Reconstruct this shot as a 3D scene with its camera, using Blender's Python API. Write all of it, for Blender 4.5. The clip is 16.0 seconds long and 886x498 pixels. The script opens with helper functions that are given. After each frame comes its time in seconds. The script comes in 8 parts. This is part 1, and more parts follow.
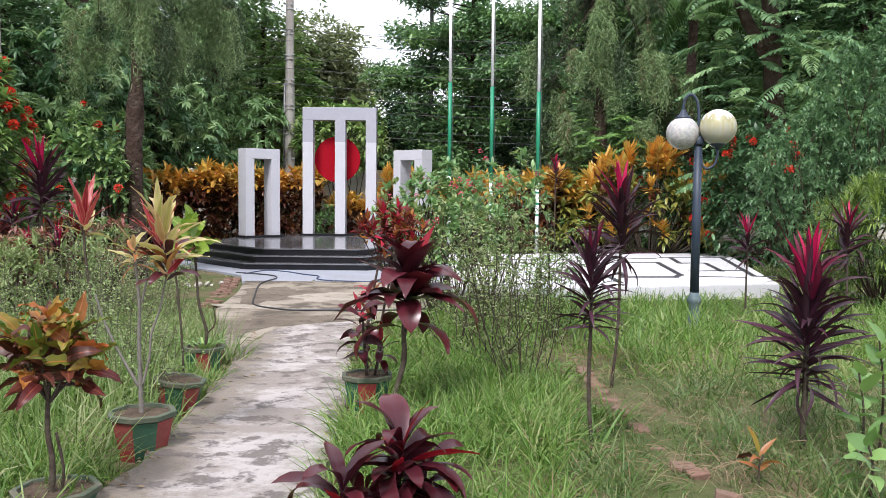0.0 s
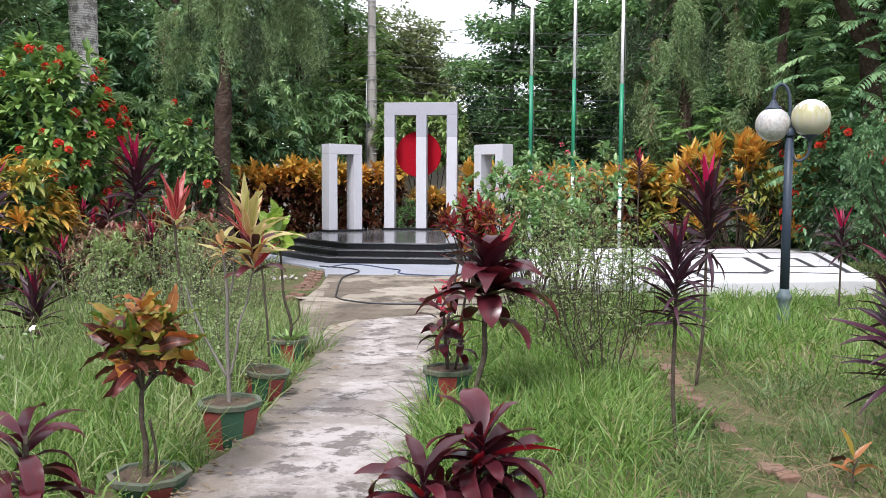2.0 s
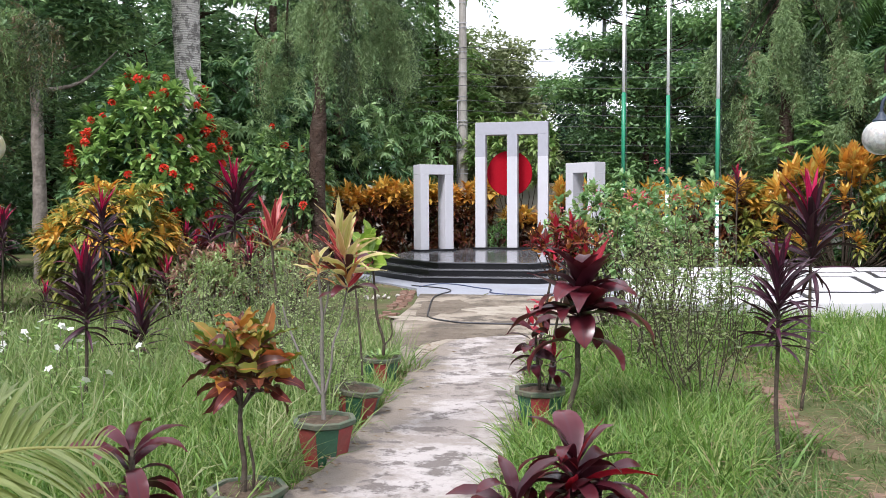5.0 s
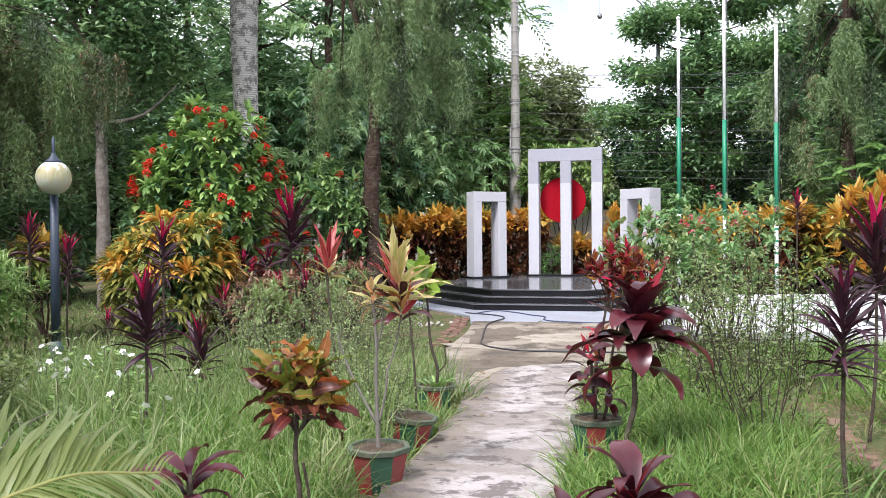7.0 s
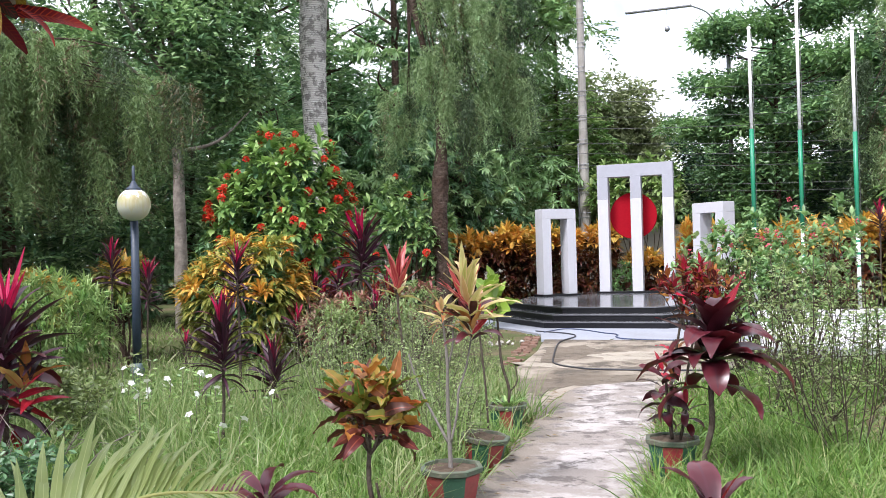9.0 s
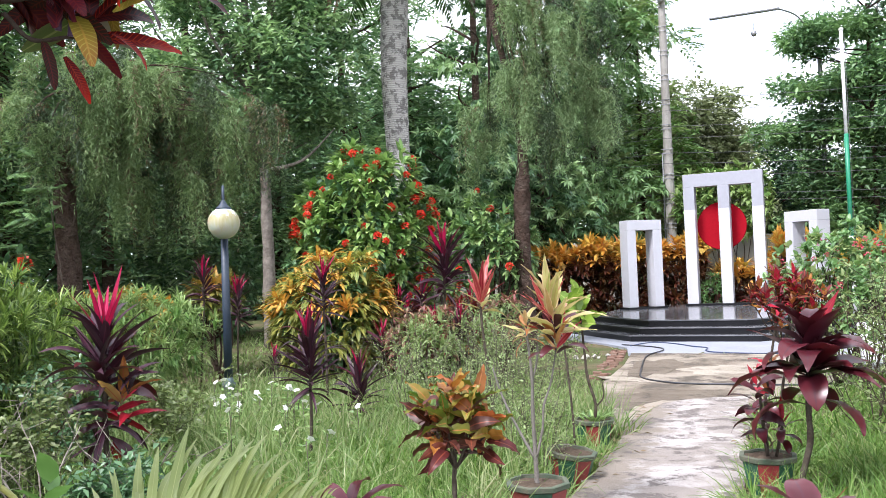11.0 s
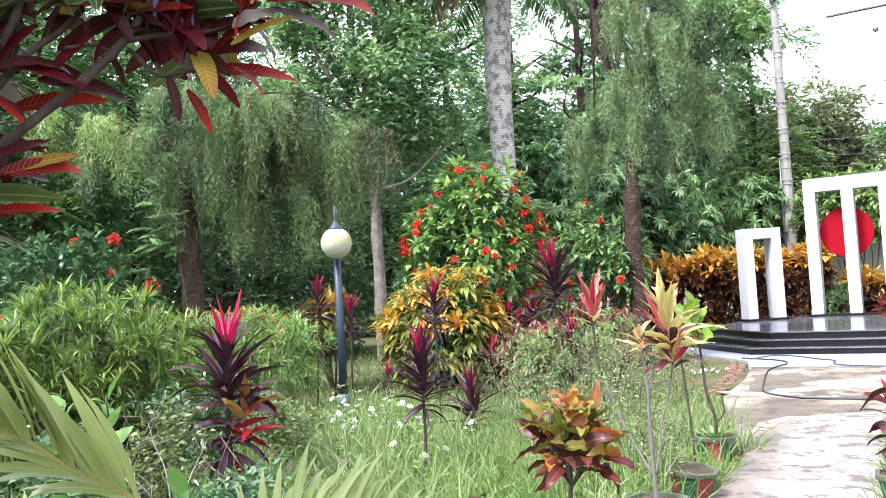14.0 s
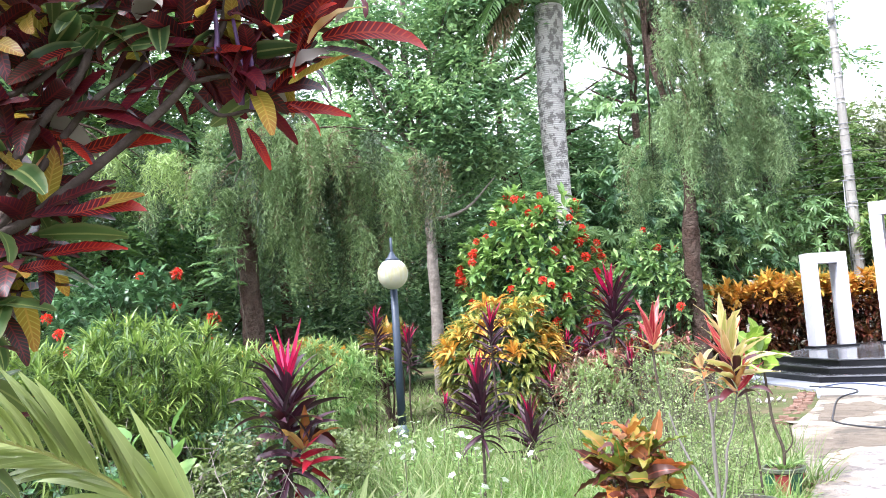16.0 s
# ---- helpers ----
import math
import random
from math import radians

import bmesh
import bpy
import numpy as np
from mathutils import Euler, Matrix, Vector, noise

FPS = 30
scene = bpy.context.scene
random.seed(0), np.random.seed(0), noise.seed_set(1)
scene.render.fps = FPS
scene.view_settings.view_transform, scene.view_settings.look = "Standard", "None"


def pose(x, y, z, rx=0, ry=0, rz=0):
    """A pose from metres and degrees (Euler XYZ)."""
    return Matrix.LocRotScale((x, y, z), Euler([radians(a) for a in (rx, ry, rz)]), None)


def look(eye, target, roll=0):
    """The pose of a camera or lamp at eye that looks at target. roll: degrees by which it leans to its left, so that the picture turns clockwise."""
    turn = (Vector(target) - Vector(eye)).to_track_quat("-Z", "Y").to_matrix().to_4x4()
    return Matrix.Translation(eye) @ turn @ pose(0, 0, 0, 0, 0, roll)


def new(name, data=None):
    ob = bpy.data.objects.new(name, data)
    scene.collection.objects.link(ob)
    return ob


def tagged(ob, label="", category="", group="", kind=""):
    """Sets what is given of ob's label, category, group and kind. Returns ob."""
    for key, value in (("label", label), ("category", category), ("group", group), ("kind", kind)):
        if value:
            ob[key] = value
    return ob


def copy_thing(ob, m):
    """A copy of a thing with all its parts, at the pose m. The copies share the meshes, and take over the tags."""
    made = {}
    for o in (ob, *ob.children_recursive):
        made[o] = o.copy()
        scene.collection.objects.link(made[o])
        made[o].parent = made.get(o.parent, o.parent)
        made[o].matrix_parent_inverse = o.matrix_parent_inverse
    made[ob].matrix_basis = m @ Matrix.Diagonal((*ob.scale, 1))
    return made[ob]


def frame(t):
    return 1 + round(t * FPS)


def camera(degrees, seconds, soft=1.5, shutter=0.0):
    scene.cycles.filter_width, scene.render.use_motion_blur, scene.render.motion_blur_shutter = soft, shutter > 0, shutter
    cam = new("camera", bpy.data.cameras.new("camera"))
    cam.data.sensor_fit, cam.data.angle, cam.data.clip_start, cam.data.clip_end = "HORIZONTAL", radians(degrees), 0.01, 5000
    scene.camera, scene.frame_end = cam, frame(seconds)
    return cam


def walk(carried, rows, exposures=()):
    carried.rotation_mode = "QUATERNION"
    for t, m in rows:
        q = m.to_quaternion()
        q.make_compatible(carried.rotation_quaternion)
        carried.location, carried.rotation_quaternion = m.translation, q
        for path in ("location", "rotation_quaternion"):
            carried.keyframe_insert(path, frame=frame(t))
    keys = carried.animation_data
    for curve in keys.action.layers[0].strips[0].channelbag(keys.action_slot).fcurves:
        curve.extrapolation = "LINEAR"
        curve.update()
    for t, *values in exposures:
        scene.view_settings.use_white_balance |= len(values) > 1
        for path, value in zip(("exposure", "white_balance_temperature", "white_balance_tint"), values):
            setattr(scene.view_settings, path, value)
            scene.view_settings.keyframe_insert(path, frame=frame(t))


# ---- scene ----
cam = camera(54.76, 16.0, 0.68)
PATH = [
    (0.0, pose(0.009, -0.005, 1.450, 86.50, -0.54, 0.00)),
    (0.5, pose(0.010, -0.006, 1.450, 86.53, -0.50, 1.31)),
    (1.0, pose(0.008, -0.002, 1.452, 86.34, -0.67, 2.68)),
    (1.5, pose(0.008, -0.005, 1.452, 86.24, -0.52, 3.99)),
    (2.0, pose(0.007, -0.003, 1.451, 86.08, -0.33, 5.38)),
    (2.5, pose(0.006, 0.001, 1.451, 86.06, -0.26, 6.63)),
    (3.0, pose(0.006, -0.001, 1.453, 86.16, 0.06, 7.90)),
    (3.5, pose(0.005, 0.000, 1.452, 86.32, 0.05, 8.85)),
    (4.0, pose(0.005, -0.000, 1.453, 86.51, 0.05, 9.70)),
    (6.5, pose(0.003, 0.002, 1.452, 88.90, 0.45, 14.11)),
    (7.0, pose(-0.001, 0.002, 1.454, 89.20, 0.48, 15.00)),
    (7.5, pose(-0.001, 0.003, 1.453, 89.56, 0.69, 16.07)),
    (8.0, pose(-0.002, 0.006, 1.453, 89.96, 0.94, 17.16)),
    (8.5, pose(0.002, -0.002, 1.455, 90.25, 1.23, 18.30)),
    (9.0, pose(0.001, -0.003, 1.458, 90.53, 1.47, 19.62)),
    (11.5, pose(-0.004, 0.008, 1.453, 91.81, 2.26, 26.49)),
    (12.0, pose(-0.006, 0.008, 1.455, 91.94, 2.31, 27.76)),
    (12.5, pose(-0.006, 0.012, 1.454, 92.24, 2.40, 29.03)),
    (13.0, pose(-0.007, 0.009, 1.455, 92.41, 2.59, 30.19)),
    (13.5, pose(-0.005, 0.005, 1.454, 92.78, 2.81, 31.22)),
    (14.0, pose(-0.007, 0.003, 1.455, 93.04, 3.30, 32.47)),
    (14.5, pose(-0.006, -0.001, 1.454, 93.27, 3.64, 33.71)),
    (15.0, pose(-0.006, 0.002, 1.454, 93.85, 3.91, 34.92)),
    (15.5, pose(-0.003, -0.002, 1.458, 94.46, 4.01, 35.72)),
    (16.0, pose(-0.002, -0.004, 1.459, 95.25, 3.91, 36.28)),
]
walk(cam, PATH, [(0.0, 0.51, 6180, 17), (4.0, 0.57, 6180, 17), (7.0, 0.70, 6150, 18), (9.0, 0.82, 6100, 18), (12.5, 1.17, 6000, 17), (16.0, 1.72, 5870, 18)])

# ------------------------------------------------------------ sky, sun
world = bpy.data.worlds.new("sky")
scene.world = world
world.use_nodes = True
wn, wl = world.node_tree.nodes, world.node_tree.links
wn.clear()
w_out, w_bg = wn.new("ShaderNodeOutputWorld"), wn.new("ShaderNodeBackground")
w_sky, w_mix = wn.new("ShaderNodeTexSky"), wn.new("ShaderNodeMix")
w_noise, w_ramp = wn.new("ShaderNodeTexNoise"), wn.new("ShaderNodeValToRGB")
SUN_EL, SUN_AZ = 54.0, 200.0          # degrees; azimuth from north (+y), clockwise
w_sky.sky_type, w_sky.sun_disc = "NISHITA", False
w_sky.sun_elevation, w_sky.sun_rotation = radians(SUN_EL), radians(SUN_AZ)
w_mix.data_type = "RGBA"
w_noise.inputs["Scale"].default_value, w_noise.inputs["Detail"].default_value = 3.2, 6
w_ramp.color_ramp.elements[0].position, w_ramp.color_ramp.elements[1].position = 0.30, 0.44
w_ramp.color_ramp.elements[0].color = (0.25, 0.25, 0.25, 1)
w_mix.inputs["B"].default_value = (9.3, 9.6, 9.9, 1)     # bright thin cloud
wl.new(w_noise.outputs["Fac"], w_ramp.inputs["Fac"])
wl.new(w_ramp.outputs["Color"], w_mix.inputs["Factor"])
wl.new(w_sky.outputs["Color"], w_mix.inputs["A"])
wl.new(w_mix.outputs["Result"], w_bg.inputs["Color"])
wl.new(w_bg.outputs["Background"], w_out.inputs["Surface"])
w_bg.inputs["Strength"].default_value = 0.115
sun = new("sun", bpy.data.lights.new("sun", "SUN"))
sun.data.energy, sun.data.angle, sun.data.color = 3.1, radians(13), (1.0, 0.97, 0.92)
_a, _e = radians(SUN_AZ), radians(SUN_EL)
sun.matrix_world = look((math.sin(_a) * math.cos(_e) * 50, math.cos(_a) * math.cos(_e) * 50, math.sin(_e) * 50), (0, 0, 0))


# ------------------------------------------------------------ materials
def shader(name, rough=0.6, metal=0.0, spec=0.5):
    m = bpy.data.materials.new(name)
    m.use_nodes = True
    n = m.node_tree.nodes
    b = n["Principled BSDF"]
    b.inputs["Roughness"].default_value, b.inputs["Metallic"].default_value = rough, metal
    b.inputs["Specular IOR Level"].default_value = spec
    return m, n, m.node_tree.links, b


def ramp(n, stops):
    r = n.new("ShaderNodeValToRGB")
    e = r.color_ramp.elements
    while len(e) < len(stops):
        e.new(0.5)
    for k, (p, c) in enumerate(stops):
        e[k].position, e[k].color = p, (*c, 1)
    return r


def mixed(n, l, fac, a, b, blend="MIX"):
    m = n.new("ShaderNodeMix")
    m.data_type, m.blend_type = "RGBA", blend
    for socket, v in (("Factor", fac), ("A", a), ("B", b)):
        if hasattr(v, "is_output"):
            l.new(v, m.inputs[socket])
        else:
            m.inputs[socket].default_value = v if socket == "Factor" else (*v, 1)
    return m.outputs["Result"]


def calc(n, l, op, a, b=0.0, clamp=False):
    m = n.new("ShaderNodeMath")
    m.operation, m.use_clamp = op, clamp
    for k, v in enumerate((a, b)):
        if hasattr(v, "is_output"):
            l.new(v, m.inputs[k])
        else:
            m.inputs[k].default_value = v
    return m.outputs[0]


def noise_node(n, l, scale, detail=5, rough=0.6, coord=None):
    t = n.new("ShaderNodeTexNoise")
    t.inputs["Scale"].default_value, t.inputs["Detail"].default_value = scale, detail
    t.inputs["Roughness"].default_value = rough
    if coord is None:
        g = n.new("ShaderNodeNewGeometry")
        coord = g.outputs["Position"]
    l.new(coord, t.inputs["Vector"])
    return t.outputs["Fac"]


def worn(name, base, dark, stain, rough=0.6, metal=0.0, spec=0.5, big=1.2, fine=30, bump=0.3, amount=0.5, depth=0.01):
    """A surface with broad stains, fine grain and a little relief."""
    m, n, l, b = shader(name, rough, metal, spec)
    f_big, f_fine = noise_node(n, l, big, 6, 0.65), noise_node(n, l, fine, 4)
    r1 = ramp(n, [(0.40, (0, 0, 0)), (0.66, (1, 1, 1))])
    l.new(f_big, r1.inputs["Fac"])
    c = mixed(n, l, calc(n, l, "MULTIPLY", r1.outputs["Color"], amount), base, stain)
    r2 = ramp(n, [(0.35, (0, 0, 0)), (0.7, (1, 1, 1))])
    l.new(f_fine, r2.inputs["Fac"])
    c = mixed(n, l, calc(n, l, "MULTIPLY", r2.outputs["Color"], 0.45), c, dark)
    l.new(c, b.inputs["Base Color"])
    l.new(calc(n, l, "ADD", calc(n, l, "MULTIPLY", f_fine, 0.25), rough - 0.12), b.inputs["Roughness"])
    bp = n.new("ShaderNodeBump")
    bp.inputs["Strength"].default_value, bp.inputs["Distance"].default_value = bump, depth
    l.new(f_fine, bp.inputs["Height"])
    l.new(bp.outputs["Normal"], b.inputs["Normal"])
    return m


def leafy(name, cols, rib=None, rib_w=0.07, veins=None, vein_n=9.0, tip=None, edge=None, rough=0.42, trans=0.22, spec=0.45, tip_pow=1.6):
    """Leaf material: colour by leaf, with optional midrib, side veins, tip and edge colours; light shines through."""
    m, n, l, b = shader(name, rough, 0, spec)
    o, g, uv = n.new("ShaderNodeObjectInfo"), n.new("ShaderNodeNewGeometry"), n.new("ShaderNodeUVMap")
    xyz = n.new("ShaderNodeSeparateXYZ")
    l.new(uv.outputs["UV"], xyz.inputs[0])
    rand = calc(n, l, "FRACT", calc(n, l, "ADD", o.outputs["Random"], g.outputs["Random Per Island"]))
    r = ramp(n, [((k + 0.0) / max(1, len(cols) - 1), c) for k, c in enumerate(cols)])
    l.new(rand, r.inputs["Fac"])
    c = r.outputs["Color"]
    grain = noise_node(n, l, 14, 3)
    c = mixed(n, l, calc(n, l, "MULTIPLY", grain, 0.35), c, tuple(q * 0.45 for q in cols[0]))
    off = calc(n, l, "ABSOLUTE", calc(n, l, "SUBTRACT", xyz.outputs["Y"], 0.5))
    if tip:
        f = calc(n, l, "POWER", xyz.outputs["X"], tip_pow)
        c = mixed(n, l, calc(n, l, "MULTIPLY", f, 0.8), c, tip)
    if edge:
        f = calc(n, l, "MULTIPLY", calc(n, l, "SUBTRACT", off, 0.30), 6.0, True)
        c = mixed(n, l, f, c, edge)
    if veins:
        w = calc(n, l, "SUBTRACT", calc(n, l, "MULTIPLY", xyz.outputs["X"], vein_n), calc(n, l, "MULTIPLY", off, 3.0))
        w = calc(n, l, "ABSOLUTE", calc(n, l, "SUBTRACT", calc(n, l, "FRACT", calc(n, l, "ADD", w, 20.0)), 0.5))
        f = calc(n, l, "MULTIPLY", calc(n, l, "SUBTRACT", 0.17, w), 9.0, True)
        c = mixed(n, l, calc(n, l, "MULTIPLY", f, 0.85), c, veins)
    if rib:
        f = calc(n, l, "MULTIPLY", calc(n, l, "SUBTRACT", rib_w, off), 24.0, True)
        c = mixed(n, l, calc(n, l, "MULTIPLY", f, 0.8), c, rib)
    l.new(c, b.inputs["Base Color"])
    t, mx = n.new("ShaderNodeBsdfTranslucent"), n.new("ShaderNodeMixShader")
    l.new(mixed(n, l, 1.0, c, (1.2, 1.25, 1.0), "MULTIPLY"), t.inputs["Color"])
    mx.inputs["Fac"].default_value = trans
    l.new(b.outputs["BSDF"], mx.inputs[1])
    l.new(t.outputs["BSDF"], mx.inputs[2])
    l.new(mx.outputs["Shader"], n["Material Output"].inputs["Surface"])
    return m


def blotched(name, pale, dark, mud, big, mid, shift=0.0, margin=False, strong=0.7):
    """Weathered cement: pale skin, mud film, dark worn blotches and fine pits; margin: mud washed in along the edges of the way."""
    m, n, l, b = shader(name, 0.8)
    g, mp = n.new("ShaderNodeNewGeometry"), n.new("ShaderNodeMapping")
    l.new(g.outputs["Position"], mp.inputs["Vector"])
    mp.inputs["Scale"].default_value = (0.9, 1.0, 1.0)
    f1, f2 = noise_node(n, l, big, 7, 0.7, mp.outputs["Vector"]), noise_node(n, l, mid, 8, 0.72, mp.outputs["Vector"])
    f3, f4 = noise_node(n, l, 70, 4, 0.75), noise_node(n, l, mid * 3.2, 6, 0.8)
    r1 = ramp(n, [(0.47 - shift, (0, 0, 0)), (0.57 - shift, (1, 1, 1))])
    r2 = ramp(n, [(0.545 - shift, (0, 0, 0)), (0.60 - shift, (1, 1, 1))])
    r4 = ramp(n, [(0.57, (0, 0, 0)), (0.66, (1, 1, 1))])
    l.new(f1, r1.inputs["Fac"])
    l.new(f2, r2.inputs["Fac"])
    l.new(f4, r4.inputs["Fac"])
    c = mixed(n, l, calc(n, l, "MULTIPLY", r1.outputs["Color"], strong), pale, mud)
    if margin:
        uv, sep = n.new("ShaderNodeUVMap"), n.new("ShaderNodeSeparateXYZ")
        l.new(uv.outputs["UV"], sep.inputs[0])
        wob = calc(n, l, "MULTIPLY", calc(n, l, "SUBTRACT", f2, 0.5), 1.3)
        left = calc(n, l, "MULTIPLY", calc(n, l, "SUBTRACT", 0.36, calc(n, l, "ADD", sep.outputs["X"], wob)), 5.0, True)
        right = calc(n, l, "MULTIPLY", calc(n, l, "SUBTRACT", calc(n, l, "ADD", sep.outputs["X"], wob), 0.93), 6.0, True)
        c = mixed(n, l, calc(n, l, "MULTIPLY", calc(n, l, "ADD", left, right, True), 0.9), c, (0.235, 0.19, 0.14))
    c = mixed(n, l, calc(n, l, "MULTIPLY", r2.outputs["Color"], strong), c, dark)
    c = mixed(n, l, calc(n, l, "MULTIPLY", r4.outputs["Color"], 0.6), c, dark)
    c = mixed(n, l, calc(n, l, "MULTIPLY", f3, 0.40), c, tuple(q * 0.55 for q in pale))
    l.new(c, b.inputs["Base Color"])
    bp = n.new("ShaderNodeBump")
    bp.inputs["Strength"].default_value, bp.inputs["Distance"].default_value = 0.9, 0.02
    l.new(calc(n, l, "SUBTRACT", f3, calc(n, l, "MULTIPLY", r2.outputs["Color"], 0.5)), bp.inputs["Height"])
    l.new(bp.outputs["Normal"], b.inputs["Normal"])
    return m


def ringed_bark():
    """Pale palm bark with close leaf-scar rings and dark lichen."""
    m, n, l, b = shader("palm_bark", 0.9)
    g, sep = n.new("ShaderNodeNewGeometry"), n.new("ShaderNodeSeparateXYZ")
    l.new(g.outputs["Position"], sep.inputs[0])
    wob = noise_node(n, l, 2.2, 4)
    z = calc(n, l, "ADD", calc(n, l, "MULTIPLY", sep.outputs["Z"], 21.0), calc(n, l, "MULTIPLY", wob, 1.6))
    ring = calc(n, l, "POWER", calc(n, l, "ABSOLUTE", calc(n, l, "SUBTRACT", calc(n, l, "FRACT", z), 0.5)), 2.0)
    f1, f2 = noise_node(n, l, 5.5, 7, 0.75), noise_node(n, l, 26, 5, 0.7)
    r1 = ramp(n, [(0.50, (0, 0, 0)), (0.54, (1, 1, 1))])
    l.new(f1, r1.inputs["Fac"])
    c = mixed(n, l, calc(n, l, "MULTIPLY", ring, 2.4, True), (0.68, 0.65, 0.62), (0.36, 0.33, 0.30))
    c = mixed(n, l, calc(n, l, "MULTIPLY", r1.outputs["Color"], 0.8), c, (0.10, 0.09, 0.08))
    c = mixed(n, l, calc(n, l, "MULTIPLY", f2, 0.5), c, (0.25, 0.24, 0.22))
    l.new(c, b.inputs["Base Color"])
    bp = n.new("ShaderNodeBump")
    bp.inputs["Strength"].default_value, bp.inputs["Distance"].default_value = 0.9, 0.03
    l.new(calc(n, l, "SUBTRACT", f2, calc(n, l, "MULTIPLY", ring, 1.6)), bp.inputs["Height"])
    l.new(bp.outputs["Normal"], b.inputs["Normal"])
    return m


M = {}
M["white_paint"] = worn("white_paint", (0.53, 0.53, 0.565), (0.48, 0.48, 0.51), (0.44, 0.43, 0.45), 0.45, big=0.9, fine=18, bump=0.08, amount=0.25)
M["grey_paint"] = worn("grey_paint", (0.36, 0.365, 0.41), (0.31, 0.315, 0.355), (0.32, 0.315, 0.34), 0.5, big=1.1, fine=18, bump=0.08, amount=0.3)
M["red_paint"] = worn("red_paint", (0.33, 0.003, 0.012), (0.26, 0.003, 0.010), (0.28, 0.006, 0.014), 0.85, spec=0.15, big=1.5, fine=20, bump=0.05, amount=0.3)
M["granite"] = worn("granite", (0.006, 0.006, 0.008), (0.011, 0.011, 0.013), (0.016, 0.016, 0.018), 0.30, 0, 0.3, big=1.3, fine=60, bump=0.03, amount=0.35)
# same dark stone; the paler base colour imitates sky reflected in the treads
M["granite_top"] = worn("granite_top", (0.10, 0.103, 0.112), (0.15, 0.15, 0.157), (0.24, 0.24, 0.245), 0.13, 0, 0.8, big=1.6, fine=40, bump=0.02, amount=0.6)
M["concrete"] = blotched("concrete", (0.56, 0.515, 0.49), (0.13, 0.105, 0.09), (0.31, 0.265, 0.23), 1.5, 4.2, 0.02, True, 0.9)
M["old_concrete"] = blotched("old_concrete", (0.39, 0.335, 0.265), (0.080, 0.064, 0.047), (0.18, 0.142, 0.10), 0.8, 1.6, 0.03, False, 0.95)
M["mud"] = blotched("mud", (0.21, 0.17, 0.125), (0.075, 0.06, 0.045), (0.13, 0.10, 0.072), 2.0, 5.0)
M["lime"] = blotched("lime", (0.47, 0.415, 0.335), (0.21, 0.17, 0.125), (0.37, 0.32, 0.25), 1.6, 4.0)
M["apron"] = worn("apron", (0.33, 0.35, 0.40), (0.25, 0.26, 0.30), (0.21, 0.20, 0.20), 0.55, big=0.9, fine=14, bump=0.15, amount=0.5)
M["slab_white"] = worn("slab_white", (0.60, 0.60, 0.62), (0.50, 0.50, 0.51), (0.42, 0.42, 0.41), 0.55, big=0.8, fine=12, bump=0.1, amount=0.35)
M["black_paint"] = worn("black_paint", (0.025, 0.025, 0.03), (0.06, 0.06, 0.065), (0.08, 0.08, 0.085), 0.5, big=2, fine=14, bump=0.05, amount=0.5)
M["brick"] = worn("brick", (0.21, 0.11, 0.078), (0.12, 0.075, 0.052), (0.17, 0.13, 0.095), 0.85, big=3, fine=35, bump=0.6, amount=0.7)
M["soil"] = worn("soil", (0.085, 0.060, 0.042), (0.035, 0.025, 0.018), (0.17, 0.13, 0.09), 0.95, spec=0.2, big=9, fine=45, bump=1.0, amount=0.7, depth=0.02)
M["pot_red"] = worn("pot_red", (0.27, 0.028, 0.030), (0.16, 0.026, 0.024), (0.19, 0.07, 0.055), 0.6, big=5, fine=40, bump=0.3, amount=0.7)
M["pot_green"] = worn("pot_green", (0.016, 0.092, 0.046), (0.018, 0.06, 0.034), (0.05, 0.09, 0.055), 0.6, big=5, fine=40, bump=0.3, amount=0.6)
M["pot_rim"] = worn("pot_rim", (0.060, 0.098, 0.062), (0.10, 0.085, 0.062), (0.17, 0.145, 0.11), 0.75, spec=0.3, big=7, fine=40, bump=0.5, amount=0.7)
M["lamp_paint"] = worn("lamp_paint", (0.020, 0.034, 0.058), (0.015, 0.022, 0.034), (0.045, 0.065, 0.085), 0.52, big=4, fine=40, bump=0.15, amount=0.5)
M["lamp_base"] = worn("lamp_base", (0.06, 0.095, 0.115), (0.05, 0.08, 0.09), (0.16, 0.20, 0.18), 0.55, big=8, fine=40, bump=0.3, amount=0.7)
M["pole_white"] = worn("pole_white", (0.80, 0.80, 0.80), (0.62, 0.62, 0.62), (0.60, 0.59, 0.56), 0.4, big=2.5, fine=30, bump=0.05, amount=0.4)
M["pole_green"] = worn("pole_green", (0.015, 0.24, 0.12), (0.012, 0.17, 0.09), (0.03, 0.20, 0.12), 0.4, big=2.5, fine=30, bump=0.05, amount=0.4)
M["cement_pole"] = worn("cement_pole", (0.38, 0.36, 0.33), (0.25, 0.24, 0.22), (0.24, 0.22, 0.19), 0.85, big=1.6, fine=25, bump=0.4, amount=0.7)
M["steel"] = worn("steel", (0.33, 0.34, 0.36), (0.24, 0.25, 0.27), (0.26, 0.24, 0.22), 0.45, 0.7, big=4, fine=40, bump=0.1, amount=0.4)
M["wire"] = worn("wire", (0.09, 0.09, 0.095), (0.05, 0.05, 0.055), (0.14, 0.14, 0.14), 0.5, big=2, fine=20, bump=0.02)
M["hose"] = worn("hose", (0.030, 0.032, 0.04), (0.05, 0.05, 0.055), (0.07, 0.065, 0.06), 0.45, big=3, fine=30, bump=0.05)
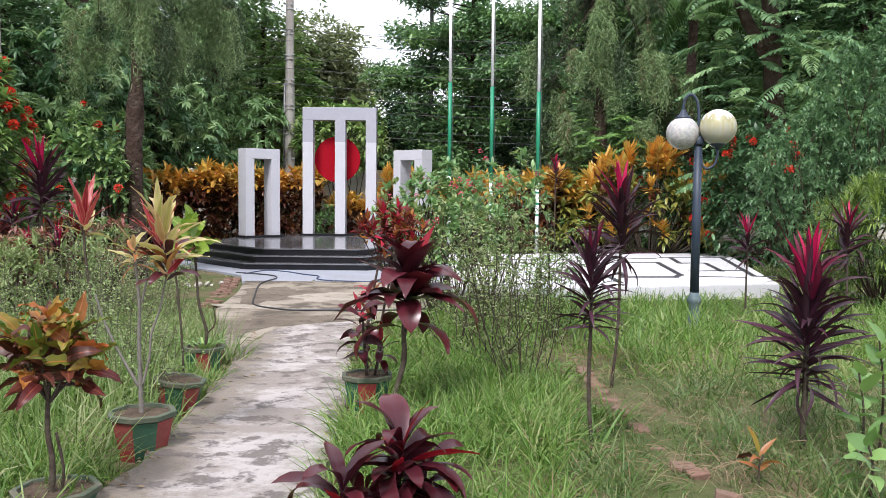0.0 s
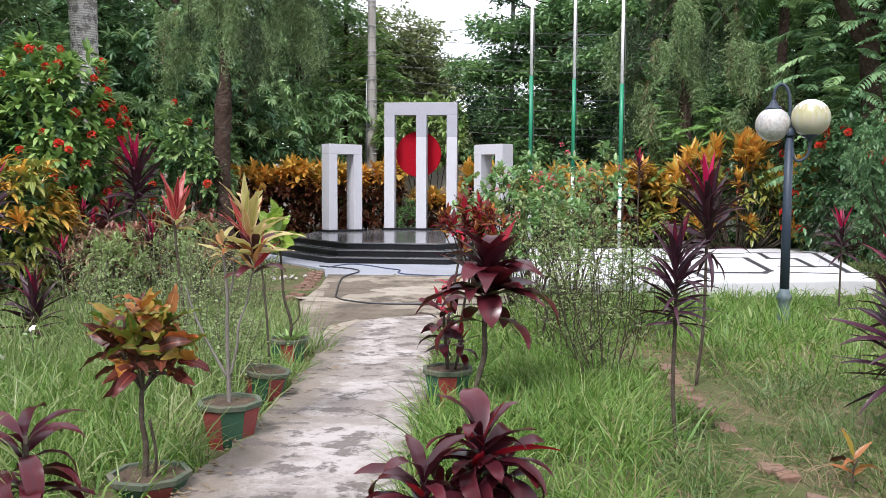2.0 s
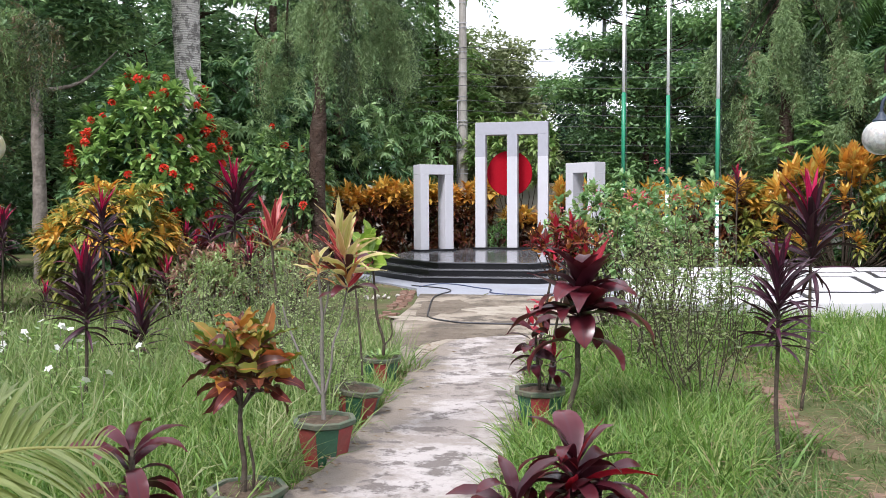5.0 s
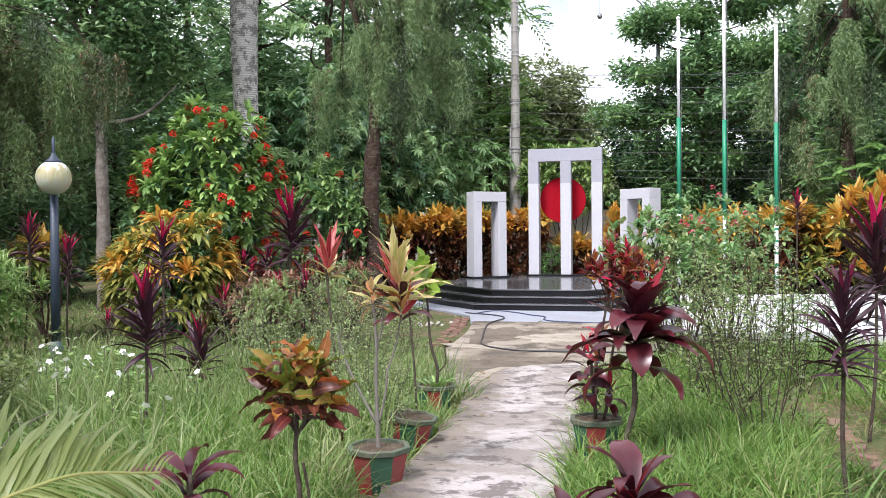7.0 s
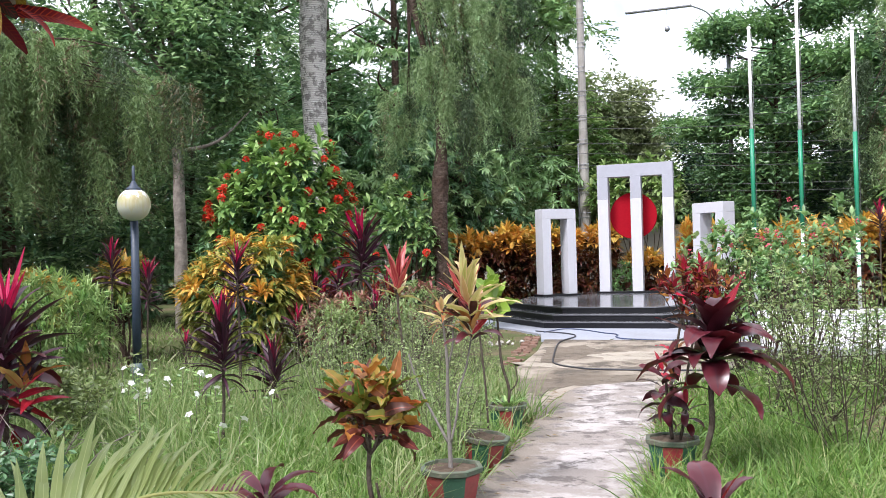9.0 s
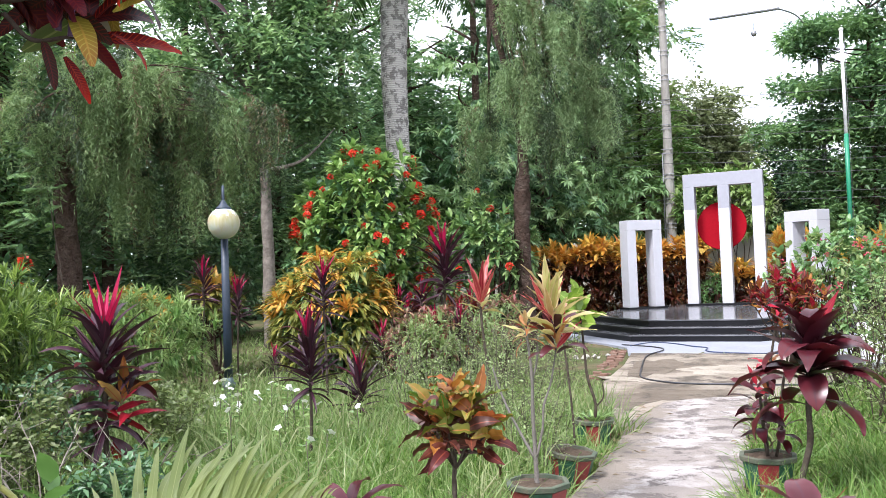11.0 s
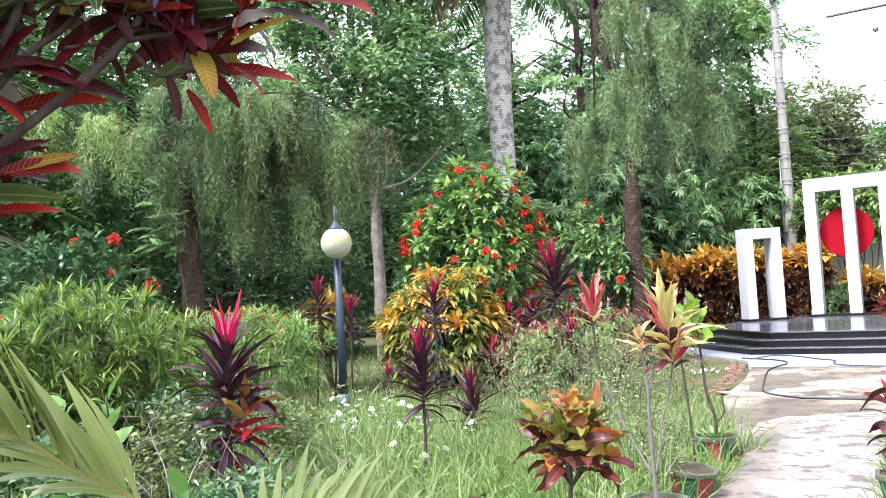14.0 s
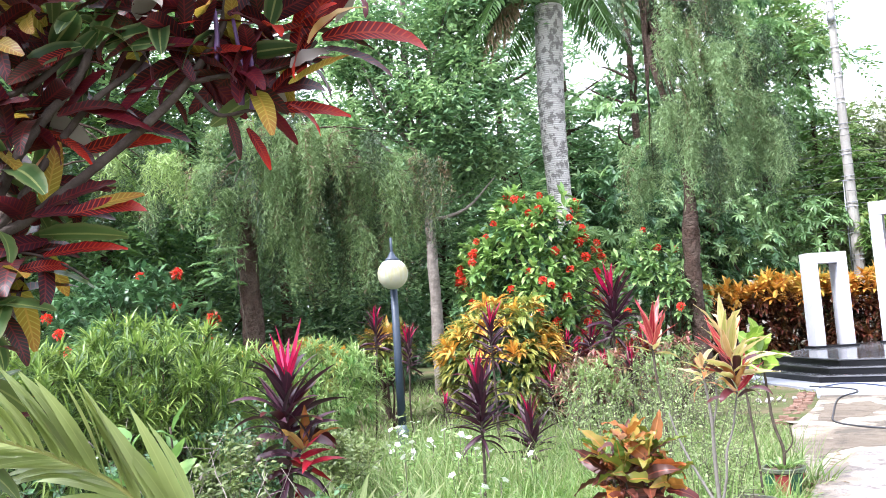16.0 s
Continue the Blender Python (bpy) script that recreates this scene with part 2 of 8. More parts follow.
M["hose_blue"] = worn("hose_blue", (0.045, 0.07, 0.16), (0.04, 0.05, 0.09), (0.10, 0.11, 0.14), 0.45, big=3, fine=30, bump=0.05)
M["wall"] = worn("wall", (0.50, 0.47, 0.42), (0.36, 0.34, 0.30), (0.28, 0.26, 0.22), 0.85, big=0.7, fine=8, bump=0.2, amount=0.7)
M["building"] = worn("building", (0.80, 0.80, 0.79), (0.7, 0.7, 0.69), (0.6, 0.6, 0.58), 0.8, big=0.3, fine=5, bump=0.1, amount=0.4)
M["bark"] = worn("bark", (0.070, 0.042, 0.030), (0.015, 0.011, 0.009), (0.12, 0.09, 0.072), 0.95, spec=0.25, big=6.0, fine=16, bump=1.0, amount=0.75, depth=0.09)
M["bark_pale"] = worn("bark_pale", (0.29, 0.255, 0.22), (0.10, 0.085, 0.07), (0.11, 0.09, 0.075), 0.9, spec=0.25, big=4.5, fine=15, bump=0.9, amount=0.85, depth=0.03)
M["palm_bark"] = ringed_bark()
M["stem_grey"] = worn("stem_grey", (0.19, 0.17, 0.15), (0.09, 0.08, 0.07), (0.10, 0.10, 0.07), 0.85, big=18, fine=70, bump=0.5, amount=0.7)
M["stem_brown"] = worn("stem_brown", (0.058, 0.042, 0.030), (0.024, 0.018, 0.014), (0.12, 0.105, 0.08), 0.9, spec=0.25, big=18, fine=55, bump=0.7, amount=0.7)
M["bough_grey"] = worn("bough_grey", (0.036, 0.024, 0.018), (0.016, 0.011, 0.009), (0.085, 0.068, 0.054), 0.85, spec=0.3, big=9, fine=60, bump=0.5, amount=0.8)
M["twig"] = worn("twig", (0.095, 0.095, 0.055), (0.055, 0.048, 0.034), (0.13, 0.11, 0.075), 0.8, big=12, fine=50, bump=0.3)


def globe_glass(name, worn_off=0.0):
    m, n, l, b = shader(name, 0.35)
    tc, sep = n.new("ShaderNodeTexCoord"), n.new("ShaderNodeSeparateXYZ")
    l.new(tc.outputs["Object"], sep.inputs[0])
    sc = n.new("ShaderNodeMapping")
    sc.inputs["Scale"].default_value = (1, 1, 0.12)
    l.new(tc.outputs["Object"], sc.inputs["Vector"])
    streak = noise_node(n, l, 26, 4, 0.6, sc.outputs["Vector"])
    f = calc(n, l, "ADD", calc(n, l, "ADD", calc(n, l, "MULTIPLY", sep.outputs["Z"], 2.2), 0.5), calc(n, l, "MULTIPLY", calc(n, l, "SUBTRACT", streak, 0.5), 1.0))
    r = ramp(n, [(0.0, (0.36, 0.37, 0.33)), (0.35, (0.41, 0.40, 0.31)), (0.60, (0.38, 0.355, 0.20)), (0.72, (0.32, 0.29, 0.13)), (0.79, (0.62, 0.62, 0.60))])
    l.new(f, r.inputs["Fac"])
    c = r.outputs["Color"]
    if worn_off:
        spots, peel = noise_node(n, l, 24, 6, 0.8, tc.outputs["Object"]), ramp(n, [(0.47, (0, 0, 0)), (0.53, (1, 1, 1))])
        l.new(spots, peel.inputs["Fac"])
        c = mixed(n, l, worn_off, c, (0.50, 0.50, 0.50))
        c = mixed(n, l, calc(n, l, "MULTIPLY", peel.outputs["Color"], 0.7), c, (0.30, 0.29, 0.29))
    l.new(c, b.inputs["Base Color"])
    b.inputs["Subsurface Weight"].default_value = 0.15
    return m


M["globe"] = globe_glass("globe_glass")
M["globe_clouded"] = globe_glass("globe_clouded", 0.8)


def ground_material():
    m, n, l, b = shader("garden_soil", 0.95, 0, 0.2)
    a, f = noise_node(n, l, 0.7, 6, 0.65), noise_node(n, l, 9, 5)
    r = ramp(n, [(0.34, (0.075, 0.10, 0.03)), (0.48, (0.105, 0.12, 0.045)), (0.56, (0.15, 0.125, 0.07)), (0.66, (0.23, 0.165, 0.105))])
    l.new(a, r.inputs["Fac"])
    c = mixed(n, l, calc(n, l, "MULTIPLY", f, 0.7), r.outputs["Color"], (0.04, 0.045, 0.018))
    l.new(c, b.inputs["Base Color"])
    bp = n.new("ShaderNodeBump")
    bp.inputs["Strength"].default_value, bp.inputs["Distance"].default_value = 0.8, 0.04
    l.new(f, bp.inputs["Height"])
    l.new(bp.outputs["Normal"], b.inputs["Normal"])
    return m


M["ground"] = ground_material()
M["grass_dull"] = leafy("grass_dull", [(0.050, 0.105, 0.024), (0.088, 0.168, 0.037), (0.135, 0.22, 0.056), (0.30, 0.29, 0.145)], trans=0.25, rough=0.5)
M["grass"] = leafy("grass", [(0.068, 0.145, 0.022), (0.12, 0.24, 0.038), (0.185, 0.32, 0.062), (0.33, 0.36, 0.15)], trans=0.28, rough=0.5)
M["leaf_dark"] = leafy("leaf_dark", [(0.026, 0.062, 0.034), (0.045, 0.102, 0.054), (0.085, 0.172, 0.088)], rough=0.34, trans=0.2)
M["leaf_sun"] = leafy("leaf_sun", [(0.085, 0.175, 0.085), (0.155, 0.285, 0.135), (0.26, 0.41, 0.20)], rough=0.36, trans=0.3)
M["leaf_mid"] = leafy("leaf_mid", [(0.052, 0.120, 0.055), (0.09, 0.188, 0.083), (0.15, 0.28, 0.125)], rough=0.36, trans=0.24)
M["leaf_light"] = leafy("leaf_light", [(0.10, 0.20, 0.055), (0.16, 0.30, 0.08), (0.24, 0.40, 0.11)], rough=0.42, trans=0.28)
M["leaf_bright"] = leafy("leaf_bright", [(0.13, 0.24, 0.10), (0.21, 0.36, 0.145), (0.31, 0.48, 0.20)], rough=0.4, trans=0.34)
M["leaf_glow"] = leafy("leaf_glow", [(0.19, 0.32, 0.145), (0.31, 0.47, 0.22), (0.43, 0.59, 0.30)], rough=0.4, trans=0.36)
M["dusty_leaf"] = leafy("dusty_leaf", [(0.34, 0.13, 0.115), (0.22, 0.07, 0.07), (0.26, 0.22, 0.10), (0.40, 0.20, 0.16)], rough=0.45, trans=0.28)
M["leaf_grey"] = leafy("leaf_grey", [(0.17, 0.21, 0.105), (0.25, 0.29, 0.15), (0.35, 0.39, 0.21)], rough=0.45, trans=0.3)
M["leaf_olive"] = leafy("leaf_olive", [(0.10, 0.14, 0.045), (0.15, 0.20, 0.065), (0.22, 0.26, 0.10)], rough=0.45, trans=0.25)
M["needle"] = leafy("needle", [(0.15, 0.235, 0.11), (0.25, 0.36, 0.17), (0.36, 0.47, 0.235)], rough=0.55, trans=0.32, spec=0.3)
M["needle_dull"] = leafy("needle_dull", [(0.13, 0.205, 0.085), (0.22, 0.32, 0.14), (0.33, 0.44, 0.21)], rough=0.55, trans=0.32, spec=0.3)
M["needle_light"] = leafy("needle_light", [(0.20, 0.30, 0.10), (0.31, 0.43, 0.155), (0.42, 0.54, 0.22)], rough=0.5, trans=0.32)
# darkened copy of the needle colour, standing in for shade inside the canopy
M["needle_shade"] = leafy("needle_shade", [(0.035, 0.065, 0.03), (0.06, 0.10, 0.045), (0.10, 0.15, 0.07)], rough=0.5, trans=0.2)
M["needle_dry"] = leafy("needle_dry", [(0.16, 0.11, 0.06), (0.20, 0.14, 0.08)], rough=0.6, trans=0.15)
# darkened copy of the strap green; the mound's inner shade is in this colour
M["strap_shade"] = leafy("strap_shade", [(0.03, 0.068, 0.02), (0.055, 0.11, 0.027), (0.09, 0.145, 0.04)], rough=0.4, trans=0.18)
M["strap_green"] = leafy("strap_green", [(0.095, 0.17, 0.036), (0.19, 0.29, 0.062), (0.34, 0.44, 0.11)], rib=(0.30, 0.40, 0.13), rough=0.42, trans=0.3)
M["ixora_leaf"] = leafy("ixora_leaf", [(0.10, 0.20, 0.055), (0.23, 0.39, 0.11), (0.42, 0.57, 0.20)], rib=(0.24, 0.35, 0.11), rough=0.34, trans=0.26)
M["ixora_flower"] = leafy("ixora_flower", [(0.66, 0.03, 0.022), (0.80, 0.06, 0.035), (0.84, 0.14, 0.06)], rough=0.5, trans=0.25)
M["pink_flower"] = leafy("pink_flower", [(0.62, 0.07, 0.14), (0.72, 0.16, 0.20)], rough=0.5, trans=0.2)
M["white_flower"] = leafy("white_flower", [(0.82, 0.82, 0.80), (0.85, 0.85, 0.84)], rough=0.5, trans=0.2)
M["croton_yellow"] = leafy("croton_yellow", [(0.62, 0.22, 0.03), (0.76, 0.56, 0.18), (0.32, 0.32, 0.06), (0.66, 0.36, 0.05), (0.74, 0.54, 0.16), (0.24, 0.26, 0.05), (0.64, 0.30, 0.05)], rib=(0.72, 0.52, 0.10), rough=0.35, trans=0.25, tip=(0.56, 0.30, 0.05))
M["croton_yelgreen"] = leafy("croton_yelgreen", [(0.10, 0.17, 0.035), (0.30, 0.30, 0.06), (0.14, 0.21, 0.045), (0.42, 0.34, 0.08)], rib=(0.46, 0.42, 0.11), rib_w=0.07, edge=(0.30, 0.31, 0.08), rough=0.35, trans=0.25)
M["croton_gold"] = leafy("croton_gold", [(0.66, 0.34, 0.045), (0.74, 0.50, 0.10), (0.60, 0.22, 0.03), (0.70, 0.56, 0.16), (0.42, 0.40, 0.07)], rib=(0.78, 0.60, 0.16), rib_w=0.06, edge=(0.56, 0.24, 0.04), rough=0.34, trans=0.28)
M["croton_orange"] = leafy("croton_orange", [(0.66, 0.24, 0.03), (0.76, 0.46, 0.09), (0.42, 0.15, 0.03), (0.74, 0.54, 0.14)], rib=(0.66, 0.38, 0.07), rough=0.34, trans=0.26)
M["croton_maroon"] = leafy("croton_maroon", [(0.07, 0.022, 0.020), (0.14, 0.040, 0.026), (0.065, 0.062, 0.022), (0.26, 0.09, 0.03)], rib=(0.32, 0.09, 0.04), rough=0.32, trans=0.2)
M["croton_mixed"] = leafy("croton_mixed", [(0.30, 0.012, 0.03), (0.05, 0.02, 0.015), (0.07, 0.02, 0.02), (0.56, 0.28, 0.05), (0.10, 0.012, 0.02), (0.05, 0.05, 0.02), (0.52, 0.22, 0.06), (0.06, 0.015, 0.018), (0.46, 0.018, 0.05), (0.34, 0.012, 0.03)], rib=(0.34, 0.05, 0.03), rough=0.42, trans=0.2, spec=0.3)
M["croton_broad"] = leafy("croton_broad", [(0.07, 0.145, 0.016), (0.12, 0.21, 0.026), (0.26, 0.17, 0.03), (0.09, 0.17, 0.02), (0.38, 0.22, 0.035), (0.09, 0.16, 0.022), (0.30, 0.08, 0.018)], rib=(0.42, 0.16, 0.05), rough=0.36, trans=0.22, spec=0.35)
M["croton_bronze"] = leafy("croton_bronze", [(0.34, 0.12, 0.022), (0.24, 0.05, 0.018), (0.42, 0.21, 0.04), (0.30, 0.07, 0.02)], rib=(0.46, 0.18, 0.04), rough=0.4, trans=0.22, spec=0.35)
M["croton_dark"] = leafy("croton_dark", [(0.10, 0.020, 0.018), (0.06, 0.03, 0.016), (0.16, 0.04, 0.022)], rib=(0.24, 0.06, 0.035), rough=0.42, trans=0.15, spec=0.3)
M["croton_vein"] = leafy("croton_vein", [(0.020, 0.008, 0.012), (0.036, 0.007, 0.014), (0.022, 0.018, 0.011), (0.050, 0.006, 0.016), (0.10, 0.006, 0.014)], rib=(0.11, 0.014, 0.016), veins=(0.12, 0.014, 0.009), vein_n=15, rough=0.42, trans=0.25, spec=0.2)
M["croton_red"] = leafy("croton_red", [(0.09, 0.005, 0.009), (0.04, 0.006, 0.008), (0.07, 0.005, 0.012), (0.045, 0.013, 0.009)], rib=(0.24, 0.028, 0.012), veins=(0.36, 0.032, 0.010), vein_n=17, tip=(0.46, 0.018, 0.008), rough=0.45, trans=0.4, spec=0.18, tip_pow=2.4)
M["croton_olive"] = leafy("croton_olive", [(0.20, 0.16, 0.02), (0.28, 0.24, 0.03)], rib=(0.34, 0.20, 0.04), veins=(0.30, 0.24, 0.05), vein_n=13, tip=(0.24, 0.08, 0.02), rough=0.42, trans=0.4, spec=0.22)
M["croton_green"] = leafy("croton_green", [(0.030, 0.064, 0.020), (0.060, 0.110, 0.030), (0.10, 0.13, 0.04)], rib=(0.20, 0.22, 0.08), edge=(0.10, 0.12, 0.045), rough=0.42, trans=0.3, spec=0.25)
M["leaf_hazy"] = leafy("leaf_hazy", [(0.12, 0.23, 0.085), (0.25, 0.39, 0.145), (0.42, 0.56, 0.22)], rough=0.4, trans=0.32)
M["leaf_weed"] = leafy("leaf_weed", [(0.17, 0.25, 0.09), (0.28, 0.37, 0.145), (0.39, 0.46, 0.22)], rough=0.5, trans=0.38)
M["grass_pale"] = leafy("grass_pale", [(0.12, 0.20, 0.055), (0.18, 0.28, 0.08), (0.26, 0.36, 0.12), (0.42, 0.42, 0.24)], trans=0.32, rough=0.5)
M["shaft_green"] = worn("shaft_green", (0.10, 0.17, 0.05), (0.07, 0.12, 0.04), (0.14, 0.18, 0.08), 0.5, big=2, fine=20, bump=0.1)
M["croton_lime"] = leafy("croton_lime", [(0.20, 0.31, 0.04), (0.27, 0.38, 0.055), (0.16, 0.27, 0.04)], rib=(0.36, 0.42, 0.11), rough=0.35, trans=0.35)
M["cordy_dark"] = leafy("cordy_dark", [(0.036, 0.014, 0.025), (0.062, 0.018, 0.035), (0.032, 0.022, 0.025)], rib=(0.10, 0.03, 0.05), rough=0.42, trans=0.14, spec=0.34)
M["cordy_pink"] = leafy("cordy_pink", [(0.50, 0.010, 0.085), (0.36, 0.008, 0.05), (0.58, 0.018, 0.11)], rib=(0.30, 0.008, 0.05), edge=(0.20, 0.01, 0.045), rough=0.5, trans=0.3, spec=0.25)
M["cordy_half"] = leafy("cordy_half", [(0.10, 0.014, 0.032), (0.19, 0.017, 0.05)], edge=(0.045, 0.013, 0.024), rough=0.45, trans=0.2, spec=0.3)
M["maroon_leaf"] = leafy("maroon_leaf", [(0.042, 0.009, 0.016), (0.075, 0.013, 0.021), (0.030, 0.008, 0.014), (0.10, 0.012, 0.02)], rib=(0.060, 0.012, 0.02), tip=(0.12, 0.010, 0.014), edge=(0.085, 0.016, 0.024), rough=0.30, trans=0.12, spec=0.42)
M["maroon_dark"] = leafy("maroon_dark", [(0.032, 0.008, 0.014), (0.050, 0.010, 0.018), (0.024, 0.009, 0.013)], rib=(0.055, 0.011, 0.02), tip=(0.085, 0.008, 0.011), rough=0.30, trans=0.12, spec=0.42)
M["maroon_red"] = leafy("maroon_red", [(0.30, 0.008, 0.02), (0.20, 0.008, 0.02)], rib=(0.36, 0.02, 0.03), rough=0.36, trans=0.25, spec=0.35)
M["cream_leaf"] = leafy("cream_leaf", [(0.56, 0.47, 0.20), (0.40, 0.42, 0.13), (0.50, 0.22, 0.12), (0.58, 0.50, 0.25), (0.46, 0.44, 0.16)], rib=(0.34, 0.22, 0.08), rib_w=0.05, edge=(0.56, 0.40, 0.24), rough=0.4, trans=0.3)
M["amber_leaf"] = leafy("amber_leaf", [(0.42, 0.20, 0.05), (0.34, 0.12, 0.04), (0.46, 0.30, 0.10)], rib=(0.40, 0.10, 0.05), rough=0.4, trans=0.3)
M["rose_leaf"] = leafy("rose_leaf", [(0.36, 0.018, 0.036), (0.24, 0.012, 0.028), (0.42, 0.07, 0.06), (0.32, 0.03, 0.045)], rib=(0.46, 0.16, 0.11), rib_w=0.05, edge=(0.44, 0.13, 0.10), rough=0.4, trans=0.3)
M["palm_leaf"] = leafy("palm_leaf", [(0.24, 0.30, 0.10), (0.29, 0.35, 0.12), (0.35, 0.40, 0.155)], rib=(0.38, 0.42, 0.17), rib_w=0.05, rough=0.38, trans=0.35)
M["palm_rachis"] = worn("palm_rachis", (0.27, 0.29, 0.085), (0.22, 0.24, 0.07), (0.34, 0.28, 0.07), 0.45, big=8, fine=50, bump=0.1)
M["palm_far"] = leafy("palm_far", [(0.05, 0.11, 0.03), (0.08, 0.16, 0.04)], rough=0.35, trans=0.25)
M["dry_leaf"] = leafy("dry_leaf", [(0.22, 0.19, 0.165), (0.27, 0.24, 0.21)], rough=0.7, trans=0.15)
M["violet_stem"] = worn("violet_stem", (0.075, 0.032, 0.115), (0.05, 0.02, 0.08), (0.12, 0.06, 0.16), 0.4, big=12, fine=60, bump=0.1)
M["dead_frond"] = leafy("dead_frond", [(0.24, 0.17, 0.10), (0.30, 0.22, 0.13)], rough=0.7, trans=0.2)


# ------------------------------------------------------------ building helpers
def rng(seed):
    return np.random.RandomState(seed)


def unit(v):
    return v / np.maximum(np.linalg.norm(v, axis=-1, keepdims=True), 1e-9)


def polar(az, d, z=0.0):
    """A place d metres from the viewing spot, az degrees left of ahead."""
    return (-math.sin(radians(az)) * d, math.cos(radians(az)) * d, z)


def mesh_from(name, verts, tris, uvs, mat, smooth=True):
    verts, tris = np.asarray(verts, np.float32), np.asarray(tris, np.int32)
    me = bpy.data.meshes.new(name)
    me.vertices.add(len(verts))
    me.vertices.foreach_set("co", verts.ravel())
    me.loops.add(tris.size)
    me.loops.foreach_set("vertex_index", tris.ravel())
    me.polygons.add(len(tris))
    me.polygons.foreach_set("loop_start", np.arange(0, tris.size, tris.shape[1], dtype=np.int32))
    if uvs is not None:
        layer = me.uv_layers.new(name="UVMap")
        layer.data.foreach_set("uv", np.asarray(uvs, np.float32)[tris.ravel()].ravel())
    me.polygons.foreach_set("use_smooth", np.full(len(tris), smooth))
    me.update(calc_edges=True)
    me.validate()
    me.materials.append(mat)
    return me


def place_under(ob, parent):
    if parent is not None:
        ob.parent = parent
    return ob


def part(name, bm, material, parent=None, label="", smooth=False):
    me = bpy.data.meshes.new(name)
    bm.to_mesh(me)
    bm.free()
    me.materials.append(material)
    if smooth:
        me.polygons.foreach_set("use_smooth", [True] * len(me.polygons))
    ob = place_under(new(name, me), parent)
    return tagged(ob, label) if label else ob


def thing(name, label, category, at=(0, 0, 0), turn=0, group="", kind=""):
    ob = new(name)
    ob.empty_display_size = 0.1
    ob.matrix_world = pose(*at, 0, 0, turn)
    return tagged(ob, label, category, group, kind)


def box_bm(x0, x1, y0, y1, z0, z1, bevel=0.0, bm=None):
    bm = bm or bmesh.new()
    vs = [bm.verts.new(p) for p in ((x0, y0, z0), (x1, y0, z0), (x1, y1, z0), (x0, y1, z0), (x0, y0, z1), (x1, y0, z1), (x1, y1, z1), (x0, y1, z1))]
    for f in ((3, 2, 1, 0), (4, 5, 6, 7), (0, 1, 5, 4), (1, 2, 6, 5), (2, 3, 7, 6), (3, 0, 4, 7)):
        bm.faces.new([vs[k] for k in f])
    if bevel:
        bmesh.ops.bevel(bm, geom=bm.edges[:], offset=bevel, segments=2, affect="EDGES", profile=0.6)
    return bm


def prism_bm(points, z0, z1, bevel=0.0):
    bm = bmesh.new()
    lo, hi = [bm.verts.new((x, y, z0)) for x, y in points], [bm.verts.new((x, y, z1)) for x, y in points]
    bm.faces.new(hi)
    bm.faces.new(lo[::-1])
    for k in range(len(points)):
        j = (k + 1) % len(points)
        bm.faces.new((lo[k], lo[j], hi[j], hi[k]))
    bmesh.ops.recalc_face_normals(bm, faces=bm.faces)
    if bevel:
        bmesh.ops.bevel(bm, geom=bm.edges[:], offset=bevel, segments=2, affect="EDGES")
    return bm


def lathe_bm(profile, sides=24, bm=None, at=(0, 0, 0)):
    """Turn (radius, z) pairs round the z axis."""
    bm = bm or bmesh.new()
    rings = []
    for r, z in profile:
        rings.append([bm.verts.new((at[0] + r * math.cos(2 * math.pi * k / sides), at[1] + r * math.sin(2 * math.pi * k / sides), at[2] + z)) for k in range(sides)])
    for a, b in zip(rings, rings[1:]):
        for k in range(sides):
            bm.faces.new((a[k], a[(k + 1) % sides], b[(k + 1) % sides], b[k]))
    bm.faces.new(rings[0][::-1])
    bm.faces.new(rings[-1])
    return bm


def smooth_line(points, steps=6):
    """Catmull-Rom through the points."""
    p = np.asarray(points, float)
    q = np.vstack([2 * p[0] - p[1], p, 2 * p[-1] - p[-2]])
    out = []
    for k in range(1, len(q) - 2):
        for s in np.arange(steps) / steps:
            out.append(0.5 * (2 * q[k] + (q[k + 1] - q[k - 1]) * s + (2 * q[k - 1] - 5 * q[k] + 4 * q[k + 1] - q[k + 2]) * s * s + (3 * q[k] - q[k - 1] - 3 * q[k + 1] + q[k + 2]) * s ** 3))
    return np.array(out + [p[-1]])


def tube_arrays(points, radii, sides=8, rough=0.0, r=None):
    p = np.asarray(points, float)
    radii = np.interp(np.linspace(0, 1, len(p)), np.linspace(0, 1, len(radii)), radii)
    d = unit(np.gradient(p, axis=0))
    ref = np.where(np.abs(d[:, 2:3]) > 0.9, [[1.0, 0, 0]], [[0, 0, 1.0]])
    a = unit(np.cross(d, ref))
    for k in range(1, len(a)):
        if a[k] @ a[k - 1] < 0:
            a[k] *= -1
    b = np.cross(d, a)
    ang = np.arange(sides) * 2 * np.pi / sides
    rad = radii[:, None] * np.ones(sides)
    if rough and r is not None:
        rad = rad * (1 + rough * r.randn(*rad.shape))
    v = p[:, None] + rad[..., None] * (np.cos(ang)[None, :, None] * a[:, None] + np.sin(ang)[None, :, None] * b[:, None])
    n, tris = len(p), []
    for k in range(n - 1):
        for j in range(sides):
            i0, i1, i2, i3 = k * sides + j, k * sides + (j + 1) % sides, (k + 1) * sides + (j + 1) % sides, (k + 1) * sides + j
            tris += [(i0, i1, i2), (i0, i2, i3)]
    for j in range(1, sides - 1):
        tris += [(0, j + 1, j), ((n - 1) * sides, (n - 1) * sides + j, (n - 1) * sides + j + 1)]
    return v.reshape(-1, 3), np.array(tris)


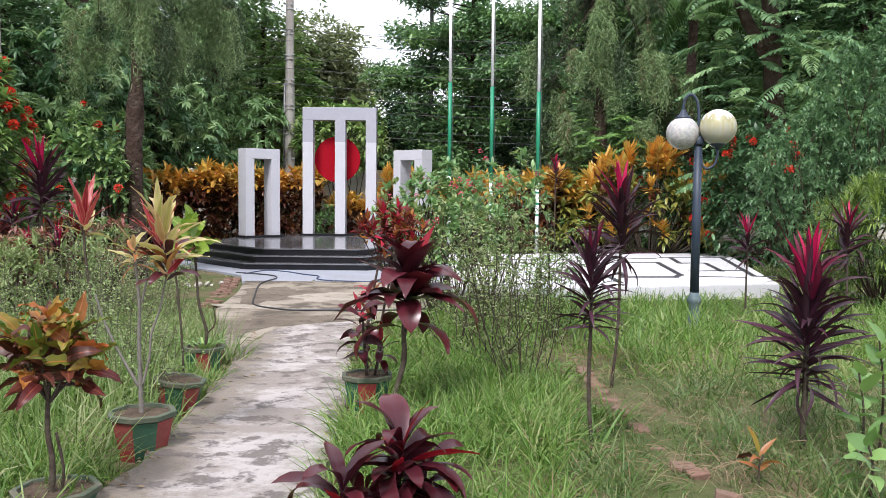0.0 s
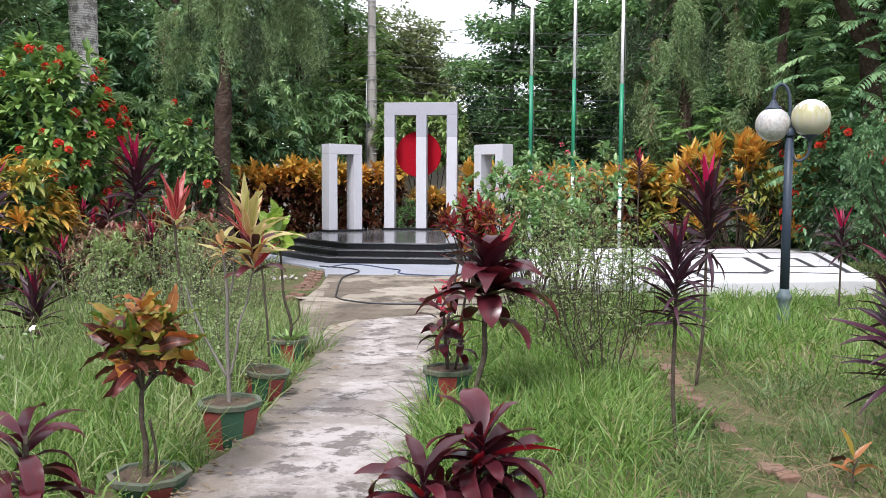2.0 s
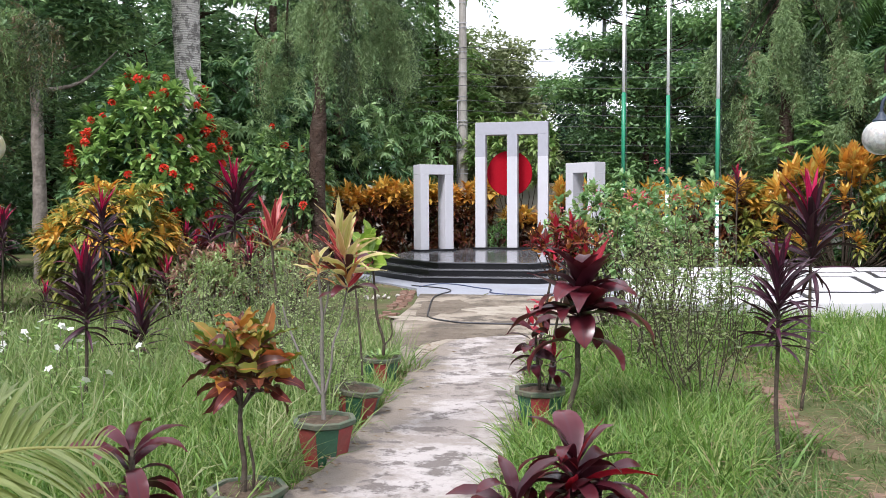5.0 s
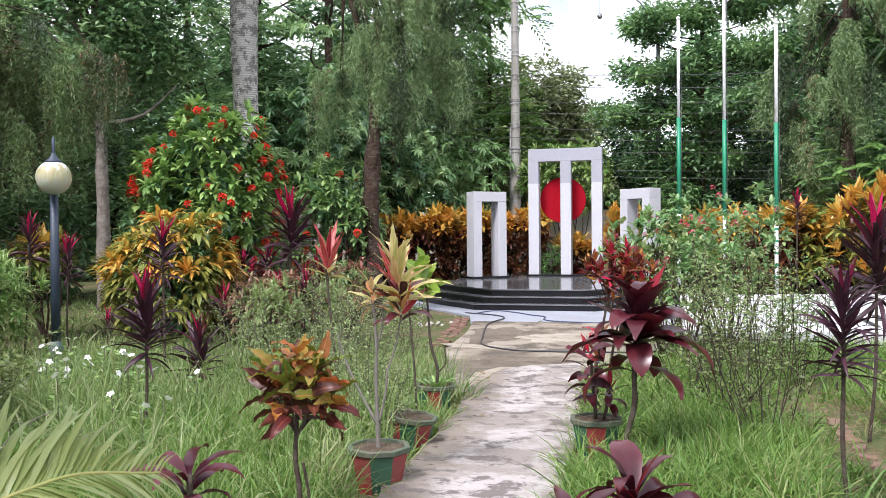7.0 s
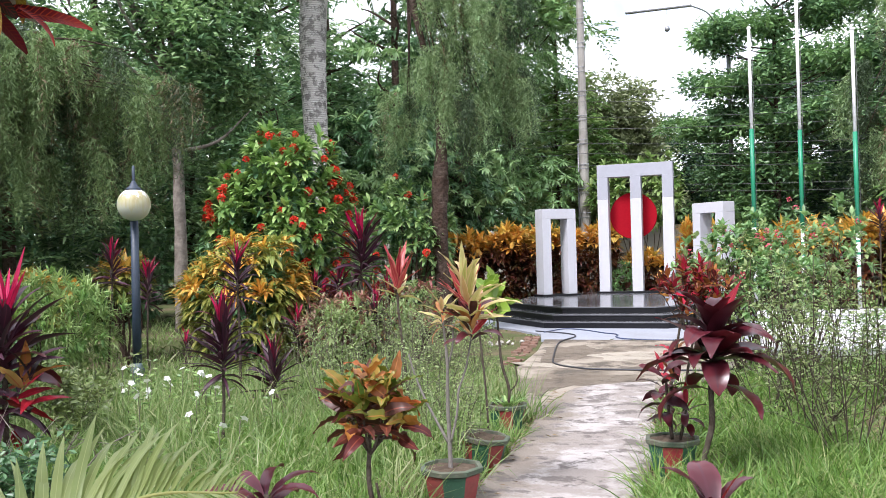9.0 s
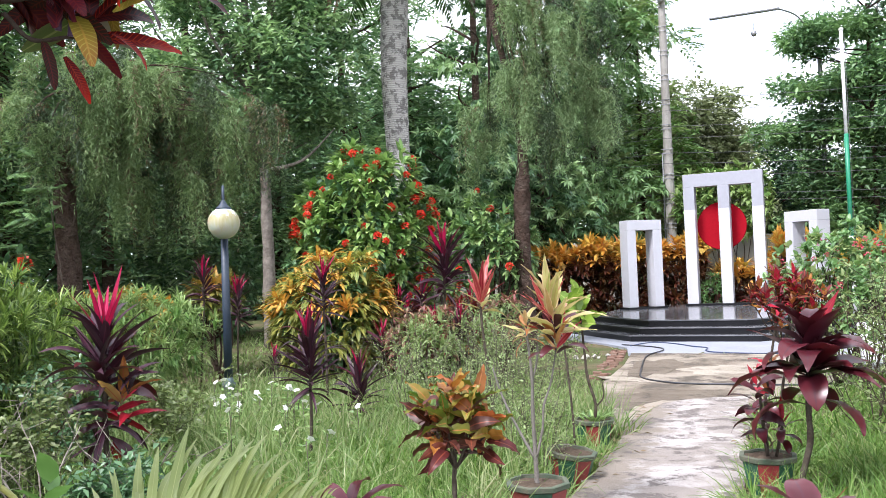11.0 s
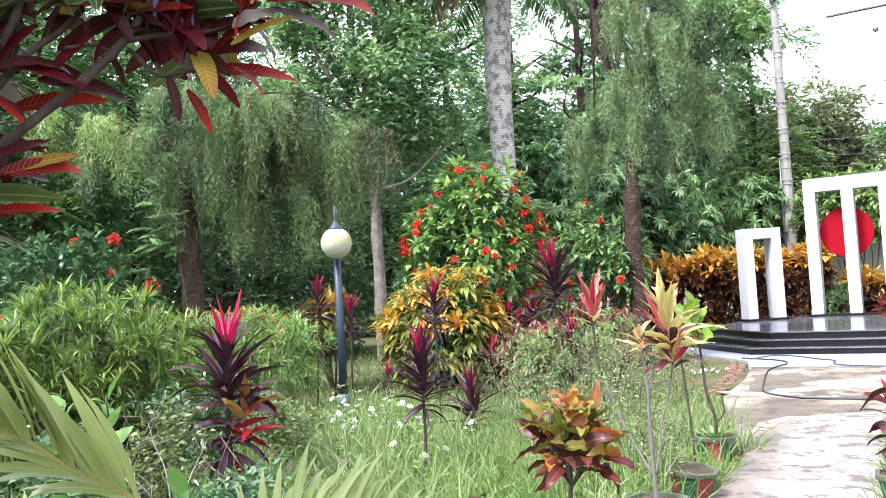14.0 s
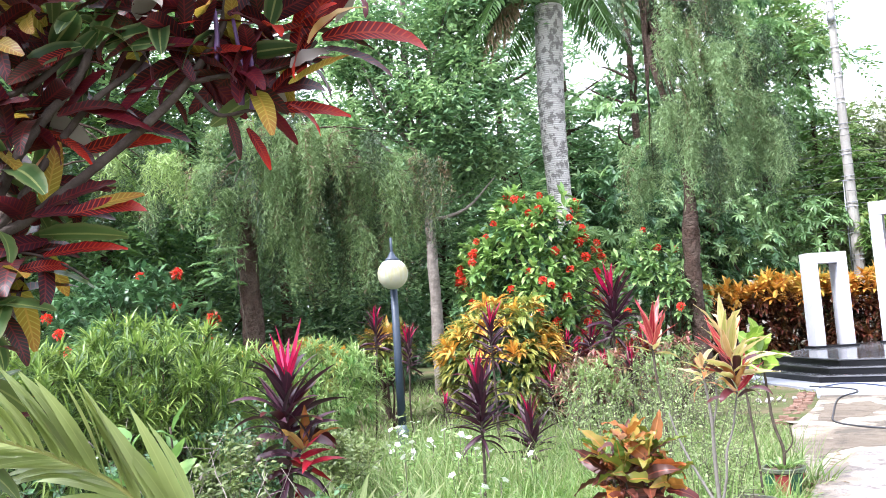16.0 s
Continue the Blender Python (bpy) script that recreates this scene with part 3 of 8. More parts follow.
def tubes(name, lines, mat, parent=None, sides=8, label="", rough=0.0, seed=0):
    """One mesh of one or several tubes; each line is (points, radii)."""
    vs, ts, n, r = [], [], 0, rng(seed)
    for points, radii in lines:
        v, t = tube_arrays(points, radii, sides, rough, r)
        vs.append(v)
        ts.append(t + n)
        n += len(v)
    ob = place_under(new(name, mesh_from(name, np.vstack(vs), np.vstack(ts), None, mat)), parent)
    return tagged(ob, label) if label else ob


# ---- leaves
def lance(s):
    return np.sin(np.pi * np.clip(s, 0, 1) ** 0.8) ** 0.75


def strap(s):
    return np.minimum(1, 6 * s + 0.3) * np.clip((1 - s) * 2.2, 0, 1) ** 0.7


def broad(s):
    return np.sin(np.pi * np.clip(s, 0, 1) ** 0.65) ** 0.9


def paddle(s):
    return np.sin(np.pi * np.clip(s, 0, 1) ** 1.2) ** 0.7


def oblong(s):
    return np.sin(np.pi * np.clip(s, 0.02, 0.985) ** 0.85) ** 0.5


class Foliage:
    """Gathers blades into one mesh."""

    def __init__(self):
        self.v, self.t, self.u, self.n = [], [], [], 0

    def _take(self, v, t, u):
        m, k = v.shape[0], v.shape[1]
        self.t.append((t[None] + (np.arange(m) * k)[:, None, None] + self.n).reshape(-1, 3))
        self.v.append(v.reshape(-1, 3))
        self.u.append(np.broadcast_to(u, (m, *u.shape)).reshape(-1, 2))
        self.n += m * k

    def flat(self, p, d, length, width, r, lift=0.18, spin=None):
        """Simple folded leaves of four corners."""
        p, d = np.asarray(p, float), unit(np.asarray(d, float))
        n = len(p)
        length, width = np.broadcast_to(length, n), np.broadcast_to(width, n)
        side = unit(np.cross(d, [0, 0, 1.0]) + 1e-6)
        up = np.cross(side, d)
        a = r.uniform(-0.9, 0.9, n) if spin is None else r.uniform(-spin, spin, n)
        side, up = side * np.cos(a)[:, None] + up * np.sin(a)[:, None], up * np.cos(a)[:, None] - side * np.sin(a)[:, None]
        mid = p + d * (length * 0.45)[:, None]
        rise, w = up * (width * lift)[:, None], side * (width / 2)[:, None]
        tip = p + d * length[:, None] - np.array([0, 0, 1.0]) * (length * 0.12)[:, None]
        v = np.stack([p, mid - w + rise, tip, mid + w + rise], 1)
        self._take(v, np.array([(0, 2, 1), (0, 3, 2)]), np.array([(0, 0.5), (0.5, 0), (1, 0.5), (0.5, 1)]))

    def blades(self, p, d, length, width, droop, r, seg=3, fold=0.2, shape=lance, spin=0.3, wide=3):
        """Curved leaves with a fold along the midrib (wide=3) or plain strips (wide=2)."""
        p, d = np.asarray(p, float), unit(np.asarray(d, float))
        n = len(p)
        length, width, droop = (np.broadcast_to(q, n) for q in (length, width, droop))
        side = unit(np.cross(d, [0, 0, 1.0]) + 1e-6)
        up = np.cross(side, d)
        a = r.uniform(-spin, spin, n)
        side = side * np.cos(a)[:, None] + up * np.sin(a)[:, None]
        at, rows, uv = p.copy(), [], []
        for k in range(seg + 1):
            s = k / seg
            dk = d.copy()
            dk[:, 2] -= droop * s * 1.3
            dk = unit(dk)
            w = side * (width / 2 * max(0.03, float(shape(np.float64(s)))))[:, None]
            if wide == 3:
                up_k = np.cross(side, dk)
                lift = up_k * (np.linalg.norm(w, axis=1) * fold)[:, None]
                rows += [at - w + lift, at, at + w + lift]
                uv += [(s, 0), (s, 0.5), (s, 1)]
            else:
                rows += [at - w, at + w]
                uv += [(s, 0), (s, 1)]
            at = at + dk * (length / seg)[:, None]
        tris = []
        for k in range(seg):
            for j in range(wide - 1):
                i = k * wide + j
                tris += [(i, i + 1, i + wide + 1), (i, i + wide + 1, i + wide)]
        self._take(np.stack(rows, 1), np.array(tris), np.array(uv))

    def make(self, name, mat, parent=None, label=""):
        ob = place_under(new(name, mesh_from(name, np.vstack(self.v), np.vstack(self.t), np.vstack(self.u), mat)), parent)
        return tagged(ob, label) if label else ob


LEAVES = {}


def leaf_meshes(key, mat, width, bends, shape=lance, seg=7, fold=0.25, wave=0.0):
    """Leaf meshes one metre long along +x that bend down by the given degrees; made once and shared."""
    if key not in LEAVES:
        made = []
        for b in bends:
            at, rows, uv = np.zeros(3), [], []
            for k in range(seg + 1):
                s = k / seg
                a = radians(b) * s ** 1.2
                w = width / 2 * max(0.04, float(shape(np.float64(s))))
                ripple = wave * width * math.sin(k * 2.4 + b)
                rise = fold * w
                nx, nz = math.sin(a), math.cos(a)
                for y, q in ((-w, rise + ripple), (0, 0), (w, rise - ripple)):
                    rows.append((at[0] + nx * q, y, at[2] + nz * q))
                uv += [(s, 0), (s, 0.5), (s, 1)]
                at = at + np.array([math.cos(a), 0, -math.sin(a)]) / seg
            tris = []
            for k in range(seg):
                for j in range(2):
                    i = k * 3 + j
                    tris += [(i, i + 1, i + 4), (i, i + 4, i + 3)]
            made.append(mesh_from("leaf", rows, tris, uv, mat))
        LEAVES[key] = made
    return LEAVES[key]


def put_leaf(parent, meshes, r, at, az, pitch, size, roll=0.0, name="leaf"):
    ob = new(name, meshes[r.randint(len(meshes))])
    ob.parent = parent
    ob.matrix_basis = Matrix.Translation(at) @ Euler((radians(roll), radians(-pitch), radians(az))).to_matrix().to_4x4() @ Matrix.Diagonal((size, size, size, 1))
    return ob


# ------------------------------------------------------------ ground and paving
def build_ground():
    near = np.concatenate([[-400, -120, -45, -20], np.arange(-14, 14.1, 0.7), [20, 45, 120, 400]])
    ys = np.concatenate([[-400, -120, -45, -15, -6], np.arange(-2, 26.1, 0.7), [34, 60, 150, 400]])
    verts, quads = [], []
    for y in ys:
        for x in near:
            verts.append((x, y, 0.035 * noise.noise((x * 0.5, y * 0.5, 0.3)) - 0.03 if abs(x) < 15 and -3 < y < 27 else -0.03))
    w = len(near)
    for j in range(len(ys) - 1):
        for i in range(w - 1):
            quads.append((j * w + i, j * w + i + 1, (j + 1) * w + i + 1, (j + 1) * w + i))
    ob = new("ground", mesh_from("ground", verts, quads, None, M["ground"]))
    tagged(ob, "garden soil with moss and patchy grass", "ground", kind="structure")


build_ground()
PATH_L = [(-1.22, -4.0), (-1.3, 0.0), (-1.50, 2.5), (-1.60, 4.1), (-1.63, 5.2), (-1.75, 7.0), (-1.92, 9.0)]
PATH_R = [(-0.1, -4.0), (-0.28, 0.0), (-0.45, 2.5), (-0.56, 4.3), (-0.66, 6.1), (-0.80, 7.6), (-0.98, 9.1)]


def build_path():
    """The newer pavement; its far end breaks off in a slanting, uneven edge over the old paving."""
    left, right = smooth_line([(*p, 0) for p in PATH_L], 10), smooth_line([(*p, 0) for p in PATH_R], 10)
    verts, uvs, quads, cols = [], [], [], 13
    for j in range(len(left)):
        for k in range(cols):
            q = k / (cols - 1)
            y0 = left[j, 1] + (right[j, 1] - left[j, 1]) * q
            end = np.interp(q, [0, 0.05, 0.12, 0.4, 1.0], [8.1, 8.5, 9.1, 9.4, 9.65]) + 0.05 * noise.noise((q * 9, 3.0, 1.0))
            y = y0 if y0 < 7 else 7 + (y0 - 7) * (end - 7) / 2.05
            xl, xr = np.interp(y, left[:, 1], left[:, 0]), np.interp(y, right[:, 1], right[:, 0])
            x = xl + (xr - xl) * q
            if k in (0, cols - 1):
                x += 0.07 * noise.noise((x * 3, y * 3.1, 2.0)) + 0.04 * noise.noise((x * 3, y * 9, 4.0))
            verts.append((x, y, 0.026 + 0.008 * noise.noise((x * 2.3, y * 2.3, 5))))
            uvs.append((q, y))
    n = len(left)
    for j in range(n - 1):
        for k in range(cols - 1):
            i = j * cols + k
            quads.append((i, i + 1, i + cols + 1, i + cols))
    base = len(verts)
    verts += [(x, y, -0.08) for x, y, _ in verts[:]]
    uvs += uvs[:]
    for j in range(n - 1):
        for k, flip in ((0, True), (cols - 1, False)):
            i = j * cols + k
            q = (i, base + i, base + i + cols, i + cols)
            quads.append(q if not flip else q[::-1])
    for j, flip in ((0, False), (n - 1, True)):
        for k in range(cols - 1):
            i = j * cols + k
            q = (i, base + i, base + i + 1, i + 1)
            quads.append(q if not flip else q[::-1])
    ob = new("path", mesh_from("path", verts, quads, uvs, M["concrete"], False))
    tagged(ob, "worn pale concrete garden path with dark stains", "path", kind="structure")


build_path()
OLD = [(-2.0, 7.6), (-0.75, 7.6), (-0.9, 9.14), (-0.3, 10.2), (0.0, 11.6), (0.05, 14.3), (-3.30, 14.3), (-3.02, 12.6), (-2.84, 10.7), (-2.42, 9.2), (-2.12, 8.2)]
tagged(part("old_paving", prism_bm(OLD, -0.08, 0.012, 0.004), M["old_concrete"]), "older cracked concrete paving with mud stains", "paving", kind="structure")


def build_patch(name, label, material, centre, size, turn, seed, lift):
    """A thin film with a ragged outline lying on the paving."""
    r = rng(seed)
    pts = []
    for a in np.arange(40) * 2 * math.pi / 40:
        q = 1 + 0.55 * noise.noise((math.cos(a) * 1.4 + seed, math.sin(a) * 1.4, 0)) + 0.25 * noise.noise((math.cos(a) * 5, math.sin(a) * 5, seed))
        x, y = size[0] * q * math.cos(a), size[1] * q * math.sin(a)
        c, k = math.cos(radians(turn)), math.sin(radians(turn))
        pts.append((centre[0] + c * x - k * y, centre[1] + k * x + c * y))
    tagged(part(name, prism_bm(pts, 0.008, lift), M[material]), label, "stain", kind="structure")


build_patch("mud_patch", "damp brown mud dried on the old paving", "mud", (-1.62, 9.75), (0.72, 0.38), 12, 3, 0.0145)
build_patch("mud_patch", "damp brown mud dried on the old paving", "mud", (-2.15, 9.2), (0.22, 0.75), -10, 4, 0.0155)
build_patch("mud_patch", "damp brown mud dried on the old paving", "mud", (-2.55, 12.4), (0.35, 1.1), 4, 6, 0.0150)
build_patch("lime_patch", "pale lime wash spilled on the old paving", "lime", (-2.52, 10.95), (0.42, 0.22), -14, 7, 0.0152)
build_patch("lime_patch", "pale lime wash spilled on the old paving", "lime", (-1.45, 12.1), (0.7, 0.5), 8, 9, 0.0148)
APRON = [(-3.36, 14.32), (0.05, 14.32), (0.1, 16.4), (0.9, 17.9), (0.7, 20.0), (-6.4, 20.0), (-6.2, 18.0), (-4.3, 16.2), (-3.6, 15.3)]
tagged(part("apron_paving", prism_bm(APRON, -0.08, 0.006, 0.004), M["apron"]), "pale blue-grey cement apron before the platform", "paving", kind="structure")


def build_brick_edging(label, points, steps, seed, lift):
    edge = thing("brick_edging", label, "edging", kind="structure")
    line = smooth_line(points, 30)
    along = np.concatenate([[0], np.cumsum(np.linalg.norm(np.diff(line, axis=0), axis=1))])
    r = rng(seed)
    mesh = None
    for row in range(steps):
        for s in np.arange(0.06 + 0.06 * row, along[-1] - 0.06, 0.125):
            p = [np.interp(s, along, line[:, k]) for k in (0, 1)]
            q = [np.interp(s + 0.05, along, line[:, k]) for k in (0, 1)]
            if r.rand() < (0.22 if steps > 1 else 0.3):
                continue
            if mesh is None:
                b = part("brick", box_bm(-0.055, 0.055, -0.06, 0.06, -0.055, 0.02, 0.008), M["brick"], edge)
                mesh = b.data
            else:
                b = place_under(new("brick", mesh), edge)
            turn = math.degrees(math.atan2(q[1] - p[1], q[0] - p[0])) + r.uniform(-22, 22)
            b.matrix_basis = pose(p[0] - 0.13 * row + r.uniform(-0.02, 0.02), p[1], lift + r.uniform(-0.026, 0.012), r.uniform(-9, 9), r.uniform(-9, 9), turn + r.uniform(-20, 20))
            k = r.uniform(0.7, 1.1)
            b.scale = (k, r.uniform(0.7, 1.1), 1)


BRICKS_A = [(-2.98, 11.1, 0), (-3.16, 12.4, 0), (-3.40, 13.9, 0), (-3.62, 15.1, 0)]
BRICKS_B = [(1.22, 7.4, 0), (1.23, 6.2, 0), (1.25, 5.55, 0), (1.30, 5.0, 0), (1.40, 4.2, 0), (1.5, 3.3, 0)]
build_brick_edging("row of worn red bricks along the old paving", BRICKS_A, 2, 5, -0.016)
build_brick_edging("line of half-buried red bricks in the grass", BRICKS_B, 1, 6, -0.014)


# ------------------------------------------------------------ the memorial
CX = -2.63


def octagon(w, front, back, cx, cy):
    return [(CX - w + cx, front), (CX + w - cx, front), (CX + w, front + cy), (CX + w, back - cy), (CX + w - cx, back), (CX - w + cx, back), (CX - w, back - cy), (CX - w, front + cy)]


def build_platform():
    base = thing("memorial_platform", "three-stepped octagonal platform clad in black polished granite", "platform")
    for k in range(3):
        g = 0.23 * (2 - k)
        o = octagon(2.58 + g, 16.97 - g, 24.0 + g, 1.65 + g * 0.4, 1.95 + g * 0.4)
        i = octagon(2.58 + g - 0.02, 16.99 - g, 23.98 + g, 1.65 + g * 0.4, 1.95 + g * 0.4)
        z = 0.13 * k
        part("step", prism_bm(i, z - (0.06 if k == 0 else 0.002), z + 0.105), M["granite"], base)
        part("tread", prism_bm(o, z + 0.105, z + 0.13, 0.006), M["granite_top"], base, "polished dark granite tread, sky reflection put into its colour")


build_platform()
TOP = 0.39


def leg_and_lintel(owner, legs, width, depth, height, lintel, grey_from=None, turn=0):
    """Square white legs joined by a lintel, all round-edged boxes set end to end."""
    low = grey_from or height - lintel
    for x in legs:
        part("leg", box_bm(x - width / 2, x + width / 2, -depth / 2, depth / 2, 0.05, low, 0.008), M["white_paint"], owner)
        if grey_from:
            part("leg_top", box_bm(x - width / 2, x + width / 2, -depth / 2, depth / 2, low, height - lintel, 0.004), M["grey_paint"], owner, "pale grey painted upper leg")
    part("lintel", box_bm(legs[0] - width / 2, legs[-1] + width / 2, -depth / 2, depth / 2, height - lintel, height, 0.008), M["grey_paint" if grey_from else "white_paint"], owner)
    part("plinth", box_bm(legs[0] - width / 2 - 0.06, legs[-1] + width / 2 + 0.06, -depth / 2 - 0.05, depth / 2 + 0.05, 0, 0.05, 0.005), M["granite"], owner, "low black granite plinth")


arch = thing("memorial_arch", "tall white three-legged arch with pale grey top and red disc", "memorial", (-2.725, 22.75, TOP))
leg_and_lintel(arch, (-0.83, 0.02, 0.83), 0.275, 0.34, 3.37, 0.33, 2.46)


def disc_bm(radius, thick, sides=64):
    bm = bmesh.new()
    bmesh.ops.create_cone(bm, cap_ends=True, segments=sides, radius1=radius, radius2=radius, depth=thick, matrix=pose(0, 0, 0, 90))
    bmesh.ops.bevel(bm, geom=[e for e in bm.edges if len(e.link_faces) == 2 and any(len(f.verts) > 4 for f in e.link_faces)], offset=0.008, segments=2, affect="EDGES")
    return bm


disc = part("disc", disc_bm(0.61, 0.07), M["red_paint"], arch, "round deep red disc behind the legs")
disc.matrix_basis = pose(-0.10, 0.27, 2.03)
wing = thing("memorial_wing", "low white two-legged arch beside the tall one", "memorial", (-4.61, 21.55, TOP), 40, "low memorial arches")
leg_and_lintel(wing, (-0.355, 0.355), 0.24, 0.40, 2.21, 0.25)
copy_thing(wing, pose(-0.76, 21.55, TOP, 0, 0, -40))


# ------------------------------------------------------------ painted slab and flag poles
SLAB = [(0.15, 11.6), (5.15, 12.97), (6.75, 20.3), (0.15, 19.1)]


def build_slab():
    slab = thing("painted_slab", "low white plinth slab painted with black angular lines", "slab")
    part("slab_body", prism_bm(SLAB, -0.06, 0.17, 0.012), M["slab_white"], slab)
    lines = [[(3.3, 17.0), (4.32, 17.1), (4.02, 14.34), (3.81, 13.91), (2.97, 13.83), (3.04, 14.56)], [(3.6, 18.3), (4.52, 18.25)], [(4.78, 18.6), (6.22, 18.79)],
             [(4.95, 18.45), (4.74, 17.0), (5.23, 17.06)], [(5.25, 16.92), (4.99, 15.21)], [(4.45, 15.16), (5.4, 15.38)], [(6.11, 18.6), (5.23, 14.26), (5.49, 14.18)],
             [(4.3, 14.1), (4.93, 14.03)], [(0.9, 17.63), (2.5, 17.62)], [(1.6, 16.51), (2.6, 16.56)], [(1.3, 13.31), (2.3, 13.27)], [(2.74, 14.42), (2.72, 12.98)]]
    for pts in lines:
        bm = bmesh.new()
        for (x0, y0), (x1, y1) in zip(pts, pts[1:]):
            d = Vector((x1 - x0, y1 - y0, 0)).normalized()
            s = Vector((-d.y, d.x, 0)) * 0.05
            a, b = Vector((x0, y0, 0)) - d * 0.055, Vector((x1, y1, 0)) + d * 0.07
            lo = [bm.verts.new((*q.xy, 0.169)) for q in (a - s, b - s, b + s, a + s)]
            hi = [bm.verts.new((*q.xy, 0.1745 + 0.0007 * len(bm.faces))) for q in (a - s, b - s, b + s, a + s)]
            bm.faces.new(hi)
            for k in range(4):
                bm.faces.new((lo[k], lo[(k + 1) % 4], hi[(k + 1) % 4], hi[k]))
        part("painted_line", bm, M["black_paint"], slab, "black painted line")


build_slab()


def build_flagpole(x, y, top, green0, green1):
    pole = thing("flagpole", "slender white flagpole with a green band", "flagpole", (x, y, 0), 0, "row of flagpoles")
    part("base_plate", lathe_bm([(0.13, -0.05), (0.13, 0.05), (0.06, 0.06), (0.06, 0.16)], 16), M["pole_white"], pole)
    part("lower_tube", lathe_bm([(0.042, 0.05), (0.042, green0)], 12), M["pole_white"], pole, smooth=True)
    z, k = 0.5, 0
    while z < green0 - 0.2:
        part("stripe", lathe_bm([(0.0435, z), (0.0435, z + 0.05)], 12), M["pole_green"], pole, "thin green stripe")
        z += 0.26
    part("green_band", lathe_bm([(0.046, green0), (0.046, green1)], 12), M["pole_green"], pole, "green painted band", True)
    part("upper_tube", lathe_bm([(0.036, green1), (0.034, top)], 12), M["pole_white"], pole, smooth=True)
    part("finial", lathe_bm([(0.034, top), (0.05, top + 0.02), (0.04, top + 0.06), (0.005, top + 0.08)], 12), M["pole_white"], pole, smooth=True)
    tubes("halyard", [([(0.07, -0.03, 0.6), (0.055, -0.03, top - 0.1)], [0.005])], M["wire"], pole, 5)


build_flagpole(0.15, 20.06, 6.3, 1.93, 4.1)
build_flagpole(1.15, 20.4, 7.0, 1.95, 4.05)
build_flagpole(2.19, 19.85, 6.0, 1.85, 3.87)


# ------------------------------------------------------------ lamps
def build_lamp(x, y, turn, label, sunk=0.0, upper=(0.205, 2.245, 0.2), clouded=False):
    lamp = thing("street_lamp", label, "lamp", (x, y, -sunk), turn, "garden lamps")
    part("lamp_foot", lathe_bm([(0.085, -0.05), (0.085, 0.06), (0.062, 0.09), (0.058, 0.26), (0.078, 0.29), (0.078, 0.33), (0.06, 0.36), (0.05, 0.40)], 20), M["lamp_base"], lamp, "weathered grey-blue cast foot", True)
    part("post", lathe_bm([(0.05, 0.40), (0.047, 1.2), (0.043, 2.05)], 20), M["lamp_paint"], lamp, smooth=True)
    part("collar", lathe_bm([(0.055, 2.05), (0.06, 2.07), (0.06, 2.11), (0.04, 2.15)], 20), M["lamp_paint"], lamp, smooth=True)
    neck = smooth_line([(0, 0, 2.12), (-0.005, 0, 2.40), (-0.03, 0, 2.55), (-0.09, 0, 2.615), (-0.15, 0, 2.57), (-0.17, 0, 2.48), (-0.17, 0, 2.38)], 6)
    tubes("gooseneck", [(neck, [0.017])], M["lamp_paint"], lamp, 10)
    arm = smooth_line([(0.02, 0, 2.02), (0.05, 0, 1.83), (0.11, 0, 1.79), (0.18, 0, 1.84), (0.205, 0, 1.95), (0.205, 0, 2.03)], 6)
    tubes("bracket", [(arm, [0.015])], M["lamp_paint"], lamp, 10)
    part("cap", lathe_bm([(0.088, 2.345), (0.085, 2.365), (0.05, 2.39), (0.03, 2.43), (0.02, 2.45)], 20, at=(-0.17, 0, 0)), M["lamp_paint"], lamp, smooth=True)
    part("cup", lathe_bm([(0.02, 2.0), (0.045, 2.03), (0.088, 2.055), (0.088, 2.075)], 20, at=(0.205, 0, 0)), M["lamp_paint"], lamp, smooth=True)
    for px, z, r in ((-0.17, 2.185, 0.182), upper):
        bm = bmesh.new()
        bmesh.ops.create_uvsphere(bm, u_segments=36, v_segments=24, radius=r)
        for v in bm.verts:
            ridge = 1 + 0.008 * math.cos(18 * math.atan2(v.co.y, v.co.x))
            v.co.x, v.co.y = v.co.x * ridge, v.co.y * ridge
        dull = clouded and px < 0
        g = part("globe", bm, M["globe_clouded" if dull else "globe"], lamp, "clouded grey-white globe with flaking paint" if dull else "milky ribbed globe with yellowed streaks", True)
        g.matrix_basis = pose(px, 0, z)


build_lamp(2.855, 9.6, -17, "dark blue lamp post with two stained milky globes", clouded=True)
build_lamp(-6.55, 7.97, 129.4, "slim blue lamp post standing among shrubs", 0.055, (0.205, 2.195, 0.172))


# ------------------------------------------------------------ mains pole, wires, far wall
def build_mains_pole():
    pole = thing("utility_pole", "tapered grey concrete mains pole with rungs", "utility pole", (-4.88, 27.4, 0))
    part("shaft", lathe_bm([(0.185, -0.05), (0.16, 3.0), (0.128, 7.0), (0.10, 11.5)], 10), M["cement_pole"], pole)
    for k in range(22):
        z = 2.6 + (k // 2) * 0.78 + (k % 2) * 0.14
        w = np.interp(z, [3.0, 7.0, 11.5], [0.16, 0.128, 0.10]) + 0.035
        part("rung", box_bm(-w, w, -w + 0.03, -w + 0.055, z, z + 0.022, 0.004), M["steel"], pole, "short step bracket")
    part("insulator", lathe_bm([(0.03, 9.7), (0.10, 9.74), (0.12, 9.86), (0.07, 9.98), (0.03, 10.02)], 14, at=(0.02, -0.2, 0)), M["steel"], pole, "round grey insulator", True)
    tubes("conduit", [([(-0.205, -0.05, 0), (-0.18, -0.05, 3.5), (-0.165, -0.05, 5.0)], [0.022])], M["steel"], pole, 6)


build_mains_pole()


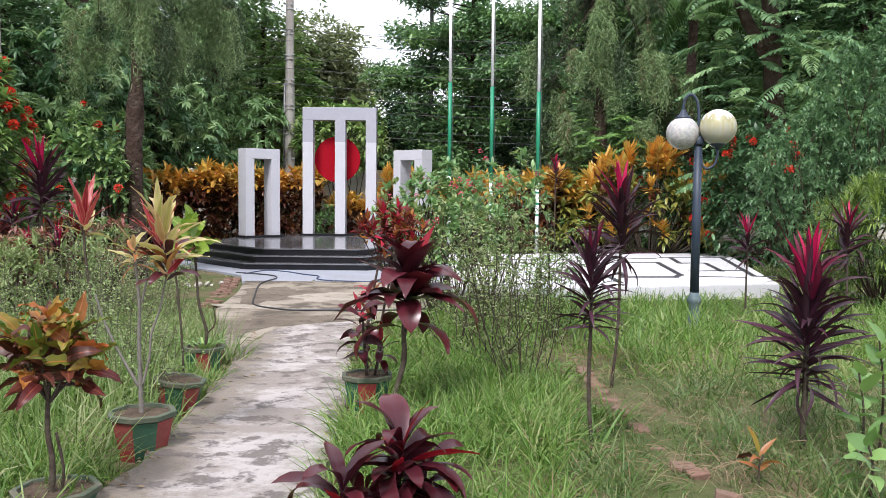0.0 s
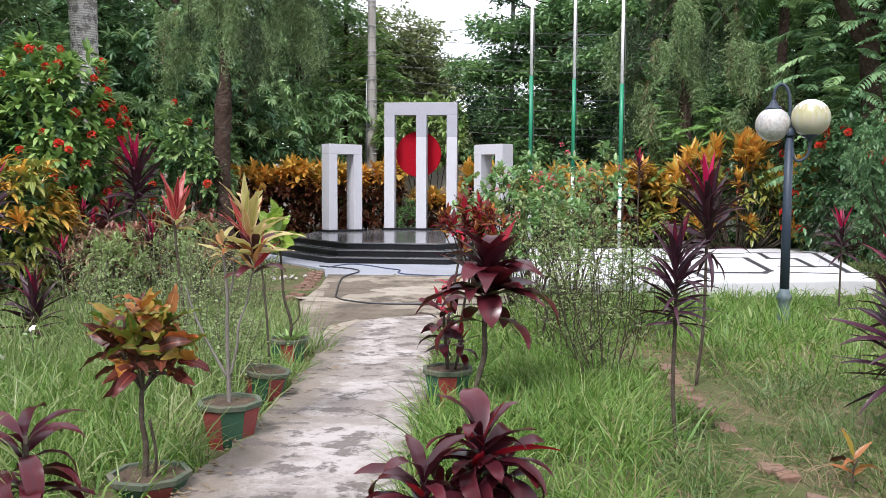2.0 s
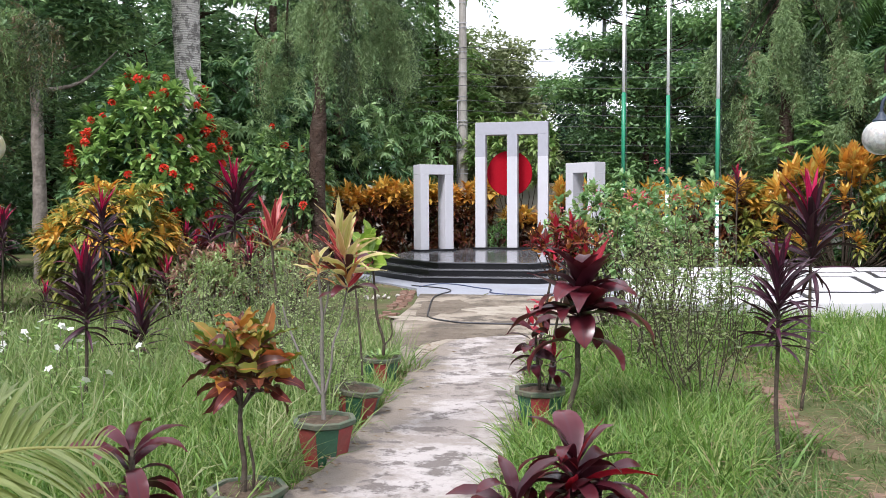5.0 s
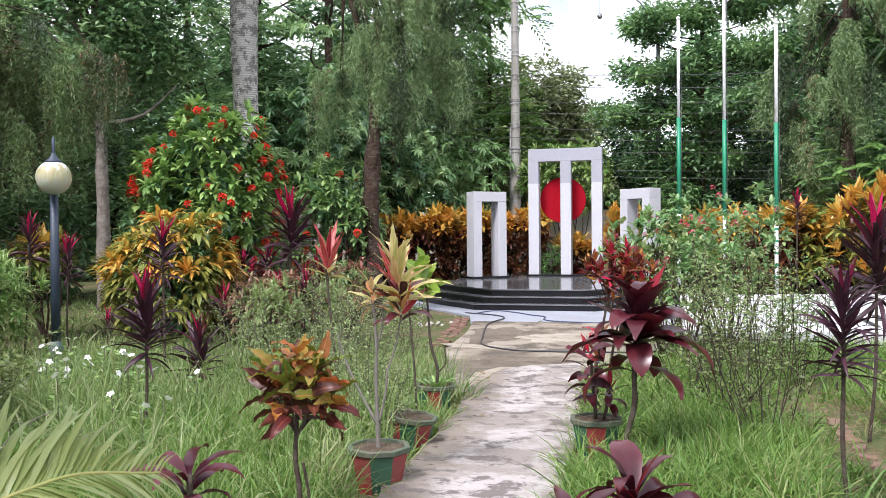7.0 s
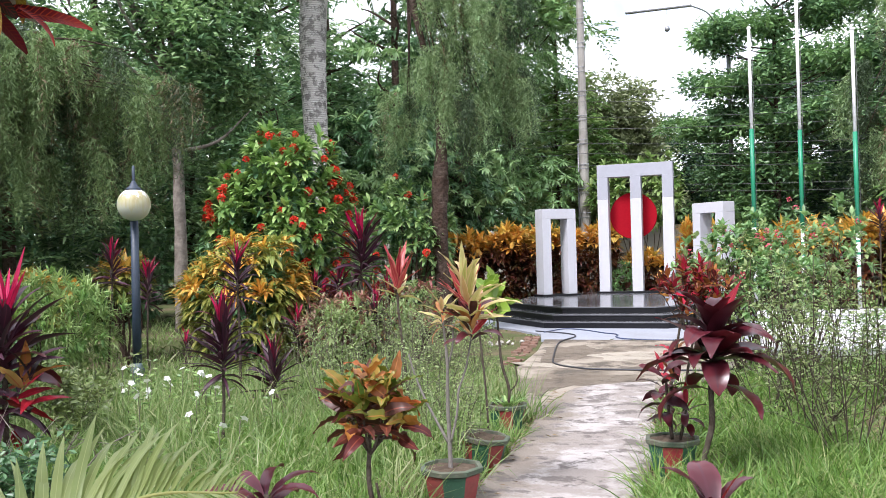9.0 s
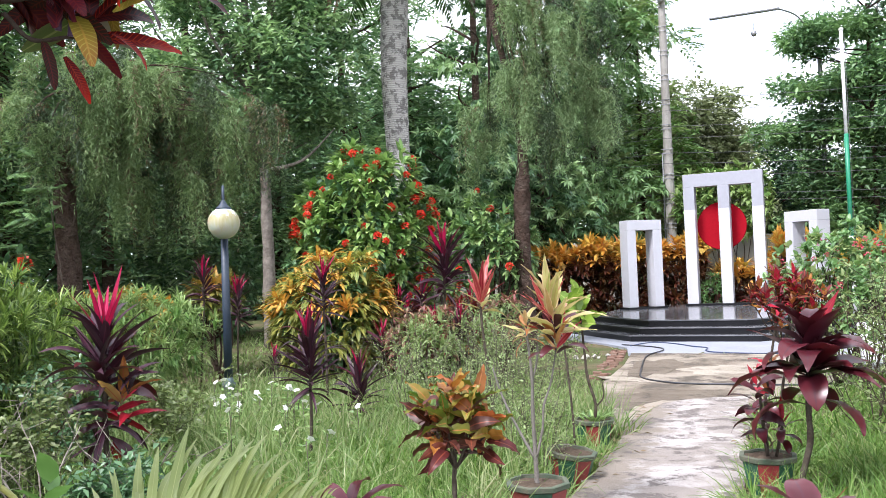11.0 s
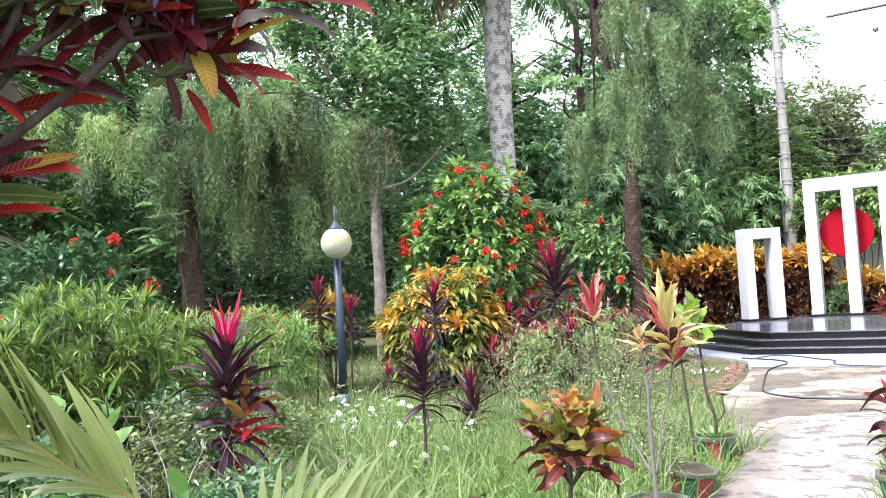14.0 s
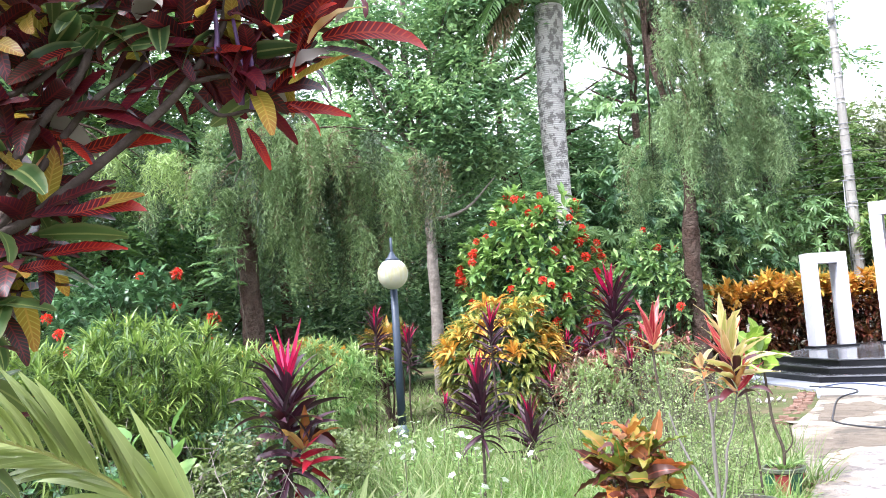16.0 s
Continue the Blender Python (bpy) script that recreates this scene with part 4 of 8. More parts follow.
def wire(a, b, sag, radius=0.0075):
    a, b = np.array(a, float), np.array(b, float)
    s = np.linspace(0, 1, 15)[:, None]
    line = a + (b - a) * s
    line[:, 2] -= (4 * sag * s * (1 - s))[:, 0]
    ob = tubes("overhead_wire", [(line, [radius])], M["wire"], None, 5)
    tagged(ob, "thin dark overhead cable strung from the mains pole", "cable", "overhead cables")


_r = rng(8)
for k in range(9):
    z = 3.4 + 0.42 * k + _r.uniform(-0.13, 0.13)
    wire((-4.9, 27.2, z), (-27 + _r.uniform(-1, 1), 24.5, z + 0.9 + _r.uniform(-0.2, 0.2)), 0.45)
    wire((-4.9, 27.2, z), (17, 29.5 + _r.uniform(-1, 1), z + 0.5 + _r.uniform(-0.2, 0.2)), 0.5)
for k in range(3):
    wire((-4.88, 27.3, 9.6 + 0.25 * k), (-27, 24.0, 9.3 + 0.4 * k), 0.7)


def build_street_light():
    ob = thing("street_light", "steel street light arm reaching over the road", "street light", (-0.45, 31.2, 0))
    tubes("mast", [([(0, 0, -0.05), (0, 0, 8.3), (-0.15, 0, 8.75)], [0.09, 0.06])], M["steel"], ob, 10)
    tubes("arm", [(smooth_line([(-0.15, 0, 8.75), (-0.5, -2.5, 9.0), (-1.0, -5.2, 8.66)], 5), [0.022])], M["steel"], ob, 8)
    tubes("cord", [([(-1.6, -5.35, 8.56), (-1.6, -5.35, 8.02)], [0.004])], M["wire"], ob, 5)
    part("hanging_bulb", lathe_bm([(0.02, 8.06), (0.06, 8.03), (0.075, 7.97), (0.055, 7.91), (0.01, 7.89)], 14, at=(-1.6, -5.35, 0)), M["steel"], ob, "small round grey lamp on a cord", True)
    part("lamp_head", box_bm(-2.8, -0.9, -5.42, -5.28, 8.55, 8.63, 0.03), M["steel"], ob, "long grey lamp housing")


build_street_light()
tagged(part("boundary_wall", box_bm(-30, 26, 33.0, 33.25, -0.05, 2.45, 0.02), M["wall"]), "weathered plastered boundary wall behind the hedge", "wall", kind="structure")


def build_far_house(x, half, top, label):
    ob = thing("far_house", label, "house", (x, 46, 0), group="far houses")
    part("wall", box_bm(-half, half, -3, 3, -0.05, top, 0.02), M["building"], ob)
    part("roof", box_bm(-half - 0.3, half + 0.3, -3.3, 3.3, top, top + 0.25, 0.03), M["wall"], ob)
    for k in range(3):
        u = half * 0.65 * (k - 1)
        part("window", box_bm(u - 0.5, u + 0.5, -3.03, -2.98, 1.1, 2.2, 0.01), M["wall"], ob, "closed grey shutter")


build_far_house(4.2, 4.5, 5.2, "plain white house behind the boundary wall")
build_far_house(-4.4, 2.9, 3.1, "low white house behind the boundary wall")


# ------------------------------------------------------------ hose
def build_hose():
    line = smooth_line([(-3.8, 15.75, 0.02), (-3.11, 15.3, 0.02), (-2.86, 14.76, 0.02), (-2.92, 13.71, 0.026), (-2.62, 11.9, 0.026), (-2.42, 11.05, 0.026), (-2.05, 10.68, 0.026), (-1.7, 10.58, 0.026), (-0.6, 10.65, 0.026), (0.0, 10.9, 0.024), (0.3, 11.0, 0.0)], 8)
    ob = tubes("hose", [(line, [0.011])], M["hose"], None, 8)
    tagged(ob, "black rubber garden hose lying across the paving", "hose")
    line = smooth_line([(-3.6, 15.55, 0.018), (-3.35, 16.25, 0.018), (-2.9, 16.0, 0.018), (-2.5, 15.5, 0.018), (-2.2, 15.2, 0.018), (-2.15, 14.7, 0.02), (-1.9, 14.4, 0.02), (-1.2, 14.25, 0.022), (-0.2, 14.5, 0.02)], 8)
    ob = tubes("hose", [(line, [0.010])], M["hose_blue"], None, 8)
    tagged(ob, "thin dark blue water hose lying on the paving", "hose")


build_hose()


# ------------------------------------------------------------ pots
POT_PANELS = {}


def build_pot(x, y, turn=0, rim=0.19, h=0.27, foot=0.125, tilt=0, z=-0.05, label="octagonal flower pot painted in red and green panels"):
    pot = thing("flower_pot", label, "flower pot", (x, y, z), turn, "painted flower pots")
    pot.matrix_world = pose(x, y, z, 0, tilt, 0) @ pose(0, 0, 0, 0, 0, turn)
    key = (rim, h, foot)
    if key not in POT_PANELS:
        made = []
        for mat in ("pot_red", "pot_green"):
            bm = bmesh.new()
            half = math.tan(math.pi / 8)
            c = math.cos(math.pi / 8)
            ro, fo = (rim - 0.02) * c, foot * c
            pts = []
            for rad, z, inner in ((fo, 0.0, 0), (ro, h - 0.04, 0), (ro - 0.02, h - 0.04, 1), (fo - 0.02, 0.0, 1)):
                for s in (-1, 1):
                    pts.append(bm.verts.new((rad, s * rad * half * 0.995, z)))
            for f in ((0, 1, 3, 2), (2, 3, 5, 4), (4, 5, 7, 6), (6, 7, 1, 0), (0, 2, 4, 6), (1, 7, 5, 3)):
                bm.faces.new([pts[k] for k in f])
            bmesh.ops.recalc_face_normals(bm, faces=bm.faces)
            me = bpy.data.meshes.new("side_panel")
            bm.to_mesh(me)
            bm.free()
            me.materials.append(M[mat])
            made.append(me)
        POT_PANELS[key] = made
    for k in range(8):
        ob = place_under(new("side_panel", POT_PANELS[key][k % 2]), pot)
        ob.matrix_basis = pose(0, 0, 0, 0, 0, 45 * k + 22.5)
    part("rim", lathe_bm([(rim - 0.024, h - 0.040), (rim - 0.004, h - 0.030), (rim, h - 0.004), (rim - 0.006, h), (rim - 0.03, h), (rim - 0.035, h - 0.03)], 8), M["pot_rim"], pot, "thick weathered rim")
    bm = bmesh.new()
    r = rng(int(abs(x * 100)))
    rings = [[bm.verts.new((0, 0, h - 0.012))]]
    for q in (0.35, 0.7, 1.0):
        rings.append([bm.verts.new(((rim - 0.034) * q * math.cos(a), (rim - 0.034) * q * math.sin(a), h - 0.018 + r.uniform(-0.006, 0.010))) for a in np.arange(16) * math.pi / 8])
    for k in range(16):
        bm.faces.new((rings[0][0], rings[1][k], rings[1][(k + 1) % 16]))
        for a, b in ((1, 2), (2, 3)):
            bm.faces.new((rings[a][k], rings[b][k], rings[b][(k + 1) % 16], rings[a][(k + 1) % 16]))
    part("soil", bm, M["soil"], pot, "dry crumbly soil", True)
    return pot


build_pot(-1.68, 4.76, 47.5, 0.195, 0.28, 0.125)
build_pot(-1.79, 5.72, 27.5, 0.18, 0.26, 0.12, tilt=7)
build_pot(-1.985, 7.12, -12.5, 0.18, 0.27, 0.12, z=-0.09)
build_pot(-0.50, 5.80, -17.5, 0.185, 0.27, 0.12, z=-0.035)
build_pot(-1.76, 3.86, 15, 0.20, 0.10, 0.15, z=0.0, label="squat octagonal flower pot, faded red and green")


# ------------------------------------------------------------ cordylines and potted crotons
NARROW = dict(bends=(12, 35, 62, 95), shape=strap, seg=7, fold=0.35)
BROAD = dict(bends=(35, 60, 85, 115), shape=broad, seg=8, fold=0.22, wave=0.03)


def leaf_kind(kind):
    table = {
        "dark": ("cordy_dark", 0.09, NARROW), "half": ("cordy_half", 0.10, NARROW), "pink": ("cordy_pink", 0.11, dict(NARROW, bends=(5, 14, 22, 30))),
        "maroon": ("maroon_leaf", 0.40, dict(BROAD, shape=paddle)), "maroon_hang": ("maroon_leaf", 0.40, dict(BROAD, bends=(80, 100, 125), shape=paddle)), "curl": ("maroon_leaf", 0.24, dict(BROAD, bends=(90, 125, 160), shape=paddle, seg=10)), "purple": ("maroon_dark", 0.25, dict(BROAD, bends=(45, 75, 105), shape=paddle)), "maroon_dark": ("maroon_dark", 0.40, dict(BROAD, bends=(30, 55, 85, 110))), "maroon_red": ("maroon_red", 0.21, dict(BROAD, bends=(10, 25, 40))),
        "cream": ("cream_leaf", 0.18, dict(BROAD, bends=(10, 40, 75), wave=0.08, fold=0.4)), "amber": ("amber_leaf", 0.22, dict(BROAD, bends=(25, 55, 85), wave=0.06, fold=0.4)), "rose": ("rose_leaf", 0.15, dict(BROAD, bends=(0, 10, 22), wave=0.10, fold=0.4)),
        "croton_bronze": ("croton_bronze", 0.36, dict(BROAD, bends=(15, 50, 90), wave=0.14, fold=0.4)), "croton_broad": ("croton_broad", 0.36, dict(BROAD, bends=(15, 45, 80), wave=0.14, fold=0.4)), "croton_dark": ("croton_dark", 0.34, dict(BROAD, bends=(25, 55, 85), wave=0.09, fold=0.35)), "lime": ("croton_lime", 0.85, dict(BROAD, bends=(10, 30, 50), wave=0.05)), "wide_dark": ("cordy_dark", 0.14, dict(NARROW, bends=(20, 45, 75))), "wide_pink": ("cordy_pink", 0.10, dict(NARROW, bends=(2, 8, 14))),
        "olive": ("croton_olive", 0.27, dict(BROAD, bends=(15, 30, 50), seg=9, shape=oblong)), "dry": ("dry_leaf", 0.32, dict(BROAD, bends=(60, 90), wave=0.08)), "weed": ("leaf_light", 0.5, dict(BROAD, bends=(20, 40, 60))), "mixed": ("croton_mixed", 0.36, dict(BROAD, bends=(10, 40, 70), wave=0.08)), "vein": ("croton_vein", 0.27, dict(BROAD, bends=(20, 40, 65), seg=10, shape=oblong)), "red": ("croton_red", 0.23, dict(BROAD, bends=(10, 30, 60), seg=10, shape=oblong)),
        "cgreen": ("croton_green", 0.31, dict(BROAD, bends=(15, 30, 50), seg=10, shape=oblong)),
    }
    mat, width, how = table[kind]
    return leaf_meshes(kind, M[mat], width, **how)


def whorl(parent, r, z0, z1, n, lengths, pitches, kinds, centre=(0, 0), lean=(0, 0), jitter=0.006, roll=30, mix=False, sway=9):
    """n leaves spiralling up an axis from z0 to z1. lengths and pitches run from the lowest leaf to the topmost; kinds are (kind, up to which share)."""
    a = r.uniform(0, 360)
    for k in range(n):
        s = (k + 0.5) / n
        a += 137.5 + r.uniform(-14, 14)
        share = r.rand() if mix else s
        kind = next(q for q, upto in kinds if share <= upto or upto >= 1)
        L = np.interp(s, np.linspace(0, 1, len(lengths)), lengths) * r.uniform(0.86, 1.12)
        p = np.interp(s, np.linspace(0, 1, len(pitches)), pitches) + r.uniform(-sway, sway)
        z = z0 + (z1 - z0) * s
        at = (centre[0] + lean[0] * s + r.uniform(-jitter, jitter), centre[1] + lean[1] * s + r.uniform(-jitter, jitter), z)
        put_leaf(parent, leaf_kind(kind), r, at, a, min(p, 86), L, r.uniform(-roll, roll))


def cordyline(az, d, top, bottom, radius, seed, n=38, pink=0.25, stem=0.014, lean=0.0, label="", z0=-0.05):
    r = rng(seed)
    x, y, _ = polar(az, d)
    ob = thing("cordyline", label or "purple-black cordyline with a bright pink crown on a bare stem", "cordyline", (x, y, 0), 0, "cordylines in the garden")
    H = top - bottom
    low, high = bottom + 0.20 * H, top - 0.30 * H
    line = smooth_line([(-lean, 0, z0), (-lean * 0.4 + r.uniform(-0.02, 0.02), r.uniform(-0.02, 0.02), (z0 + low) / 2), (0, 0, low), (0, 0, high)], 6)
    tubes("stem", [(line, [stem, stem * 0.8])], M["stem_brown"], ob, 7, rough=0.06, seed=seed)
    kinds = (("dark", 0.90 - pink * 0.4), ("half", 1 - pink * 0.38), ("pink", 1)) if pink else (("dark", 0.9), ("half", 1))
    L = max(radius * 1.4, 0.31 * H)
    whorl(ob, r, low, high, int(n * 1.7), (L * 0.75, L * 0.95, L, L, L * 0.9), (-20, 18, 38, 50, 58, 68, 87), kinds, sway=21, roll=50)
    return ob


def loose_cordyline():
    r = rng(24)
    x, y, _ = polar(46.9, 6.5)
    ob = thing("cordyline", "ragged dark cordyline with a few upright crimson leaves", "cordyline", (x, y, 0), 0, "cordylines in the garden")
    tubes("stem", [(smooth_line([(0.02, 0, -0.05), (-0.02, 0.02, 0.5), (0.01, 0, 0.9), (0, 0, 1.25)], 6), [0.022, 0.014])], M["stem_brown"], ob, 8, rough=0.07)
    whorl(ob, r, 0.36, 0.86, 26, (0.34, 0.40, 0.42), (-40, 10, 50), (("wide_dark", 0.7), ("purple", 0.92), ("maroon_red", 1)), roll=45, mix=True, sway=24, jitter=0.05)
    whorl(ob, r, 0.70, 1.10, 34, (0.44, 0.46, 0.40), (30, 46, 60, 74), (("wide_dark", 0.93), ("wide_pink", 1)), roll=40, sway=16, jitter=0.03)
    whorl(ob, r, 1.02, 1.16, 8, (0.36, 0.46), (60, 84), (("wide_pink", 1),), roll=40, sway=8, jitter=0.03)
    whorl(ob, r, 0.50, 0.74, 16, (0.30, 0.34), (5, 35, 60), (("wide_dark", 0.45), ("maroon_red", 0.65), ("amber", 0.85), ("wide_pink", 1)), (0.16, 0), roll=45, mix=True, sway=20, jitter=0.04)


loose_cordyline()
DARK = "purple-black strap-leaved cordyline on a thin bare stem"
cordyline(-23.4, 5.4, 1.28, 0.12, 0.30, 11, 70, 0.16, 0.02)
cordyline(-10.05, 4.9, 1.36, 0.54, 0.20, 12, 52, 0, 0.013, -0.03, DARK)
cordyline(-11.85, 6.7, 1.60, 0.82, 0.31, 13, 40, 0.25, 0.013, 0.05)
cordyline(-19.7, 11.2, 1.18, 0.60, 0.26, 14, 22, 0.35, 0.013)
cordyline(-25.4, 11.8, 1.37, 0.52, 0.32, 15, 30, 0.25, 0.016)
cordyline(-7.5, 20.9, 2.42, 1.55, 0.30, 16, 20, 0.5, 0.02)
cordyline(25.1, 12.0, 2.05, 0.95, 0.40, 17, 40, 0.25, 0.02)
cordyline(34.2, 6.7, 1.24, 0.40, 0.24, 18, 48, 0.22, 0.013, 0.03)
cordyline(31.0, 8.3, 0.66, 0.02, 0.27, 19, 32, 0.1, 0.013)
cordyline(36.5, 10.2, 0.74, 0.20, 0.14, 20, 18, 0.4, 0.011)
cordyline(38.7, 11.5, 1.54, 0.78, 0.22, 21, 30, 0.28, 0.013)
cordyline(40.8, 12.0, 1.78, 1.02, 0.25, 22, 30, 0.28, 0.013, 0.1)
cordyline(33.15, 9.6, 1.68, 0.88, 0.25, 23, 32, 0.28, 0.015)
for k, (az, d, top) in enumerate(((24.2, 11.2, 1.0), (23.4, 12.6, 1.15), (25.8, 11.6, 0.95), (27.6, 12.6, 1.1), (29.4, 10.9, 0.85))):
    cordyline(az, d, top, top - 0.55, 0.22, 40 + k, 20, 0.5, 0.012, label="young cordyline with crimson and dark leaves")
cordyline(26.6, 12.4, 1.25, 0.85, 0.25, 25, 20, 0.3, 0.014, 0, DARK)
cordyline(28.2, 11.9, 1.2, 0.75, 0.25, 26, 18, 0.2, 0.014, 0, DARK)


def stems_to(ob, lines, mat, name="stem", seed=0, sides=7):
    for pts, radii in lines:
        tubes(name, [(smooth_line(pts, 6), radii)], M[mat], ob, sides, rough=0.07, seed=seed)


def broad_cordyline():
    r = rng(31)
    ob = thing("broadleaf_cordyline", "glossy maroon broad-leaved cordyline on a curved ringed stem", "cordyline", (-0.24, 5.6, 0))
    stems_to(ob, [([(-0.07, 0, -0.05), (-0.06, 0, 0.12), (0.0, 0, 0.36), (0.0, 0, 0.55), (0.02, 0, 0.95)], [0.021, 0.016])], "stem_brown")
    # drooping skirt, one by one: kind, height, turn, pitch, length, roll
    for kind, z, turn, pitch, L, roll in (("maroon_hang", 0.58, 192, 14, 0.48, 12), ("maroon_hang", 0.62, -28, 4, 0.42, -14), ("maroon_hang", 0.74, -84, 22, 0.40, 4), ("maroon", 0.72, 176, 22, 0.52, 10), ("maroon", 0.74, -4, 26, 0.60, -6),
                                         ("maroon_hang", 0.66, 60, 15, 0.32, 0), ("maroon_hang", 0.66, 120, 10, 0.33, 0), ("maroon", 0.78, -45, 24, 0.34, 8), ("maroon", 0.78, 214, 22, 0.33, -8)):
        put_leaf(ob, leaf_kind(kind), r, (0.01, 0, z), turn, pitch, L, roll)
    whorl(ob, r, 0.74, 0.99, 30, (0.42, 0.42, 0.38, 0.28), (26, 38, 50, 72), (("maroon", 0.2), ("maroon_dark", 1)), (0.02, 0), roll=25, mix=True, sway=12)
    put_leaf(ob, leaf_kind("maroon"), r, (0.0, 0, 0.97), 172, 72, 0.34, 20)
    put_leaf(ob, leaf_kind("maroon_red"), r, (0.03, 0, 0.95), -6, 64, 0.36, 64)
    put_leaf(ob, leaf_kind("maroon_red"), r, (0.02, 0, 0.97), 40, 60, 0.30, 20)
    ob = thing("broadleaf_cordyline", "clump of dark maroon cordylines with arching leaves beside the path", "cordyline", (-0.22, 3.42, 0))
    stems_to(ob, [([(0.0, 0, -0.05), (0.03, 0, 0.12), (0.06, 0, 0.34)], [0.016, 0.013]), ([(-0.05, -0.05, -0.05), (-0.12, -0.15, 0.1), (-0.15, -0.22, 0.22)], [0.015, 0.012]), ([(0.05, 0.05, -0.05), (0.12, 0.08, 0.1), (0.16, 0.06, 0.25)], [0.015, 0.012])], "stem_brown")
    whorl(ob, r, 0.22, 0.44, 42, (0.28, 0.31, 0.27), (-5, 18, 36, 62), (("purple", 0.62), ("curl", 0.86), ("maroon_hang", 0.93), ("maroon_red", 1)), (0.07, 0), mix=True, sway=20, roll=45)
    whorl(ob, r, 0.08, 0.26, 18, (0.24, 0.26), (-35, -5, 15), (("curl", 0.5), ("purple", 1)), (0.05, -0.05), mix=True, sway=20, roll=45)
    whorl(ob, r, 0.14, 0.34, 26, (0.28, 0.31, 0.28), (-5, 18, 36, 62), (("purple", 0.55), ("curl", 0.86), ("maroon_red", 1)), (-0.15, -0.22), mix=True, sway=16)
    whorl(ob, r, 0.18, 0.36, 24, (0.26, 0.28, 0.24), (-20, 5, 45), (("purple", 0.6), ("curl", 1)), (0.17, 0.06), mix=True, sway=18, roll=45)
    ob = thing("broadleaf_cordyline", "low maroon cordyline with drooping glossy leaves in grass", "cordyline", (-1.89, 3.06, 0))
    stems_to(ob, [([(0.0, 0, -0.05), (0.01, 0, 0.2), (0.0, 0, 0.5)], [0.018, 0.013])], "stem_brown")
    whorl(ob, r, 0.14, 0.50, 30, (0.28, 0.32, 0.31, 0.28), (-10, 14, 32, 52), (("curl", 0.55), ("purple", 0.97), ("maroon_red", 1)), mix=True, sway=16, roll=45)


broad_cordyline()


def potted_plants():
    r = rng(41)
    # cream and rose cordylines in and behind the first pot
    ob = thing("potted_cordyline", "tall variegated cordyline, cream and rose leaves on bare grey stems", "potted plant", (-1.68, 4.76, 0.20))
    stems_to(ob, [([(0, 0, -0.02), (-0.005, 0, 0.16), (-0.01, 0, 0.40), (-0.008, 0, 0.66), (-0.03, 0, 0.90)], [0.015, 0.011, 0.007]), ([(0.005, 0, 0.17), (0.045, 0, 0.33), (0.06, 0, 0.47), (0.10, 0.02, 0.60), (0.14, 0.03, 0.80)], [0.008, 0.005]),
                  ([(-0.01, 0, 0.16), (-0.08, 0, 0.28), (-0.16, 0.01, 0.42), (-0.22, 0.02, 0.55), (-0.26, 0.02, 0.68)], [0.010, 0.005]), ([(-0.01, 0, 0.6), (0.02, 0.02, 0.72), (0.03, 0.02, 0.86)], [0.007, 0.005])], "stem_grey")
    whorl(ob, r, 0.84, 0.96, 14, (0.15, 0.18, 0.18), (-15, 20, 45, 72), (("cream", 0.65), ("amber", 0.88), ("rose", 1)), (-0.03, 0), roll=45, mix=True, sway=18)
    whorl(ob, r, 0.74, 0.90, 13, (0.19, 0.22, 0.20), (25, 55, 70), (("purple", 0.55), ("rose", 0.8), ("amber", 1)), (0.14, 0.03), roll=45, mix=True, sway=12)
    whorl(ob, r, 0.86, 1.02, 20, (0.23, 0.27, 0.25), (8, 34, 52, 70), (("cream", 0.86), ("rose", 1)), (0.13, 0.03), roll=40, mix=True, sway=14)
    whorl(ob, r, 0.98, 1.08, 8, (0.24, 0.30), (62, 86), (("rose", 0.45), ("cream", 1)), (0.10, 0.03), roll=40, mix=True, sway=6)
    put_leaf(ob, leaf_kind("cream"), r, (0.16, 0.02, 0.90), 6, 42, 0.32, 20)
    put_leaf(ob, leaf_kind("cream"), r, (0.15, 0.02, 0.88), -14, 10, 0.26, 10)
    ob = thing("variegated_cordyline", "variegated cordyline with pink and cream leaves, growing in grass", "cordyline", (-1.86, 5.95, 0))
    stems_to(ob, [([(0.06, 0, -0.05), (0.05, 0, 0.35), (0.03, 0, 0.65), (0, 0, 0.95)], [0.009, 0.007])], "stem_brown")
    whorl(ob, r, 0.88, 1.02, 9, (0.20, 0.24, 0.24), (25, 55, 75), (("purple", 0.5), ("rose", 0.8), ("cream", 1)), roll=40, mix=True)
    # rose cordyline further off
    x, y, _ = polar(22.7, 8.0)
    ob = thing("variegated_cordyline", "rose-red cordyline with upright leaves and pale lower ones", "cordyline", (x, y, 0))
    stems_to(ob, [([(0.1, 0, -0.05), (0.05, 0, 0.5), (0, 0, 1.0), (0, 0, 1.3)], [0.014, 0.010])], "stem_brown")
    whorl(ob, r, 1.08, 1.2, 7, (0.26, 0.30, 0.32), (10, 30, 50), (("cream", 0.5), ("rose", 1)), roll=35, mix=True)
    whorl(ob, r, 1.12, 1.26, 7, (0.38, 0.42, 0.40), (55, 66, 82), (("rose", 0.85), ("maroon_red", 1)), roll=35, mix=True)
    # lime plant in the third pot
    ob = thing("potted_croton", "lime-green broad-leaved plant on a thin crooked stem", "potted plant", (-1.985, 7.12, 0.15))
    stems_to(ob, [([(0, 0, -0.02), (0.02, 0, 0.15), (-0.04, 0, 0.38), (-0.06, 0, 0.62), (-0.08, 0, 0.95)], [0.015, 0.009]), ([(0.02, 0, 0.13), (0.09, 0, 0.22), (0.08, 0, 0.36)], [0.008, 0.004])], "stem_brown")
